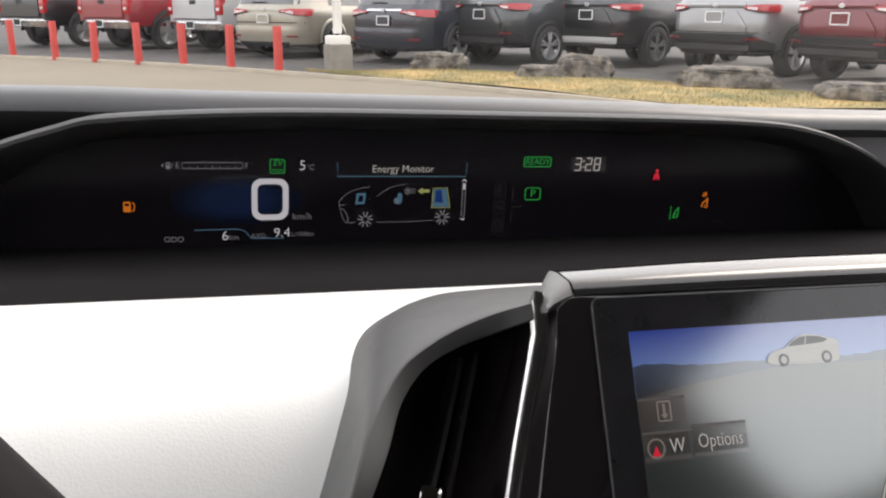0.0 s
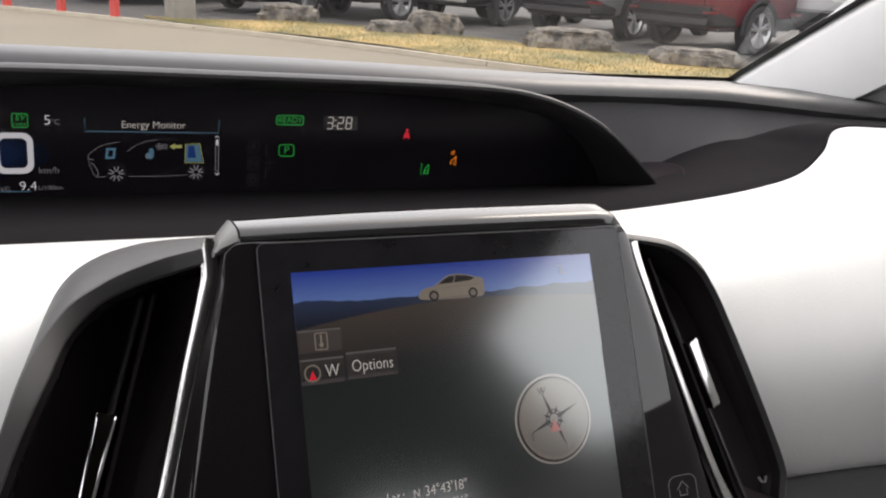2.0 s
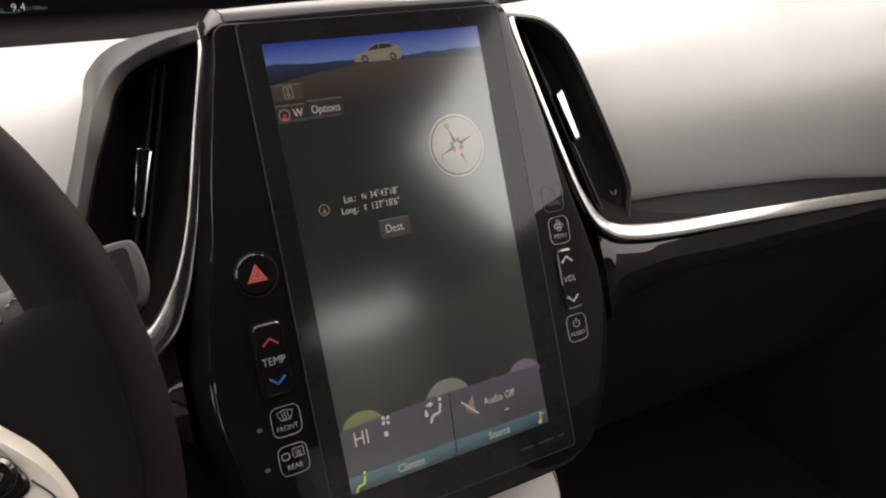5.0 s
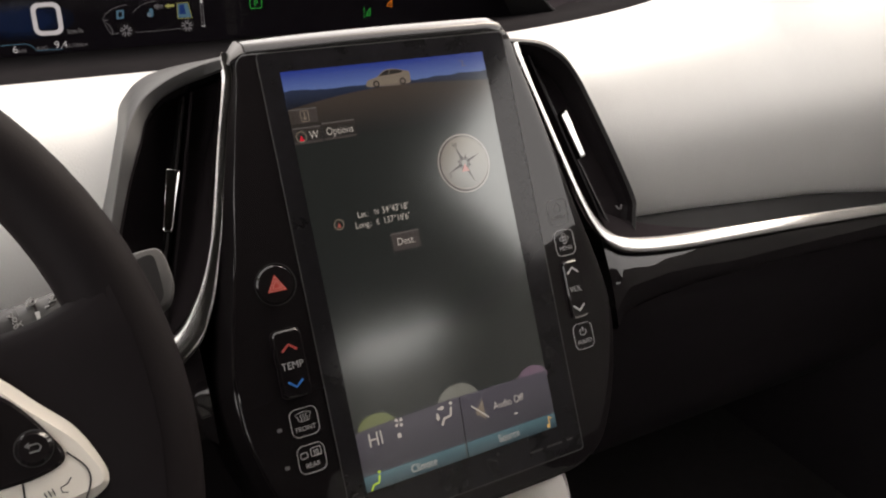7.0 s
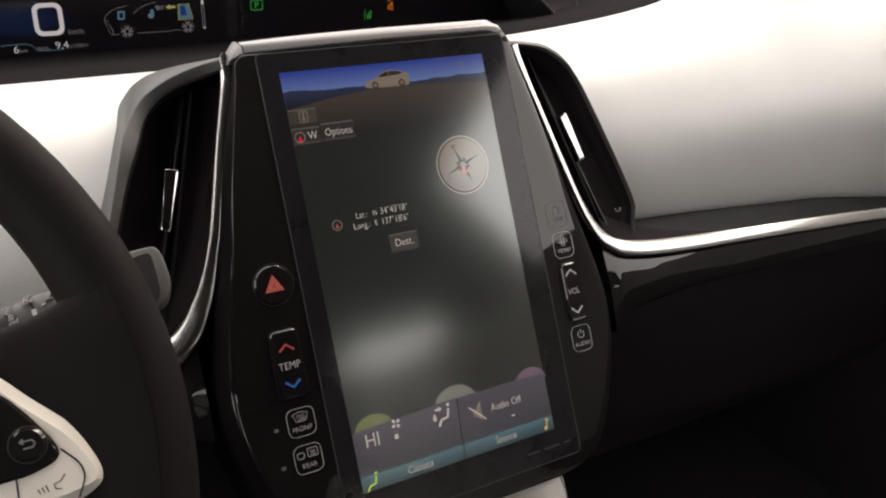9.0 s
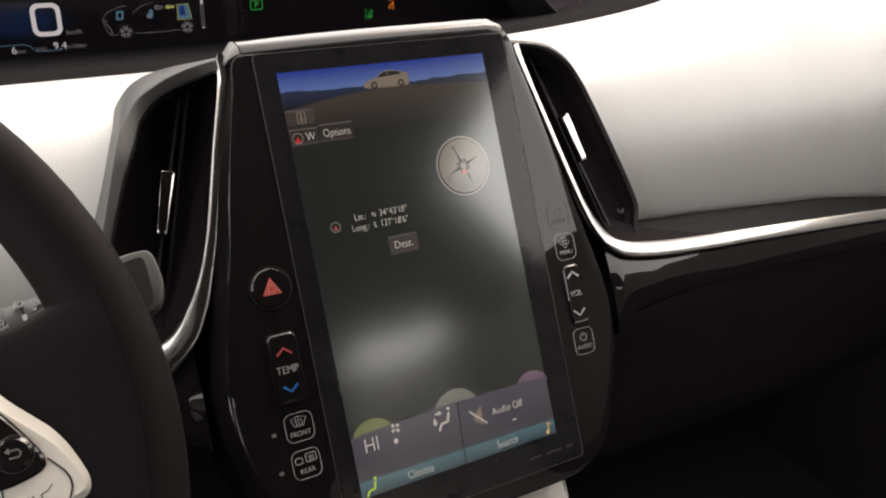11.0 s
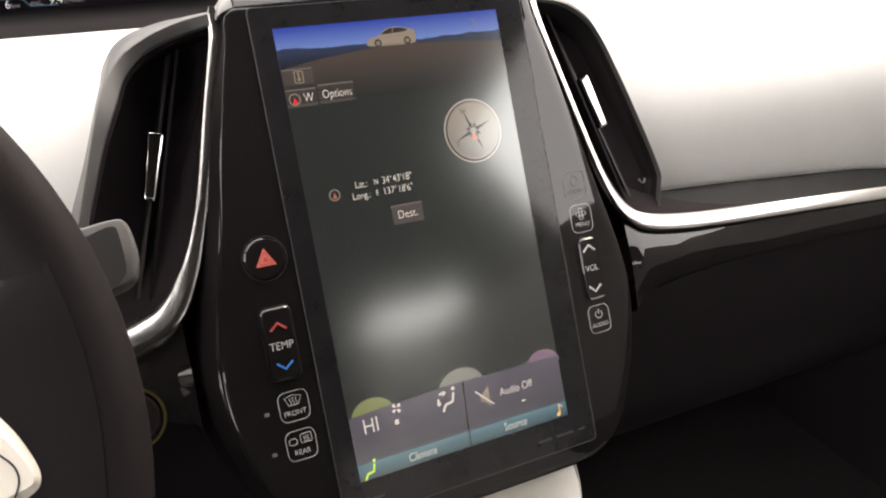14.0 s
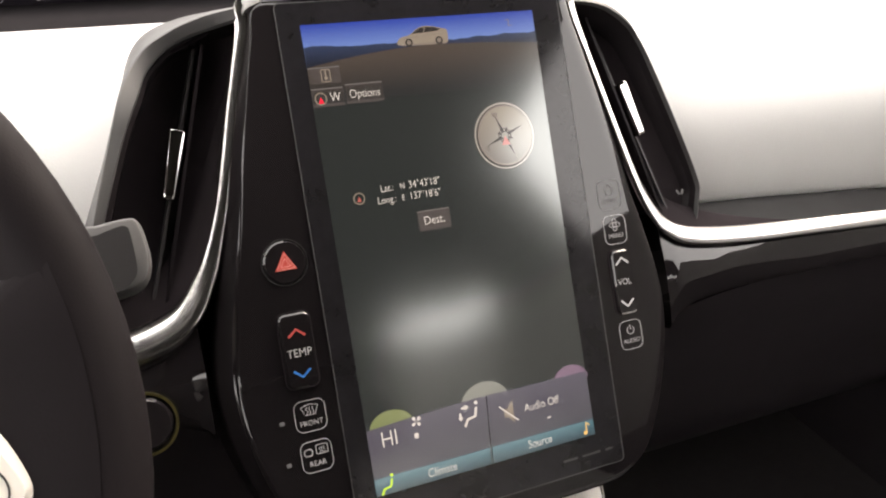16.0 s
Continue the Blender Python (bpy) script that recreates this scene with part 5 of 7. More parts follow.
bm = bmesh.new()
prism(bm, sw_out[::-1], -0.004, 0.0008, 0.0006)
bm.transform(SCR.inverted() @ CON)
panel = part("switch_panel", bm, M_VENT, console, "black switch surround")
for i, (u0, u1) in enumerate(((-0.0010, 0.0225), (0.0232, 0.0420), (0.0427, 0.0668))):
    right = 0.0535 if i == 2 else u1
    bm = bmesh.new()
    shape = spline([(u0, -0.0212), (0.5 * (u0 + u1), -0.0208), (u1, -0.0208)], 3) + [(u1 - (0.004 if i == 2 else 0), -0.0330), (right, -0.0445), (u0, -0.0450)]
    prism(bm, shape[::-1], -0.002, 0.0030, 0.0009)
    bm.transform(SCR.inverted() @ CON)
    part("switch", bm, M_SWITCH, panel, "black drive-mode switch")
    if i == 2:
        for text, hgt, ly, lm in (("EV", 0.0044, -0.0300, M_PRINT), ("AUTO", 0.0028, -0.0352, M_PRINT_GREEN)):
            lt = letters("legend", text, hgt, 0.0530, ly, 0.0031, lm, panel, lean=0.25)
            lt.data.transform(SCR.inverted() @ CON)
    elif i == 1:
        bm = stroke(bmesh.new(), [(0.0290, -0.0345), (0.0280, -0.0345), (0.0280, -0.0405), (0.0290, -0.0405)], 0.0007, 0.0026, 0.0032)
        stroke(bm, [(0.0370, -0.0345), (0.0380, -0.0345), (0.0380, -0.0405), (0.0370, -0.0405)], 0.0007, 0.0026, 0.0032)
        stroke(bm, [(0.0315, -0.0318), (0.0355, -0.0318)], 0.0016, 0.0026, 0.0032)
        bm.transform(SCR.inverted() @ CON)
        part("switch_icon", bm, M_PRINT, panel, smooth=False)
        lt = letters("legend", "EV", 0.0040, 0.0330, -0.0378, 0.0031, M_PRINT, panel, lean=0.25)
        lt.data.transform(SCR.inverted() @ CON)
# Round gate of the shift lever at the console's corner.
for nm, mat, r0, r1, z0, z1 in (("shift_ring", M_IVORY, 0.0285, 0.0225, -0.004, 0.0035), ("shift_well", M_VENT, 0.0228, 0.002, -0.004, 0.0012)):
    bm = ring_plate(bmesh.new(), disc(-0.0540, -0.0190, r0, 40), disc(-0.0540, -0.0190, r1, 40), z0, z1)
    bm.transform(SCR.inverted() @ CON)
    part(nm, bm, mat, console, "cream rim round the shift lever" if mat is M_IVORY else "black shift-lever well")

# ---- steering wheel, column and stalk ----
WHEEL = pose(-0.379, -0.159, 0.914, 90 - 37.5, 0, 0)     # wheel frame: x across, y up the wheel, z towards the driver
wheel = thing("steering_wheel", WHEEL, "black leather steering wheel with ivory spoke trim", "steering wheel")
R_RIM, R_TUBE = 0.1751, 0.0154
bm = bmesh.new()
rows = []
for i in range(96):
    a = 2 * math.pi * i / 96
    swell = 1.0 + 0.12 * math.exp(-((math.degrees(a) - 350 + (360 if a < 2 else 0) - 0) / 28) ** 2)
    row = []
    for j in range(18):
        b = 2 * math.pi * j / 18
        rr = R_RIM + R_TUBE * math.cos(b) * (swell if math.cos(b) < 0 else 1.0)
        row.append((rr * math.cos(a), rr * math.sin(a), R_TUBE * 0.98 * math.sin(b)))
    rows.append(row)
loft(bm, rows, closed_u=True, closed_v=True)
part("rim", bm, M_LEATHER, wheel, "black leather rim")
# Spokes widen from the hub trim into the rim.
for side in (-1, 1):
    bm = bmesh.new()
    rows = []
    for t in np.linspace(0, 1, 17):
        top = 0.0355 + 0.016 * t ** 5
        low = -0.040 - 0.060 * t ** 2.2
        h = 0.0062 + 0.0091 * t ** 4.4 * (3 - 2 * t ** 2.2)
        row = []
        for y, z in [(top - 0.001, -0.014), (top + 0.0012, -0.006), (top + 0.0005, h - 0.007), (top - 0.0025, h - 0.0022), (top - 0.007, h - 0.0003)] + [(top + (low - top) * q, h) for q in np.linspace(0.15, 0.9, 9)] + [(low + 0.004, h - 0.002), (low, h - 0.008), (low + 0.002, -0.014)]:
            row.append((side * (0.075 + (math.sqrt(R_RIM ** 2 - y * y) - 0.075) * t), y, z))
        rows.append(row)
    loft(bm, rows)
    part("spoke", bm, M_LEATHER, wheel, "black leather-wrapped spoke")
    trim_out = spline([(0.050, 0.047), (0.085, 0.043), (0.110, 0.0365), (0.1288, 0.0208), (0.1376, 0.0108), (0.1495, -0.0026), (0.1556, -0.0136), (0.1574, -0.0205), (0.155, -0.0256), (0.147, -0.0280), (0.132, -0.0290), (0.05, -0.032)], 5)
    trim = part("spoke_trim", prism(bmesh.new(), [(side * x, y) for x, y in (trim_out if side < 0 else trim_out[::-1])], 0.001, 0.0145, 0.004), M_IVORY, wheel, "ivory gloss trim plate")
    pad_out = spline([(0.052, 0.038), (0.085, 0.0345), (0.110, 0.0290), (0.1278, 0.0148), (0.1349, 0.0064), (0.1408, -0.0033), (0.1432, -0.0089), (0.1415, -0.0128), (0.1324, -0.0153), (0.122, -0.0156), (0.052, -0.018)], 5)
    pad = part("switch_pad", prism(bmesh.new(), [(side * x, y) for x, y in (pad_out if side < 0 else pad_out[::-1])], 0.010, 0.0162, 0.0012), M_PIANO, wheel, "gloss-black switch pad")
    bx, by = side * 0.1345, -0.0052
    part("round_key", prism(bmesh.new(), disc(bx, by, 0.0058, 28), 0.013, 0.0178, 0.0012), M_PIANO, pad, "round black back key")
    part("key_rim", stroke(bmesh.new(), disc(bx, by, 0.0061, 28), 0.0003, 0.0158, 0.0166, True), M_PRINT_FAINT, pad, smooth=False)
    part("key_mark", stroke(bmesh.new(), [(bx - 0.0014, by + 0.0012), (bx + 0.0014, by + 0.0012), (bx + 0.0022, by), (bx + 0.0014, by - 0.0012), (bx - 0.0016, by - 0.0012)], 0.0006, 0.0174, 0.0180), M_PRINT_DIM, pad, smooth=False)
    part("key_mark", prism(bmesh.new(), [(bx - 0.0012, by + 0.0024), (bx - 0.0012, by), (bx - 0.0028, by + 0.0012)], 0.0174, 0.0180), M_PRINT_DIM, pad, smooth=False)
    part("direction_key", ring_plate(bmesh.new(), disc(side * 0.108, 0.003, 0.0160, 32), disc(side * 0.108, 0.003, 0.0105, 32), 0.015, 0.0182), M_PIANO, pad, "direction ring key")
    part("trim_groove", stroke(bmesh.new(), spline([(side * 0.1438, -0.0092), (side * 0.1486, -0.0155), (side * 0.1493, -0.0207), (side * 0.1464, -0.0268)], 4), 0.0006, 0.0140, 0.0147), M_BLACK, trim, smooth=False)
    part("trim_groove", stroke(bmesh.new(), [(side * 0.1291, -0.0142), (side * 0.1283, -0.0280)], 0.0006, 0.0140, 0.0147), M_BLACK, trim, smooth=False)
    for k in range(3):
        part("talk_mark", stroke(bmesh.new(), [(side * (0.1352 + 0.0013 * k), -0.0222), (side * (0.1346 + 0.0013 * k), -0.0204 + 0.0003 * k)], 0.0004, 0.0142, 0.0147), M_BLACK, trim, smooth=False)
    part("talk_mark", stroke(bmesh.new(), [(side * 0.1436, -0.0178), (side * 0.1420, -0.0196), (side * 0.1398, -0.0202), (side * 0.1400, -0.0218), (side * 0.1418, -0.0224)], 0.0004, 0.0142, 0.0147), M_BLACK, trim, smooth=False)
# Hub and airbag cover.
bm = bmesh.new()
rows = []
for r, z in ((0.095, -0.03), (0.093, -0.005), (0.086, 0.012), (0.07, 0.02), (0.04, 0.024), (0.002, 0.025)):
    rows.append([(r * 0.95 * math.cos(2 * math.pi * i / 40), -0.024 + r * 0.68 * math.sin(2 * math.pi * i / 40), z) for i in range(40)])
v = loft(bm, rows, closed_u=True)
bm.faces.new(v[-1])
part("hub_cover", bm, M_DARK, wheel, "charcoal airbag cover")
bm = bmesh.new()
sweep(bm, [(0, -0.07, -0.004), (0, -0.12, -0.004), (0, -0.168, 0.0)], [(0.022 * math.cos(a), 0.008 * math.sin(a)) for a in [2 * math.pi * i / 14 for i in range(14)]], up=(0, 0, 1))
part("lower_spoke", bm, M_LEATHER, wheel)
# Puckered seam along the inside of the rim beside the spokes.
for side in (-1, 1):
    for i in range(26):
        a = radians(15 + 2.3 * i)
        rr = R_RIM - R_TUBE * 0.915
        c = Vector((side * rr * math.cos(a), rr * math.sin(a), 0.003))
        bm = bmesh.new()
        t = Matrix.Translation(c) @ Matrix.Rotation((a if side > 0 else math.pi - a), 4, "Z") @ Matrix.Rotation(radians(28), 4, "Y")
        box(bm, (0, 0, 0), (0.0012, 0.0034, 0.0058), 0.0005, 2, t)
        part("stitch", bm, M_LEATHER, wheel)

column = thing("steering_column", pose(-0.379, -0.159, 0.914, 90 - 37.5, 0, 0), "charcoal steering column shroud with wiper stalk", "steering column")
bm = bmesh.new()
rows = []
for z, r in ((-0.045, 0.058), (-0.07, 0.072), (-0.12, 0.078), (-0.2, 0.082), (-0.3, 0.085)):
    rows.append([(r * 1.1 * math.cos(2 * math.pi * i / 28), -0.02 + r * 0.85 * math.sin(2 * math.pi * i / 28), z) for i in range(28)])
v = loft(bm, rows, closed_u=True)
bm.faces.new(v[0])
part("shroud", bm, M_DARK, column)
# Wiper stalk: a round lever that ends in a flat grey paddle.
stalk = part("wiper_stalk", sweep(bmesh.new(), [(0.05, 0.034, -0.078), (0.10, 0.0405, -0.075), (0.145, 0.0475, -0.071), (0.184, 0.0545, -0.067)], [(0.0125 * math.cos(a), 0.0115 * math.sin(a)) for a in [2 * math.pi * i / 18 for i in range(18)]], up=(0, 0, 1)), M_GREY, column, "grey wiper stalk")
bm = bmesh.new()
end_line = spline([(0.1770, 0.0680), (0.1860, 0.0702), (0.1932, 0.0712), (0.1992, 0.0714), (0.2015, 0.0702), (0.2032, 0.0668), (0.2042, 0.0598), (0.2044, 0.0530), (0.2028, 0.0468), (0.2000, 0.0432), (0.1950, 0.0412), (0.1860, 0.0402), (0.1770, 0.0410)], 3, True)
v = loft(bm, [[(0.1900 + (x - 0.1900) * k, 0.0560 + (y - 0.0560) * k, z) for x, y in end_line] for k, z in ((0.84, -0.0562), (0.90, -0.0568), (0.97, -0.0600), (1.0, -0.0650), (0.98, -0.0720), (0.88, -0.0830))], closed_u=True)
bm.faces.new(v[0])
bm.faces.new(v[-1])
bmesh.ops.recalc_face_normals(bm, faces=bm.faces[:])
part("stalk_end", bm, M_GREY, stalk, "grey rounded stalk end")
bm = bmesh.new()
prism(bm, spline([(0.1790, 0.0625), (0.1861, 0.0650), (0.1935, 0.0670), (0.1966, 0.0668), (0.1975, 0.0638), (0.1979, 0.0529), (0.1974, 0.0482), (0.1958, 0.0458), (0.1915, 0.0428), (0.1790, 0.0425)], 3, True), -0.0600, -0.0561, 0.0003)
part("stalk_insert", bm, M_DARK, stalk, "dark insert on the stalk end")
ring_section = [(0.0130 * math.cos(a), 0.0120 * math.sin(a)) for a in [2 * math.pi * i / 24 for i in range(24)]]
bm = bmesh.new()
sweep(bm, [(0.112, 0.0423, -0.0741), (0.126, 0.0445, -0.0725), (0.1405, 0.0468, -0.0714)], ring_section, up=(0, 0, 1))
part("stalk_ring", bm, M_BLACK, stalk, "dark twist ring")
bm = bmesh.new()
sweep(bm, [(0.1484, 0.0480, -0.0707), (0.1492, 0.0482, -0.0706)], [(x * 0.975, y * 0.975) for x, y in ring_section], up=(0, 0, 1))
part("stalk_seam", bm, M_VENT, stalk, "dark seam")
ZS0, ZS1 = -0.0630, -0.0588


def stalk_line(pts, closed=False, width=0.0004):
    part("stalk_mark", stroke(bmesh.new(), pts, width, ZS0, ZS1, closed), M_PRINT, stalk, smooth=False)


def wiper_mark(cx, cy, k, drops):
    """A little windscreen with its wiper arm, and spray above it."""
    stalk_line([(cx - 0.0020 * k, cy + 0.0006 * k), (cx - 0.0006 * k, cy + 0.0016 * k), (cx + 0.0014 * k, cy + 0.0016 * k), (cx + 0.0024 * k, cy + 0.0004 * k), (cx + 0.0010 * k, cy - 0.0012 * k), (cx - 0.0006 * k, cy - 0.0012 * k)], True, 0.00035)
    stalk_line([(cx - 0.0024 * k, cy - 0.0020 * k), (cx + 0.0004 * k, cy + 0.0010 * k)], False, 0.0004)
    if drops:
        for d in (-0.0014, 0.0, 0.0014):
            stalk_line([(cx + d * k, cy + 0.0021 * k), (cx + 1.5 * d * k, cy + 0.0029 * k)], False, 0.0003)


stalk_line([(0.1350, 0.0535), (0.1368, 0.0530), (0.1366, 0.0550)], True)
stalk_line(disc(0.1372, 0.0516, 0.0008, 12), True)
wiper_mark(0.1378, 0.0480, 0.85, True)
wiper_mark(0.1447, 0.0580, 0.9, False)
wiper_mark(0.1534, 0.0574, 0.8, False)
part("stalk_mark", prism(bmesh.new(), [(0.1458, 0.0485), (0.1471, 0.0487), (0.1472, 0.0530), (0.1452, 0.0528)], ZS0, ZS1), M_PRINT, stalk, smooth=False)
part("stalk_mark", prism(bmesh.new(), [(0.1497, 0.0538), (0.1513, 0.0542), (0.1513, 0.0548), (0.1497, 0.0544)], ZS0, ZS1), M_PRINT, stalk, smooth=False)

# Start button on the lower dash beside the column.
power = thing("start_button", pose(-0.1845, -0.0242, 0.7970, 59, 0, 0), "round black start button with a faint brass ring", "button")
part("button_cap", prism(bmesh.new(), disc(0, 0, 0.0135, 36), -0.006, 0.003, 0.0015), M_PIANO, power)
M_BRASS = material("dull_brass", (0.16, 0.14, 0.05), 0.35, metal=0.8, tint=(0.12, 0.1, 0.04), tint_scale=60)
part("button_ring", ring_plate(bmesh.new(), disc(0, 0, 0.0164, 48), disc(0, 0, 0.0150, 48), -0.006, 0.0015), M_BRASS, power, "dull brass ring")

# ---- cabin shell ----
def sheet(name, pts, mat, thick, label, category, kind="structure", parent=None):
    """A flat or bent wall with thickness from a grid of 3D points."""
    bm = bmesh.new()
    loft(bm, pts)
    bmesh.ops.recalc_face_normals(bm, faces=bm.faces[:])
    bmesh.ops.solidify(bm, geom=bm.faces[:], thickness=thick)
    ob = part(name, bm, mat, parent)
    return tagged(ob, label, category, "", kind)


def ws_point(s, t):
    """Windscreen: s runs from -1 to 1 across, t from the foot to the roof."""
    half_w = 0.735 - 0.125 * t
    y = 0.735 - 0.90 * t - (0.075 * (1 - t) + 0.05 * t) * s * s
    z = 0.9725 + (0.024 * max(0.0, s) - 0.024 * min(1.0, max(0.0, -2.0 * s))) * (1 - t) + 0.53 * t - 0.075 * t * t
    return (half_w * s, y, z)


S = [math.sin(radians(90 * q)) for q in np.linspace(-1, 1, 25)]
bm = bmesh.new()
loft(bm, [[ws_point(s, t) for s in S] for t in np.linspace(0, 1, 9)])
ws = part("windscreen", bm, M_GLASS, facing=(0, -0.6, 1.1))
tagged(ws, "clear raked windscreen", "windscreen", "", "structure")
ws.visible_shadow = False
# Black ceramic band round the glass.
bm = bmesh.new()
inset = 0.004
for a, b in (((-1, 0.0), (1, 0.012)), ((0.968, 0.0), (1.0, 1.0)), ((-1.0, 0.0), (-0.968, 1.0)), ((-1, 0.95), (1, 1.0))):
    ss = [s for s in np.linspace(a[0], b[0], 25)]
    loft(bm, [[(ws_point(s, t)[0], ws_point(s, t)[1] - 0.002, ws_point(s, t)[2] - inset) for s in ss] for t in np.linspace(a[1], b[1], 9)])
bmesh.ops.solidify(bm, geom=bm.faces[:], thickness=0.002)
tagged(part("windscreen_band", bm, M_FRIT), "black ceramic band round the windscreen", "windscreen band", "", "structure")


for side, nm in ((1, "passenger"), (-1, "driver")):
    # A-pillar trim: a tapering bar along the edge of the glass.
    bm = bmesh.new()
    rows = []
    for t in np.linspace(-0.02, 1.02, 12):
        x, y, z = ws_point(0.985, t)
        rows.append([(side * (x - 0.014), y - 0.016, z - 0.014), (side * (x + 0.004), y + 0.008, z - 0.008), (side * (x + 0.06), y - 0.02, z - 0.01), (side * (x + 0.07), y - 0.15, z - 0.015), (side * (x - 0.012), y - 0.16, z - 0.030), (side * (x - 0.020), y - 0.085, z - 0.030)])
    v = loft(bm, rows, closed_u=True)
    bm.faces.new(v[0][::-1])
    bm.faces.new(v[-1])
    tagged(part("pillar_trim", bm, M_PILLAR), "light grey windscreen pillar trim", "pillar trim", "windscreen pillars", "structure")
    # Door below the side windows, and the roof rail above them.
    # Pale door bounces light; the passenger belt is cut to shape a reflection.
    sheet("door_inner", [[(side * 0.795, y, 0.84), (side * (0.765 - 0.42 * (b - 0.985) + 0.01), y, b - 0.05), (side * (0.765 - 0.42 * (b - 0.985)), y, b)] for y, b in (((0.75, 0.985), (0.3, 1.01), (-0.4, 1.12), (-0.86, 1.19), (-1.22, 1.240), (-1.42, 1.270), (-1.58, 1.304), (-1.72, 1.352), (-1.82, 1.40), (-2.1, 1.42)) if side > 0 else ((0.75, 0.985), (0.3, 0.95), (-0.4, 0.94), (-0.86, 0.96), (-1.3, 1.0), (-2.1, 1.05)))], M_DOOR, 0.03, "inner door panel, made pale to bounce light", "door")
    sheet("door_lower", [[(side * 0.80, y, 0.25), (side * 0.80, y, 0.55), (side * 0.795, y, 0.838)] for y in (0.75, 0.2, -0.6, -1.3, -2.1)], M_LOWER, 0.03, "black lower door panel", "door")
    sheet("roof_rail", [[(side * 0.562, y, 1.425), (side * 0.54, y, 1.44), (side * 0.50, y, 1.45)] for y in (-0.12, -0.5, -1.0)], M_HEADLINER, 0.03, "dark grey roof rail above the side windows", "roof rail")
    # Unseen rail, bent to shape the window spot mirrored in the display.
    sheet("roof_rail", [[(side * (0.562 + 0.42 * d), y, 1.425 - d), (side * 0.57, y, 1.45 - d), (side * 0.50, y, 1.455)] for y, d in ((-1.0, 0.0), (-1.15, 0.10), (-1.28, 0.124), (-1.40, 0.088), (-1.55, 0.042), (-1.70, 0.010), (-2.1, 0.0))], M_HEADLINER, 0.03, "unseen charcoal roof rail, bent to shape the mirrored window", "roof rail")
    # Both pillars are placed to bound that same mirrored spot.
    sheet("side_pillar", [[(side * 0.765, y0, 0.975), (side * 0.68, y0, 1.18), (side * 0.565, y0, 1.43)] for y0 in (-0.86, -1.24)], M_CARPET, 0.03, "dark centre pillar between the side windows", "pillar")
    sheet("side_pillar", [[(side * 0.765, y0, 0.975), (side * 0.68, y0, 1.18), (side * 0.565, y0, 1.43)] for y0 in (-1.90, -2.2)], M_CARPET, 0.03, "dark rear quarter pillar", "pillar")
    sheet("sail_panel", [[(side * (0.775 - 0.44 * (z - 0.98)), y, z) for z in (0.98, 0.5 * (0.98 + h), h)] for y, h in ((0.66, 1.0), (0.5, 1.10), (0.38, 1.18), (0.24, 1.26))], M_PILLAR, 0.02, "light panel at the front corner of the side window", "panel")
    bm = bmesh.new()
    loft(bm, [[(side * 0.775, y0, 0.98), (side * 0.69, y0, 1.18), (side * 0.575, y0, 1.43)] for y0 in (0.26, 0.1, -0.86, -1.93)])
    g = part("side_window", bm, M_GLASS, facing=(0, -0.6, 1.1))
    g.visible_shadow = False
    tagged(g, "clear side window glass", "window", "side windows", "structure")

# Ceiling is out of view; its dark tone keeps reflections in the display low.
sheet("ceiling", [[(x, y, z) for x, z in ((-0.52, 1.445), (-0.35, 1.46), (0, 1.468), (0.35, 1.46), (0.52, 1.445))] for y in (-0.09, -0.5, -1.0, -1.6, -2.1)], M_HEADLINER, 0.03, "unseen headliner, kept dark to dim reflections", "ceiling")
# Plain wall added to close the unseen rear.
sheet("wall_rear", [[(-0.82, -2.1, z), (0, -2.12, z), (0.82, -2.1, z)] for z in (0.25, 0.7, 1.02, 1.47)], M_DARK, 0.03, "added plain dark wall closing the rear of the cabin", "panel")
sheet("floor", [[(-0.85, y, 0.25), (0, y, 0.26), (0.85, y, 0.25)] for y in (0.8, 0.0, -1.0, -2.15)], M_CARPET, 0.03, "black carpeted cabin floor", "floor")
sheet("wall_front", [[(x, 0.42, 0.24), (x, 0.62, 0.5), (x, 0.74, 0.96)] for x in (-0.85, -0.3, 0.3, 0.85)], M_BLACK, 0.03, "black bulkhead behind the dashboard", "bulkhead")

# Passenger seat, itself unseen; its pale cloth brightens what the display mirrors.
M_CLOTH = material("light_seat_cloth", (0.48, 0.475, 0.46), 0.9, tint=(0.40, 0.395, 0.38), tint_scale=40, bump=0.4, bump_scale=900)
seat = thing("front_seat", pose(0.41, -0.95, 0.17), "added light grey cloth passenger seat with headrest, only for reflections", "car seat")
bm = bmesh.new()
box(bm, (0, 0.12, 0.2), (0.5, 0.52, 0.2), 0.06, 4, None)
part("cushion", bm, M_CLOTH, seat)
bm = bmesh.new()
box(bm, (0, 0, 0), (0.46, 0.13, 0.58), 0.055, 4, Matrix.Translation((0, -0.13, 0.50)) @ Matrix.Rotation(radians(18), 4, "X"))
part("backrest", bm, M_CLOTH, seat)
bm = bmesh.new()
box(bm, (0, 0, 0), (0.24, 0.1, 0.17), 0.045, 4, Matrix.Translation((0.03, -0.24, 0.90)) @ Matrix.Rotation(radians(10), 4, "X"))
part("headrest", bm, M_CLOTH, seat)

# ---- outside: lot, kerb, posts, stones ----
# The car stands a little askew on sloping ground; everything outside shares this frame.
OUT = Matrix.Translation((0, 0, -0.05)) @ Matrix.Rotation(-math.atan(0.0453), 4, "Y")


def outside(*a):
    return OUT @ pose(*a)


def settle(ob):
    ob.matrix_world = OUT
    return ob


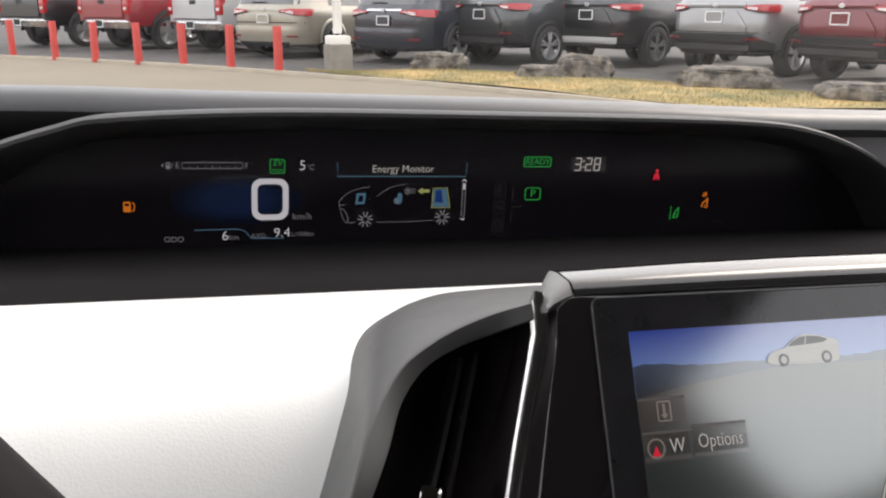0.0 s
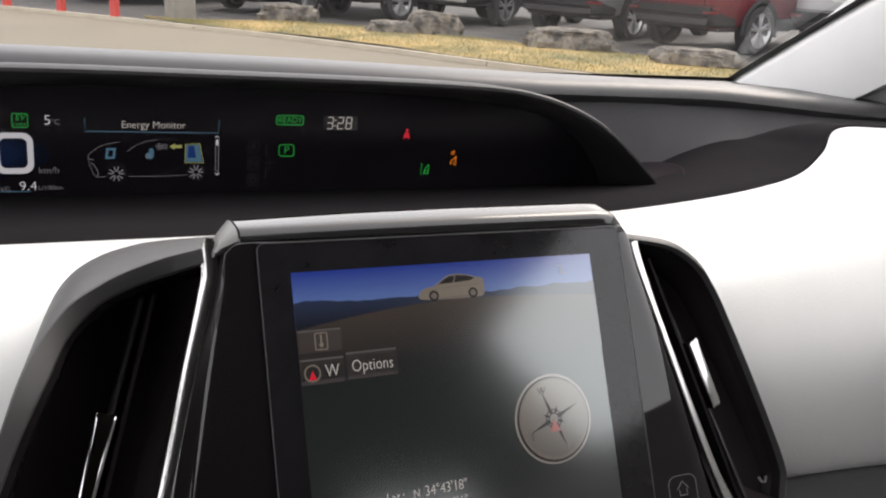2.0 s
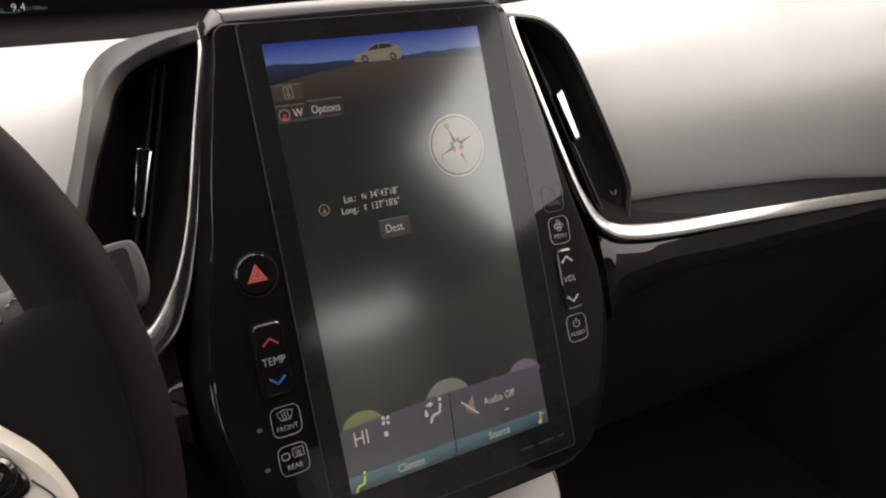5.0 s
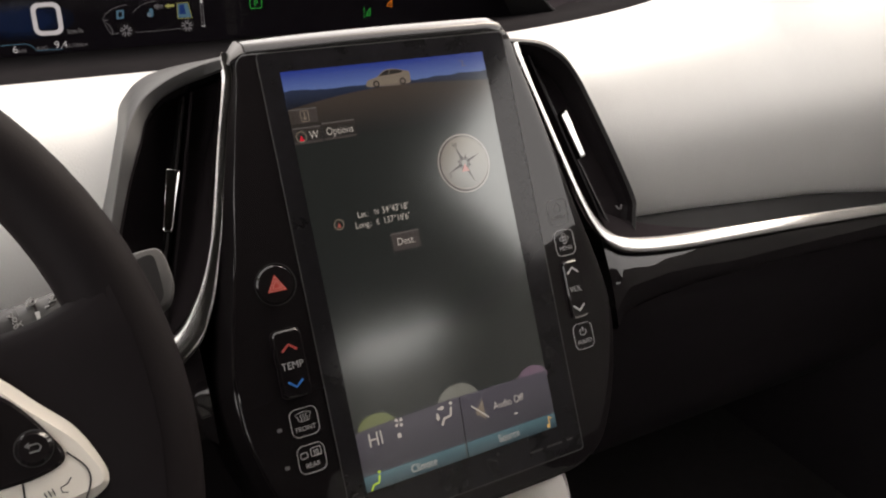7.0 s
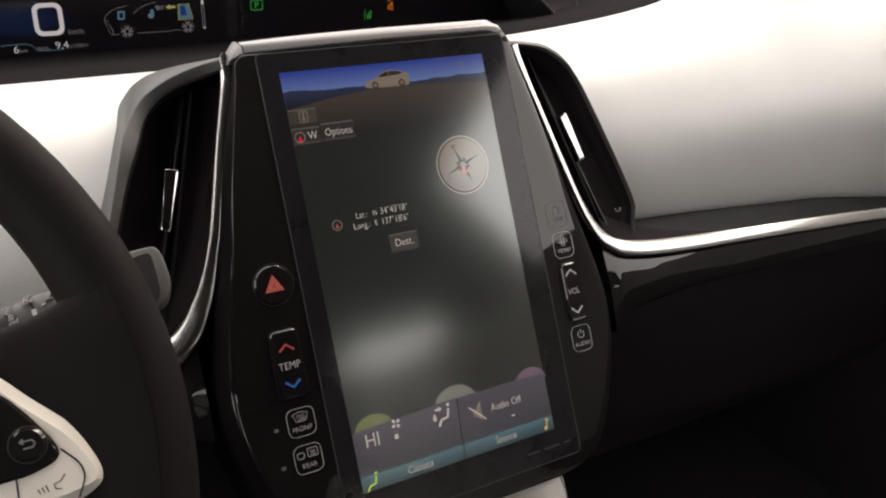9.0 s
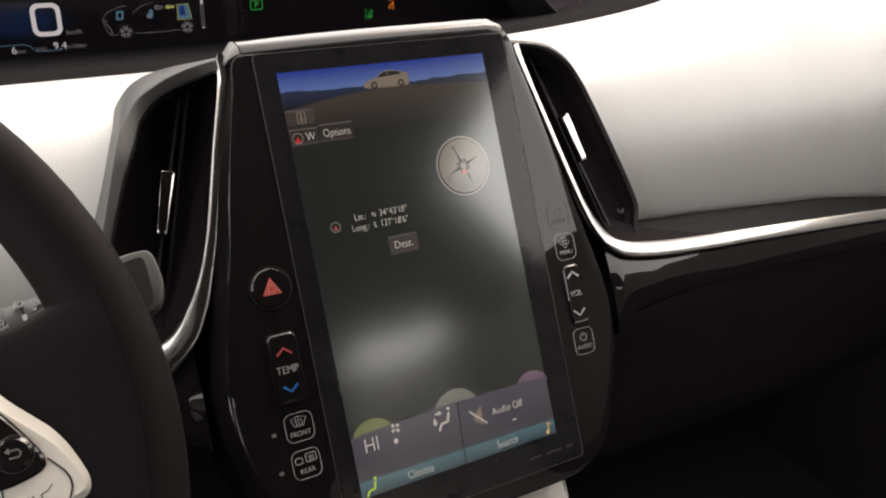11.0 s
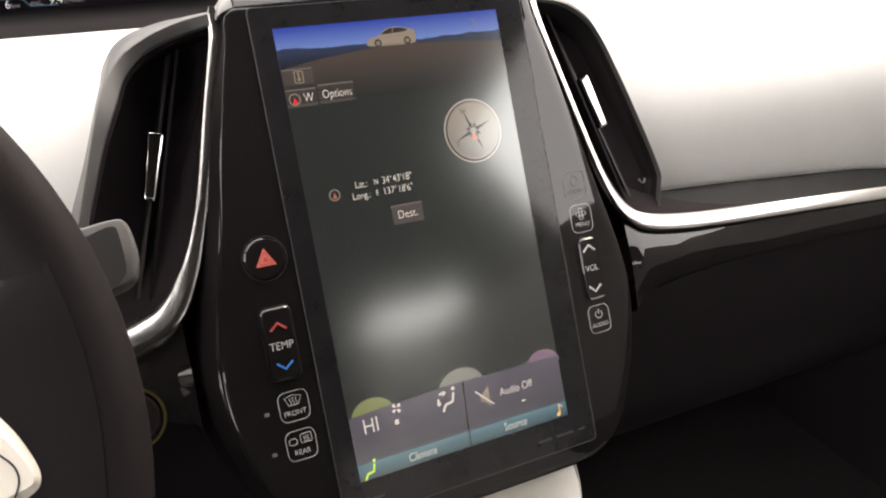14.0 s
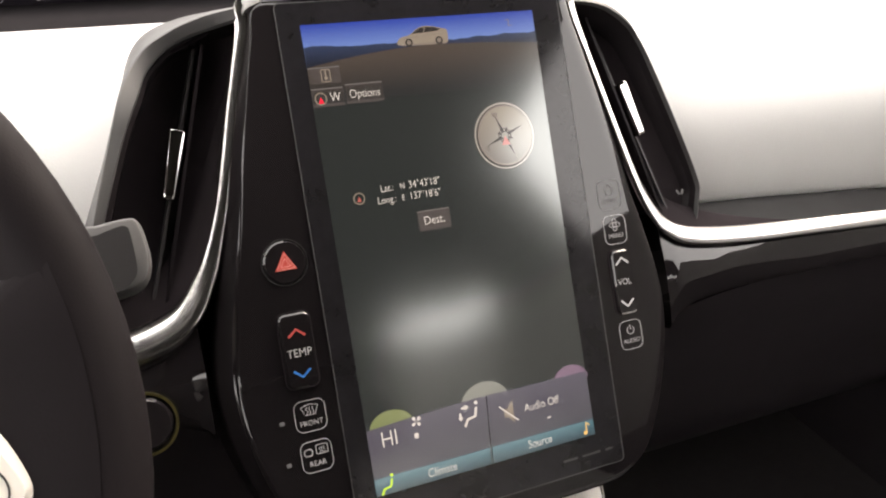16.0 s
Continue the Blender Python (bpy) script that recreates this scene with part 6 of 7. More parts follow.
M_ROAD = material("worn_asphalt", (0.205, 0.172, 0.122), 0.85, tint=(0.145, 0.122, 0.09), tint_scale=0.3, bump=0.4, bump_scale=60, tint_amount=0.6)
M_LOT = material("damp_asphalt", (0.042, 0.039, 0.037), 0.75, spec=0.25, tint=(0.075, 0.07, 0.066), tint_scale=0.6, bump=0.4, bump_scale=60, rough_var=0.2)
M_KERB = material("weathered_concrete", (0.46, 0.4, 0.31), 0.85, tint=(0.34, 0.3, 0.24), tint_scale=3, bump=0.5, bump_scale=80)
M_TURF = material("dry_turf", (0.44, 0.31, 0.12), 0.95, tint=(0.15, 0.135, 0.06), tint_scale=1.1, bump=0.3, bump_scale=45, tint_amount=0.3)
M_BLADE = material("dry_grass", (0.46, 0.35, 0.175), 0.9, tint=(0.20, 0.19, 0.075), tint_scale=1.1, tint_amount=0.3)
M_BLOCK = material("stained_concrete", (0.26, 0.24, 0.21), 0.9, tint=(0.16, 0.15, 0.13), tint_scale=5, bump=0.6, bump_scale=60)
M_POST = material("faded_red_paint", (0.5, 0.045, 0.035), 0.55, tint=(0.42, 0.05, 0.04), tint_scale=6, rough_var=0.15)
# The dark noise tint stands in for shade in the stone's crevices.
M_ROCK = material("grey_limestone", (0.19, 0.165, 0.135), 0.9, tint=(0.04, 0.036, 0.032), tint_scale=6, bump=1.0, bump_scale=14, tint_amount=0.22)
M_POLE = material("white_pole_paint", (0.72, 0.7, 0.66), 0.5, tint=(0.62, 0.6, 0.56), tint_scale=5)

bm = bmesh.new()
loft(bm, [[(x, y, 0.0) for x in (-600, -60, -20, 0, 20, 60, 600)] for y in (-600, -60, -20, 0, 20, 60, 600)])
tagged(settle(part("ground", bm, M_ROAD)), "worn grey-brown asphalt lane", "ground", "", "structure")

KERB = spline([(-42.54, 47.24), (-18.91, 31.65), (-8.52, 23.8), (-3.98, 20.12), (-1.05, 17.28), (1.28, 14.4), (2.39, 12.82), (3.32, 11.48), (4.06, 10.17), (4.68, 8.92), (5.43, 7.59), (6.37, 6.07), (7.44, 4.41), (8.82, 2.45), (10.78, -0.0), (15.68, -5.88)], 6)
LOT = 0.012
bm = bmesh.new()
lot = [(x + 0.12, y + 0.12, LOT) for x, y in KERB]
far = [(x + 90, y + 90, LOT) for x, y in KERB]
loft(bm, [lot, far])
tagged(settle(part("pavement", bm, M_LOT)), "dark damp asphalt of the car lot", "parking lot", "", "structure")

kerb = thing("kerb", OUT, "low weathered concrete kerb along the lane", "kerb", "", "structure")
k0 = 0
dist = [0.0]
for a, b in zip(KERB, KERB[1:]):
    dist.append(dist[-1] + math.dist(a, b))
while k0 < len(KERB) - 1:
    k1 = k0 + 1
    while k1 < len(KERB) - 1 and dist[k1] - dist[k0] < 1.6:
        k1 += 1
    p, q = Vector((*KERB[k0], 0)), Vector((*KERB[k1], 0))
    d = (q - p).normalized()
    sweep_path = [tuple(p + d * 0.006), tuple((p + q) / 2), tuple(q - d * 0.006)]
    bm = sweep(bmesh.new(), [(x, y, -0.05) for x, y, z in sweep_path], [(-0.07, 0), (-0.066, 0.095), (-0.055, 0.105), (0.07, 0.11), (0.075, 0.0)], up=(0, 0, 1))
    part("kerb_stone", bm, M_KERB, kerb)
    k0 = k1

# Dry grass strip behind the kerb on the right-hand stretch.
TURF_IN = [p for p in KERB if p[0] > 1.4]
bm = bmesh.new()
rows = []
for i, (x, y) in enumerate(TURF_IN):
    wdt = min(1.0, i / 8) * (1.75 + 0.5 * min(1, i / 20))
    row = []
    for t in (0, 0.2, 0.5, 0.8, 1):
        px, py = x + 0.1 + wdt * 0.78 * t, y + 0.1 + wdt * 0.7 * t
        row.append((px, py, 0.062 + 0.03 * math.sin(math.pi * t) * min(1, i / 6) + 0.02 * noise.noise(Vector((px, py, 0)))))
    rows.append(row)
loft(bm, rows)
tagged(settle(part("lawn", bm, M_TURF)), "strip of dry yellowed turf", "lawn", "", "structure")
verts, faces = [], []
rg = random.Random(11)
cells = [(a, b, c, d) for r0, r1 in zip(rows, rows[1:]) for a, b, c, d in zip(r0, r0[1:], r1[1:], r1)]
for _ in range(20000):
    a, b, c, d = rg.choice(cells[:4 * 48])
    s, t = rg.random(), rg.random()
    p = [(a[k] * (1 - s) + b[k] * s) * (1 - t) + (d[k] * (1 - s) + c[k] * s) * t for k in range(3)]
    h, w, an = rg.uniform(0.015, 0.045), rg.uniform(0.004, 0.010), rg.uniform(0, 6.28)
    n0 = len(verts)
    verts += [(p[0] - w * math.cos(an), p[1] - w * math.sin(an), p[2] - 0.01), (p[0] + w * math.cos(an), p[1] + w * math.sin(an), p[2] - 0.01), (p[0] + rg.uniform(-0.02, 0.02), p[1] + rg.uniform(-0.02, 0.02), p[2] + h)]
    faces.append((n0, n0 + 1, n0 + 2))
me = bpy.data.meshes.new("grass")
me.from_pydata(verts, [], faces)
me.materials.append(M_BLADE)
tagged(settle(new("grass", me)), "short dry yellow grass blades", "grass", "", "stuff")

# Red posts along the kerb.
bm = bmesh.new()
box(bm, (0, 0, 0.315), (0.108, 0.108, 0.90), 0.012, 2, None)
post0 = part("post", bm, M_POST)
tagged(post0, "square red-painted steel post beside the kerb", "post", "red posts")
spots = [(-6.5, 23.5), (-5.6, 22.6), (-4.7, 21.5), (-3.75, 20.2), (-2.76, 18.95), (-1.93, 18.1), (-1.09, 17.25), (-0.28, 16.45), (0.51, 15.45), (1.24, 14.5)]
post0.matrix_world = outside(*spots[0], 0.0, 0, 0, 35)
for i, (x, y) in enumerate(spots[1:]):
    copy_thing(post0, outside(x, y, 0.0, 0.5 * math.sin(i * 2.1), 0.6 * math.cos(i * 1.7), 35))

# Lamp pole on a square concrete block.
pole = thing("lamp_pole", outside(2.17, 14.1, 0.055, 0, 0, 12), "white steel pole on a square concrete block", "lamp pole")
bm = bmesh.new()
box(bm, (0, 0, 0.215), (0.37, 0.37, 0.44), 0.03, 3, None)
part("block", bm, M_BLOCK, pole, "weathered concrete block")
bm = bmesh.new()
box(bm, (0, 0, 0.495), (0.33, 0.33, 0.14), 0.03, 2, None)
part("base_cover", bm, M_POLE, pole, "cream painted base cover")
bm = bmesh.new()
box(bm, (0, 0, 3.2), (0.115, 0.115, 5.2), 0.012, 2, None)
part("shaft", bm, M_POLE, pole)


def rock(x, y, sx, sy, sz, turn, seed, low=0.35):
    bm = bmesh.new()
    bmesh.ops.create_icosphere(bm, subdivisions=4, radius=1.0)
    for vv in bm.verts:
        p = vv.co.copy()
        p = Vector((math.copysign(abs(p.x) ** 0.5, p.x), math.copysign(abs(p.y) ** 0.5, p.y), math.copysign(abs(p.z) ** 0.45, p.z)))
        n1 = noise.fractal(p * 1.3 + Vector((seed, 0, 0)), 1.0, 2.0, 4)
        n2 = noise.fractal(p * 4.5 + Vector((0, seed, 0)), 1.0, 2.0, 3)
        step = 0.02 * math.sin(9 * p.z + 5 * n1)
        p *= 1 + 0.17 * n1 + 0.11 * n2 + step
        taper = 1 - 0.16 * max(0.0, p.z)
        vv.co = (p.x * taper * sx / 2, p.y * taper * sy / 2, p.z * sz / 2 + sz * low)
    ob = part("boulder", bm, M_ROCK)
    ob.matrix_world = outside(x, y, 0.06, 0, 0, turn)
    tagged(ob, "flat grey limestone boulder lying on dry grass", "boulder", "boulders along the lawn")


rock(3.85, 13.95, 0.95, 0.55, 0.33, -20, 1.0)
rock(4.95, 12.05, 0.80, 0.55, 0.22, -18, 5.0)
rock(5.52, 11.9, 0.85, 0.55, 0.40, -22, 9.0)
rock(6.70, 9.93, 1.24, 0.7, 0.33, -22, 13.0)
rock(7.40, 8.16, 1.10, 0.7, 0.245, -28, 21.0)

# ---- parked vehicles ----
M_TYRE = material("tyre_rubber", (0.02, 0.02, 0.02), 0.85, tint=(0.035, 0.033, 0.03), tint_scale=14, bump=0.4, bump_scale=120)
M_RIM = material("alloy_rim", (0.6, 0.6, 0.6), 0.28, metal=0.9, tint=(0.5, 0.5, 0.5), tint_scale=20)
M_RIM_DARK = material("dark_alloy_rim", (0.08, 0.08, 0.085), 0.3, metal=0.6, tint=(0.3, 0.3, 0.3), tint_scale=6)
M_SKID = material("silver_skid_paint", (0.52, 0.51, 0.5), 0.45, tint=(0.46, 0.45, 0.44), tint_scale=8)
M_CLAD = material("black_body_cladding", (0.017, 0.018, 0.019), 0.65, spec=0.3, tint=(0.028, 0.029, 0.029), tint_scale=6)
M_TAIL = material("red_tail_lamp", (0.32, 0.011, 0.018), 0.12, coat=0.6, tint=(0.38, 0.01, 0.012), tint_scale=14)
M_REFLECT = material("dull_red_reflector", (0.22, 0.012, 0.016), 0.3, tint=(0.16, 0.01, 0.012), tint_scale=14)
M_TAILW = material("clear_lamp", (0.58, 0.46, 0.46), 0.12, coat=0.5, tint=(0.6, 0.58, 0.58), tint_scale=14)
M_CARGLASS = material("tinted_car_glass", (0.055, 0.057, 0.058), 0.08, spec=0.5, ior=1.9, tint=(0.08, 0.082, 0.083), tint_scale=3)
M_PLATE = material("white_plate", (0.72, 0.72, 0.7), 0.45, tint=(0.6, 0.6, 0.6), tint_scale=20)
M_CARCHROME = material("car_chrome", (0.75, 0.75, 0.76), 0.12, metal=1.0, tint=(0.65, 0.65, 0.66), tint_scale=20)


def paint(name, c, metal=0.3):
    return material(name, c, 0.30, metal=metal, coat=0.9, tint=tuple(0.85 * q for q in c), tint_scale=2.5, rough_var=0.05)


P_BLACK = paint("black_car_paint", (0.012, 0.013, 0.015))
P_RED = paint("red_truck_paint", (0.25, 0.014, 0.02), 0.1)
P_WHITE = paint("white_car_paint", (0.44, 0.44, 0.44), 0.0)
P_BEIGE = paint("champagne_car_paint", (0.36, 0.33, 0.27), 0.4)
P_STEEL = paint("dark_steel_car_paint", (0.035, 0.04, 0.05), 0.4)
P_GREY = paint("graphite_car_paint", (0.045, 0.049, 0.053), 0.4)
P_SILVER = paint("silver_car_paint", (0.30, 0.30, 0.305), 0.5)
P_WINE = paint("dark_red_car_paint", (0.15, 0.010, 0.018), 0.3)


def road_wheel(parent, x, y, r, w, rim_mat):
    """A tyre with a spoked rim; the outside faces away from the car's middle."""
    s = 1 if x > 0 else -1
    bm = bmesh.new()
    lathe(bm, [(-w / 2, r * 0.73), (-w / 2, r * 0.9), (-w * 0.4, r * 0.985), (-w * 0.2, r), (w * 0.2, r), (w * 0.4, r * 0.985), (w / 2, r * 0.9), (w / 2, r * 0.73), (w * 0.2, r * 0.63), (-w * 0.2, r * 0.63)], 28)
    bm.faces.ensure_lookup_table()
    tyre_me = part("tyre", bm, M_TYRE, parent)
    tyre_me.location = (x, y, r)
    bm = bmesh.new()
    lathe(bm, [(s * w * 0.30, r * 0.715), (s * w * 0.46, r * 0.73), (s * w * 0.47, r * 0.69), (s * w * 0.30, r * 0.65), (s * w * 0.1, r * 0.4), (s * w * 0.1, 0.001)], 28)
    for i in range(10):
        a = 2 * math.pi * (i // 2) / 5 + (0.16 if i % 2 else -0.16)
        m = Matrix.Rotation(a, 4, "X")
        box(bm, (s * w * 0.36, 0, r * 0.36), (0.03, r * 0.1, r * 0.64), 0.006, 1, m)
    bmesh.ops.create_cone(bm, cap_ends=True, segments=16, radius1=r * 0.14, radius2=r * 0.11, depth=0.05, matrix=Matrix.Translation((s * w * 0.36, 0, 0)) @ Matrix.Rotation(radians(90), 4, "Y"))
    part("rim", bm, rim_mat, tyre_me)


def body_mesh(rings):
    """A closed shell from half rings of (half width, y, z), bottom to roof."""
    bm = bmesh.new()
    full = []
    for r in rings:
        full.append([(-x, y, z) for x, y, z in r] + [(x, y, z) for x, y, z in r[::-1]])
    v = loft(bm, full)
    n = len(rings[0])
    for end in (v[0], v[-1]):
        for i in range(n - 1):
            q = [end[i], end[i + 1], end[2 * n - 2 - i], end[2 * n - 1 - i]]
            if len(set(q)) == 4:
                try:
                    bm.faces.new(q)
                except ValueError:
                    pass
    bmesh.ops.remove_doubles(bm, verts=bm.verts[:], dist=1e-5)
    return bm


def plate(parent, y, z, face):
    """An empty plate holder: a pale frame whose field shows the plain panel."""
    bm = bmesh.new()
    ring_plate(bm, rrect(0, 0, 0.325, 0.180, 0.02, 3), rrect(0, 0, 0.285, 0.140, 0.012, 3), 0, 0.014)
    bm.transform(Matrix.Translation((0, y, z)) @ Matrix.Rotation(radians(90), 4, "X"))
    p = part("plate_frame", bm, M_PLATE, parent, "pale frame of an empty plate holder")
    bm = bmesh.new()
    prism(bm, rrect(0, 0, 0.29, 0.145, 0.012, 3), 0, 0.006, 0.002)
    bm.transform(Matrix.Translation((0, y, z)) @ Matrix.Rotation(radians(90), 4, "X"))
    part("plate_field", bm, face, p)


def suv(name, mat, label, m, rim_mat=M_RIM, skid=False, dark_plate=False, cladding=True, van=False, bar=False):
    """A parked sport utility or minivan, origin under its rear bumper, nose along +y."""
    car = thing(name, m, label, "minivan" if van else "car", "parked vehicles")
    W = 0.985 if van else 0.925
    L = 5.05 if van else 4.58
    low = 0.30 if van else 0.42
    H = 1.68 if van else 1.61
    belt = 1.04 if van else 1.16
    # Rear face in side view, and the rounding of its corners in plan.
    prof = [(low - 0.06, 0.16), (low, 0.07), (0.60, 0.02), (0.80, 0.0), (0.95, 0.015), (belt - 0.04, 0.03), (belt, 0.06), (belt + 0.3 * (H - belt), 0.18), (belt + 0.6 * (H - belt), 0.31), (belt + 0.88 * (H - belt), 0.42), (H - 0.02, 0.40), (H, 0.42)]
    if van:
        prof = [(z, y * 0.72) for z, y in prof]
    wide = [(low - 0.06, 0.80), (low, 0.93), (0.62, 0.985), (0.86, 1.0), (belt - 0.08, 0.985), (belt, 0.95), (belt + 0.45 * (H - belt), 0.865), (belt + 0.86 * (H - belt), 0.775), (H - 0.02, 0.66), (H, 0.4)]

    def half_at(z):
        return W * float(np.interp(z, [a for a, b in wide], [b for a, b in wide]))

    def corner(u):
        return 0.34 * max(0.0, (abs(u) - 0.72) / 0.28) ** 2.6 + 0.02 * u * u

    def rear(u, z):
        """A point of the rear face; u runs from -1 to 1 across."""
        return (u * half_at(z), float(np.interp(z, [a for a, b in prof], [b for a, b in prof])) + corner(u), z)

    zs = [low - 0.06, low, 0.5, 0.62, 0.74, 0.86, 0.95, belt - 0.04, belt, belt + 0.2 * (H - belt), belt + 0.45 * (H - belt), belt + 0.7 * (H - belt), belt + 0.88 * (H - belt), H - 0.02, H]
    us = [math.sin(radians(90 * q)) for q in np.linspace(-1, 1, 21)]
    bm = bmesh.new()
    loft(bm, [[rear(u, z) for u in us] for z in zs])

    def side_ring(y, roof, squeeze=1.0):
        out = []
        for z in zs:
            zz = z if z <= belt else belt + (z - belt) * roof
            hw = half_at(z) if roof > 0.5 else half_at(min(z, belt)) * (1 - 0.35 * max(0, z - belt) / (H - belt))
            out.append((hw * squeeze, y, zz))
        return out

    for s in (-1, 1):
        rows = [[(s * abs(p[0]), p[1], p[2]) for p in [rear(1.0, z) for z in zs]]]
        for y, roof, sq in ((0.95, 1.0, 1.0), (L * 0.38, 1.01, 1.0), (L * 0.52, 0.99, 1.0), (L * 0.60, 0.93, 1.0), (L * 0.76, 0.08, 0.99), (L * 0.92, -0.06, 0.96), (L, -0.25, 0.84)):
            rows.append([(s * x, y, z) for x, y, z in side_ring(y, roof, sq)])
        loft(bm, rows)
    top = [(half_at(H), rear(1.0, H)[1], H), (half_at(H), 0.95, H), (half_at(H), L * 0.38, belt + (H - belt) * 1.01), (half_at(H), L * 0.52, belt + (H - belt) * 0.99), (half_at(H), L * 0.60, belt + (H - belt) * 0.93)]
    loft(bm, [[(x * k, y, z + 0.012 * (1 - k * k)) for k in (-1, -0.5, 0, 0.5, 1)] for x, y, z in top])
    hood_line = [(0.92 * W, L * 0.60, belt + 0.01), (0.92 * W, L * 0.76, belt + 0.02), (0.88 * W, L * 0.92, belt - 0.02), (0.7 * W, L, belt - 0.16), (0.7 * W, L + 0.01, low)]
    loft(bm, [[(x * k, y, z + 0.02 * (1 - k * k)) for k in (-1, -0.5, 0, 0.5, 1)] for x, y, z in hood_line])
    loft(bm, [[(x * k, y, z) for k in (-1, 0, 1)] for x, y, z in ((half_at(H), L * 0.60, belt + (H - belt) * 0.93), (0.9 * W, L * 0.76, belt + 0.03))])
    bmesh.ops.remove_doubles(bm, verts=bm.verts[:], dist=2e-4)
    part("body", bm, mat, car)

    def patch(pname, u0, u1, lo, hi, pmat, parent, label="", out=0.012, n=9, nz=4, bulge=0.0):
        """A shell laid on the rear face between two height curves."""
        pb = bmesh.new()
        rows = []
        for q in np.linspace(0, 1, n):
            u = u0 + (u1 - u0) * q
            z0, z1 = lo(u), hi(u)
            row = []
            for t in np.linspace(0, 1, nz):
                x, y, z = rear(u, z0 + (z1 - z0) * t)
                row.append((x * (1 + out / W), y - out - bulge * math.sin(math.pi * (0.15 + 0.7 * t)), z))
            rows.append(row)
        loft(pb, rows)
        bmesh.ops.recalc_face_normals(pb, faces=pb.faces[:])
        bmesh.ops.solidify(pb, geom=pb.faces[:], thickness=0.022)
        return part(pname, pb, pmat, parent, label)

    patch("rear_window", -0.90, 0.90, lambda u: belt + 0.05, lambda u: belt + 0.84 * (H - belt) - 0.03 * u * u, M_CARGLASS, car, "dark tinted rear window", 0.006, 15, 6)
    patch("roof_spoiler", -0.98, 0.98, lambda u: H - 0.10, lambda u: H - 0.02, mat, car, "", 0.05, 11, 3)
    if cladding:
        patch("rear_bumper", -1.0, 1.0, lambda u: 0.40, lambda u: 0.665 - 0.15 * max(0.0, (abs(u) - 0.74) / 0.26) ** 1.2, M_CLAD, car, "black plastic bumper", 0.035, 21, 6, 0.03)
        patch("bumper_step", -0.76, 0.76, lambda u: 0.630, lambda u: 0.675, M_CLAD, car, "", 0.075, 21, 3, 0.01)
        patch("bumper_groove", -0.70, 0.70, lambda u: 0.545, lambda u: 0.565, M_VENT, car, "dark groove across the bumper", 0.072, 15, 2)
        for s in (-1, 1):
            patch("bumper_corner", s * 0.74, s * 0.985, lambda u: 0.48, lambda u: 0.645 - 0.12 * max(0.0, (abs(u) - 0.80) / 0.2), M_CLAD, car, "", 0.055, 7, 3, 0.02)
        patch("diffuser", -0.74, 0.74, lambda u: 0.37, lambda u: 0.50, M_BLACK, car, "dark lower diffuser", 0.05, 11, 3, 0.02)
    else:
        patch("rear_bumper", -1.0, 1.0, lambda u: 0.30, lambda u: 0.66, mat, car, "", 0.03, 21, 6, 0.035)
        patch("diffuser", -0.7, 0.7, lambda u: 0.25, lambda u: 0.34, M_CLAD, car, "black lower valance", 0.05, 11, 3, 0.0)
    if skid:
        patch("skid_plate", -0.76, 0.76, lambda u: 0.41 + 0.04 * abs(u) ** 3, lambda u: 0.545 - 0.02 * abs(u) ** 3, M_SKID, car, "silver skid plate", 0.085, 15, 4, 0.02)
    zt = belt - 0.10
    if bar:
        patch("chrome_bar", -0.46, 0.46, lambda u: zt + 0.04, lambda u: zt + 0.075, M_CARCHROME, car, "chrome bar between the lamps", 0.02, 7, 2)
    else:
        patch("garnish", -0.58, 0.58, lambda u: zt + 0.02, lambda u: zt + 0.085, mat, car, "", 0.022, 7, 3, 0.01)
    if cladding:
        patch("tailgate_panel", -0.62, 0.62, lambda u: 0.70, lambda u: max(0.705, zt - 0.015 - 1.15 * max(0.0, abs(u) - 0.40)), mat, car, "", 0.020, 25, 4, 0.004)
        # Black strip stands for the spoiler's shadow on the glass.
        patch("spoiler_shade", -0.84, 0.84, lambda u: H - 0.185 + 0.02 * u * u, lambda u: H - 0.115, M_VENT, car, "black band painted for the spoiler's shadow", 0.022, 13, 3, 0.01)
    else:
        patch("plate_recess", -0.36, 0.36, lambda u: 0.735, lambda u: zt - 0.035, mat, car, "", -0.004, 5, 3)
    patch("tailgate_crease", -0.95, 0.95, lambda u: 0.685 if cladding else 0.715, lambda u: 0.700 if cladding else 0.735, M_CLAD, car, "dark seam", 0.004, 15, 2)
    for s in (-1, 1):
        lamp_in = 0.44 if van else 0.56
        lo = (lambda u: zt - 0.005 - 0.075 * max(0, (abs(u) - 0.55) / 0.45) ** 0.8) if van else (lambda u: zt + 0.0 - 0.055 * max(0, (abs(u) - 0.58) / 0.42) ** 0.7)
        hi = (lambda u: zt + 0.04 + 0.025 * min(1.0, (abs(u) - lamp_in) / 0.3))
        lamp = patch("tail_lamp", s * lamp_in, s * 0.999, lo, hi, M_TAIL, car, "red wrap-round tail lamp", 0.03, 13, 4, 0.012)
        patch("reversing_lamp", s * (lamp_in + 0.05), s * 0.79, lambda u: lo(u) + 0.008, lambda u: lo(u) + 0.008 + 0.48 * (hi(u) - lo(u)), M_TAILW, lamp, "pale clear reversing lamp", 0.036, 6, 2, 0.012)
        patch("lamp_edge", s * lamp_in, s * 0.97, lambda u: lo(u) - 0.016, lambda u: lo(u) + 0.004, M_CLAD, lamp, "dark lower edge", 0.030, 9, 2)
        # The lamp goes on round the corner of the body.
        bm = bmesh.new()
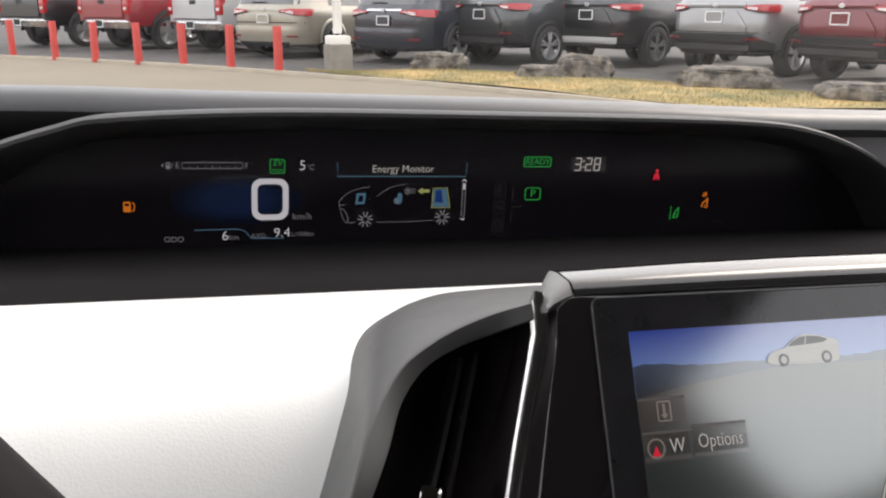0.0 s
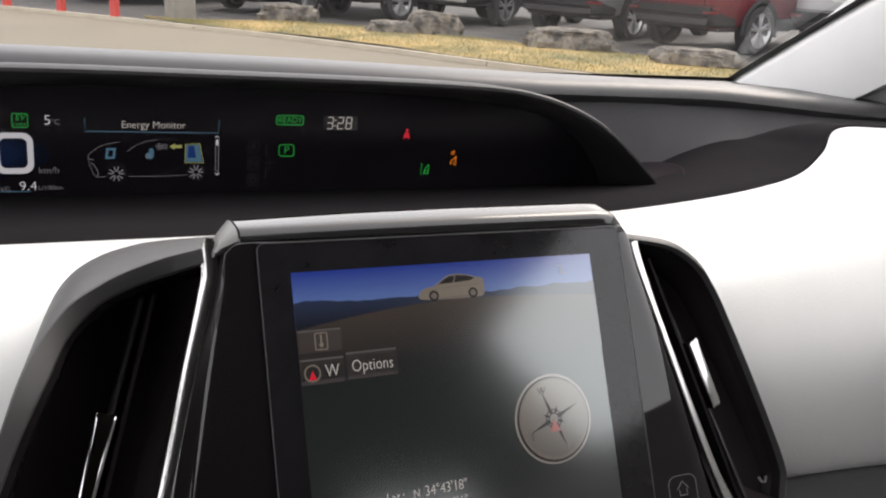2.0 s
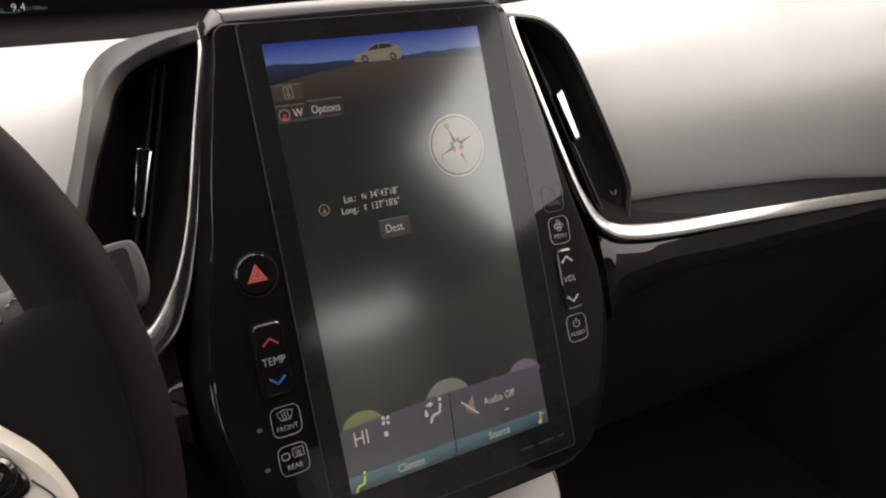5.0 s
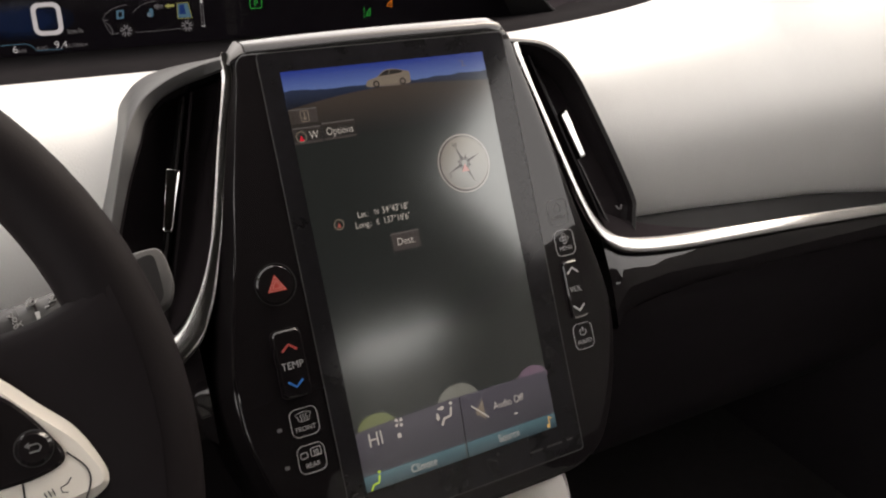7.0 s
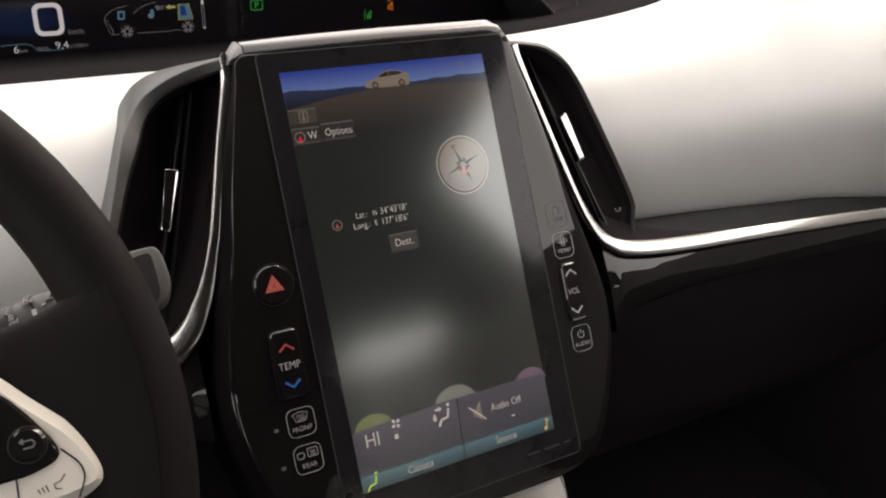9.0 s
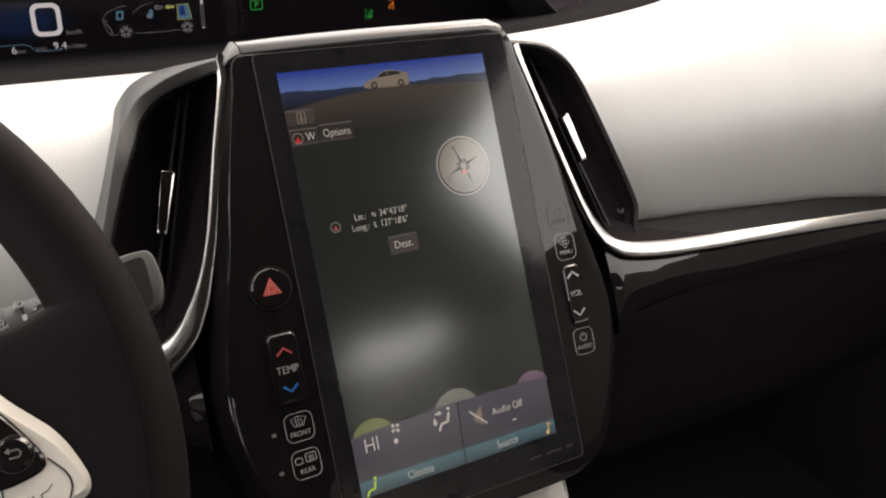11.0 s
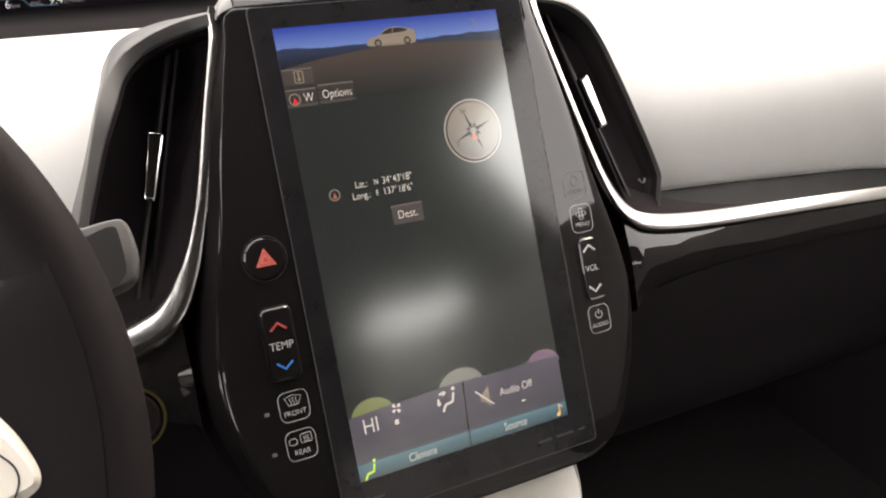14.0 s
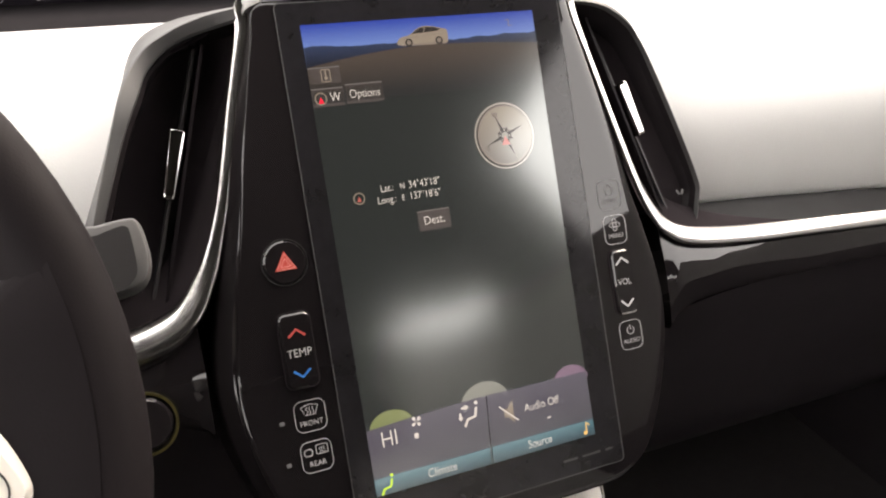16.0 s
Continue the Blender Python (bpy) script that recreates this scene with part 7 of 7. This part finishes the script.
        loft(bm, [[(s * (half_at(z) + 0.012), y, z) for z in np.linspace(a, b, 4)] for y, a, b in ((0.36, zt - 0.055, zt + 0.065), (0.39, zt - 0.03, zt + 0.062), (0.43, zt + 0.01, zt + 0.055), (0.46, zt + 0.03, zt + 0.045))])
        bmesh.ops.recalc_face_normals(bm, faces=bm.faces[:])
        bmesh.ops.solidify(bm, geom=bm.faces[:], thickness=0.02)
        part("lamp_wing", bm, M_TAIL, lamp)
        patch("reflector", s * 0.62, s * 0.86, lambda u: 0.585 if cladding else 0.44, lambda u: 0.610 if cladding else 0.475, M_REFLECT, car, "dull red reflector", 0.085 if cladding else 0.072, 4, 2)
        # Side glass with a dark pillar, door lines, arches and wheels.
        z0, z1 = belt + 0.02, belt + (H - belt) * 0.80
        for y0, y1 in ((1.0, 1.32), (1.38, 2.1), (2.17, L * 0.60)):
            bm = bmesh.new()
            rows = []
            for y in np.linspace(y0, y1, 4):
                slope = 0.30 * (1 if y0 < 1 and y < y0 + 0.05 else 0) - (0.5 if y > L * 0.55 else 0)
                rows.append([(s * (half_at(z) + 0.005), y + slope * (z - z0), z) for z in np.linspace(z0, z1, 4)])
            loft(bm, rows)
            bmesh.ops.recalc_face_normals(bm, faces=bm.faces[:])
            bmesh.ops.solidify(bm, geom=bm.faces[:], thickness=0.010)
            part("side_window", bm, M_CARGLASS, car, "dark tinted side window")
        for y in (1.05 if van else 0.93, L - 0.92):
            bm = bmesh.new()
            arc0 = [(y + 0.46 * math.cos(radians(a)), 0.36 + 0.46 * math.sin(radians(a))) for a in range(-14, 196, 10)]
            arc1 = [(y + 0.375 * math.cos(radians(a)), 0.36 + 0.375 * math.sin(radians(a))) for a in range(-14, 196, 10)]
            loft(bm, [[(s * (W + 0.006), a, z) for a, z in arc0], [(s * (W + 0.028), 0.4 * a + 0.6 * a2, 0.4 * z + 0.6 * z2) for (a, z), (a2, z2) in zip(arc0, arc1)], [(s * (W + 0.012), a, z) for a, z in arc1], [(s * (W - 0.03), a, z) for a, z in arc1]])
            part("wheel_arch", bm, M_CLAD if cladding else mat, car, "black wheel-arch trim" if cladding else "")
            # Flat black plate on the body side, painting the shade inside the arch.
            well = bmesh.new()
            prism(well, arc1 + [(y, 0.30)], 0, 0.004, 0.0)
            well.transform(Matrix(((0, 0, s, s * (W + 0.002)), (1, 0, 0, 0), (0, 1, 0, 0), (0, 0, 0, 1))))
            part("wheel_well_shade", well, M_VENT, car, "flat black plate for the shade in the wheel well")
            road_wheel(car, s * (W - 0.075), y, 0.36, 0.235, rim_mat)
    if cladding:
        for s in (-1, 1):
            bm = bmesh.new()
            box(bm, (s * (W - 0.01), L * 0.5, 0.45), (0.05, L * 0.42, 0.16), 0.02, 2, None)
            part("sill", bm, M_CLAD, car, "black sill cladding")
    bm = bmesh.new()
    box(bm, (0, 1.2, 0.42), (W * 1.5, 1.9, 0.2), 0.05, 2, None)
    part("underbody", bm, M_VENT, car, "dark underbody")
    pz = 0.93 if cladding else 0.80
    plate(car, rear(0, pz)[1] - 0.028, pz, M_CLAD if dark_plate else mat)
    bm = bmesh.new()
    prism(bm, disc(0, 0, 0.05, 20, 0.034), 0, 0.016, 0.005)
    bm.transform(Matrix.Translation((0, rear(0, zt + 0.05)[1] - 0.03, zt + 0.05)) @ Matrix.Rotation(radians(90), 4, "X"))
    part("badge", bm, M_RIM, car, "plain chrome badge shape")
    bm = bmesh.new()
    box(bm, (-0.16, rear(0, belt + 0.09)[1] - 0.02, belt + 0.085), (0.40, 0.02, 0.026), 0.006, 1, None)
    part("wiper", bm, M_CLAD, car, "black rear wiper")
    return car


def pickup(name, mat, label, m):
    """A parked pickup, origin under its rear bumper, nose along +y."""
    car = thing(name, m, label, "pickup truck", "parked vehicles")
    W, L, H, bed, low = 1.01, 5.8, 1.92, 1.32, 0.58

    def ring(y, top, wide=1.0, roof=0.0):
        pts = [(0.86, low - 0.05), (0.95, low), (1.0, 0.85), (0.985, bed - 0.1), (0.96, bed)]
        out = [(W * a * wide, y, z) for a, z in pts]
        for a, k in ((0.88, 0.5), (0.76, 0.95), (0.4, 1.0), (0.0, 1.01)):
            out.append((W * (0.96 + (a - 0.96) * (1 if roof else 0.45)) * wide, y, bed + (top - bed) * k))
        return out

    rings = [ring(0.14, bed + 0.005, 0.97), ring(0.2, bed + 0.01), ring(1.85, bed + 0.012), ring(1.9, bed + 0.012), ring(2.05, H, 1.0, 1), ring(3.4, H, 1.0, 1), ring(4.2, bed + 0.02), ring(5.2, bed - 0.02, 0.98), ring(L, bed - 0.1, 0.9)]
    part("body", body_mesh(rings), mat, car)
    bm = bmesh.new()
    prism(bm, [(-0.79, 0.75), (0.79, 0.75), (0.79, 1.29), (-0.79, 1.29)], 0, 0.045, 0.015)
    bm.transform(Matrix.Translation((0, 0.145, 0)) @ Matrix.Rotation(radians(90), 4, "X"))
    part("tailgate", bm, mat, car)
    bm = bmesh.new()
    prism(bm, [(-0.805, 0.735), (0.805, 0.735), (0.805, 1.305), (-0.805, 1.305)], 0, 0.02, 0.0)
    bm.transform(Matrix.Translation((0, 0.15, 0)) @ Matrix.Rotation(radians(90), 4, "X"))
    part("tailgate_gap", bm, M_VENT, car, "dark shut line round the tailgate")
    bm = bmesh.new()
    box(bm, (0, 0.1, 1.12), (0.24, 0.02, 0.09), 0.012, 1, None)
    part("tailgate_handle", bm, M_CLAD, car, "black tailgate handle")
    bm = bmesh.new()
    rows = []
    for x in np.linspace(-1, 1, 11):
        rows.append([(x * W * 0.98, 0.02 + 0.14 * abs(x) ** 5 + d, z) for z, d in ((0.50, 0.05), (0.52, 0.0), (0.66, -0.01), (0.70, 0.03))])
    loft(bm, rows)
    bmesh.ops.solidify(bm, geom=bm.faces[:], thickness=0.04)
    part("rear_bumper", bm, M_CARCHROME, car, "chrome step bumper")
    plate(car, 0.0, 0.62, M_CLAD)
    for s in (-1, 1):
        bm = bmesh.new()
        box(bm, (s * 0.905, 0.19, 1.06), (0.19, 0.17, 0.44), 0.03, 2, None)
        lamp = part("tail_lamp", bm, M_TAIL, car, "upright red tail lamp")
        bm = bmesh.new()
        box(bm, (s * 0.90, 0.103, 0.97), (0.11, 0.02, 0.07), 0.012, 1, None)
        part("reversing_lamp", bm, M_TAILW, lamp, "clear reversing lamp")
        bm = bmesh.new()
        rows = []
        for y in (2.25, 2.8, 3.5, 3.75):
            rows.append([(s * (W * (0.95 - 0.17 * (z - bed) / (H - bed)) + 0.004), y - (0.5 * (z - bed - 0.05) if y > 3.4 else 0), z) for z in (bed + 0.05, bed + 0.25, bed + 0.48)])
        loft(bm, rows)
        bmesh.ops.solidify(bm, geom=bm.faces[:], thickness=0.012)
        part("side_window", bm, M_CARGLASS, car, "dark tinted side windows")
        for y in (1.25, L - 0.98):
            bm = bmesh.new()
            arc0 = [(y + 0.52 * math.cos(radians(a)), 0.42 + 0.52 * math.sin(radians(a))) for a in range(-5, 186, 10)]
            arc1 = [(y + 0.44 * math.cos(radians(a)), 0.42 + 0.44 * math.sin(radians(a))) for a in range(-5, 186, 10)]
            loft(bm, [[(s * (W + 0.005), a, z) for a, z in arc0], [(s * (W + 0.025), a, z) for a, z in arc1], [(s * (W - 0.3), a, z) for a, z in arc1]])
            part("wheel_arch", bm, M_CLAD, car, "dark wheel arch")
            road_wheel(car, s * (W - 0.13), y, 0.405, 0.27, M_RIM)
    bm = bmesh.new()
    box(bm, (0, 0.5, 0.62), (1.5, 0.6, 0.2), 0.05, 2, None)
    part("underbody", bm, M_CLAD, car)
    return car


pickup("pickup_truck", P_BLACK, "black pickup truck parked with its tailgate to the lane", outside(-4.3, 24.4, LOT, 0, 0, -48))
pickup("pickup_truck", P_RED, "bright red pickup truck with chrome step bumper", outside(-2.20, 22.6, LOT, 0, 0, -51))
pickup("pickup_truck", P_WHITE, "white pickup truck with chrome step bumper", outside(-0.10, 20.9, LOT, 0, 0, -55))
suv("minivan", P_BEIGE, "champagne-coloured minivan parked behind the red posts", outside(1.36, 18.5, LOT, 0, 0, -47), van=True, cladding=False)
suv("minivan", P_STEEL, "dark steel-grey minivan with a chrome bar", outside(3.44, 16.4, LOT, 0, 0, -55), van=True, cladding=False, bar=True)
suv("sport_utility_car", P_GREY, "graphite sport utility car with black bumper", outside(5.10, 15.6, LOT, 0, 0, -67), dark_plate=True)
suv("sport_utility_car", P_BLACK, "black sport utility car with silver skid plate", outside(6.90, 14.8, LOT, 0, 0, -64), M_RIM_DARK, skid=True, dark_plate=True)
suv("sport_utility_car", P_SILVER, "silver sport utility car with black bumper", outside(7.99, 12.34, LOT, 0, 0, -67))
suv("sport_utility_car", P_WINE, "dark red sport utility car with black bumper", outside(8.78, 10.4, LOT, 0, 0, -79))
suv("sport_utility_car", P_WHITE, "white sport utility car at the end of the row", outside(10.75, 9.0, LOT, 0, 0, -80))
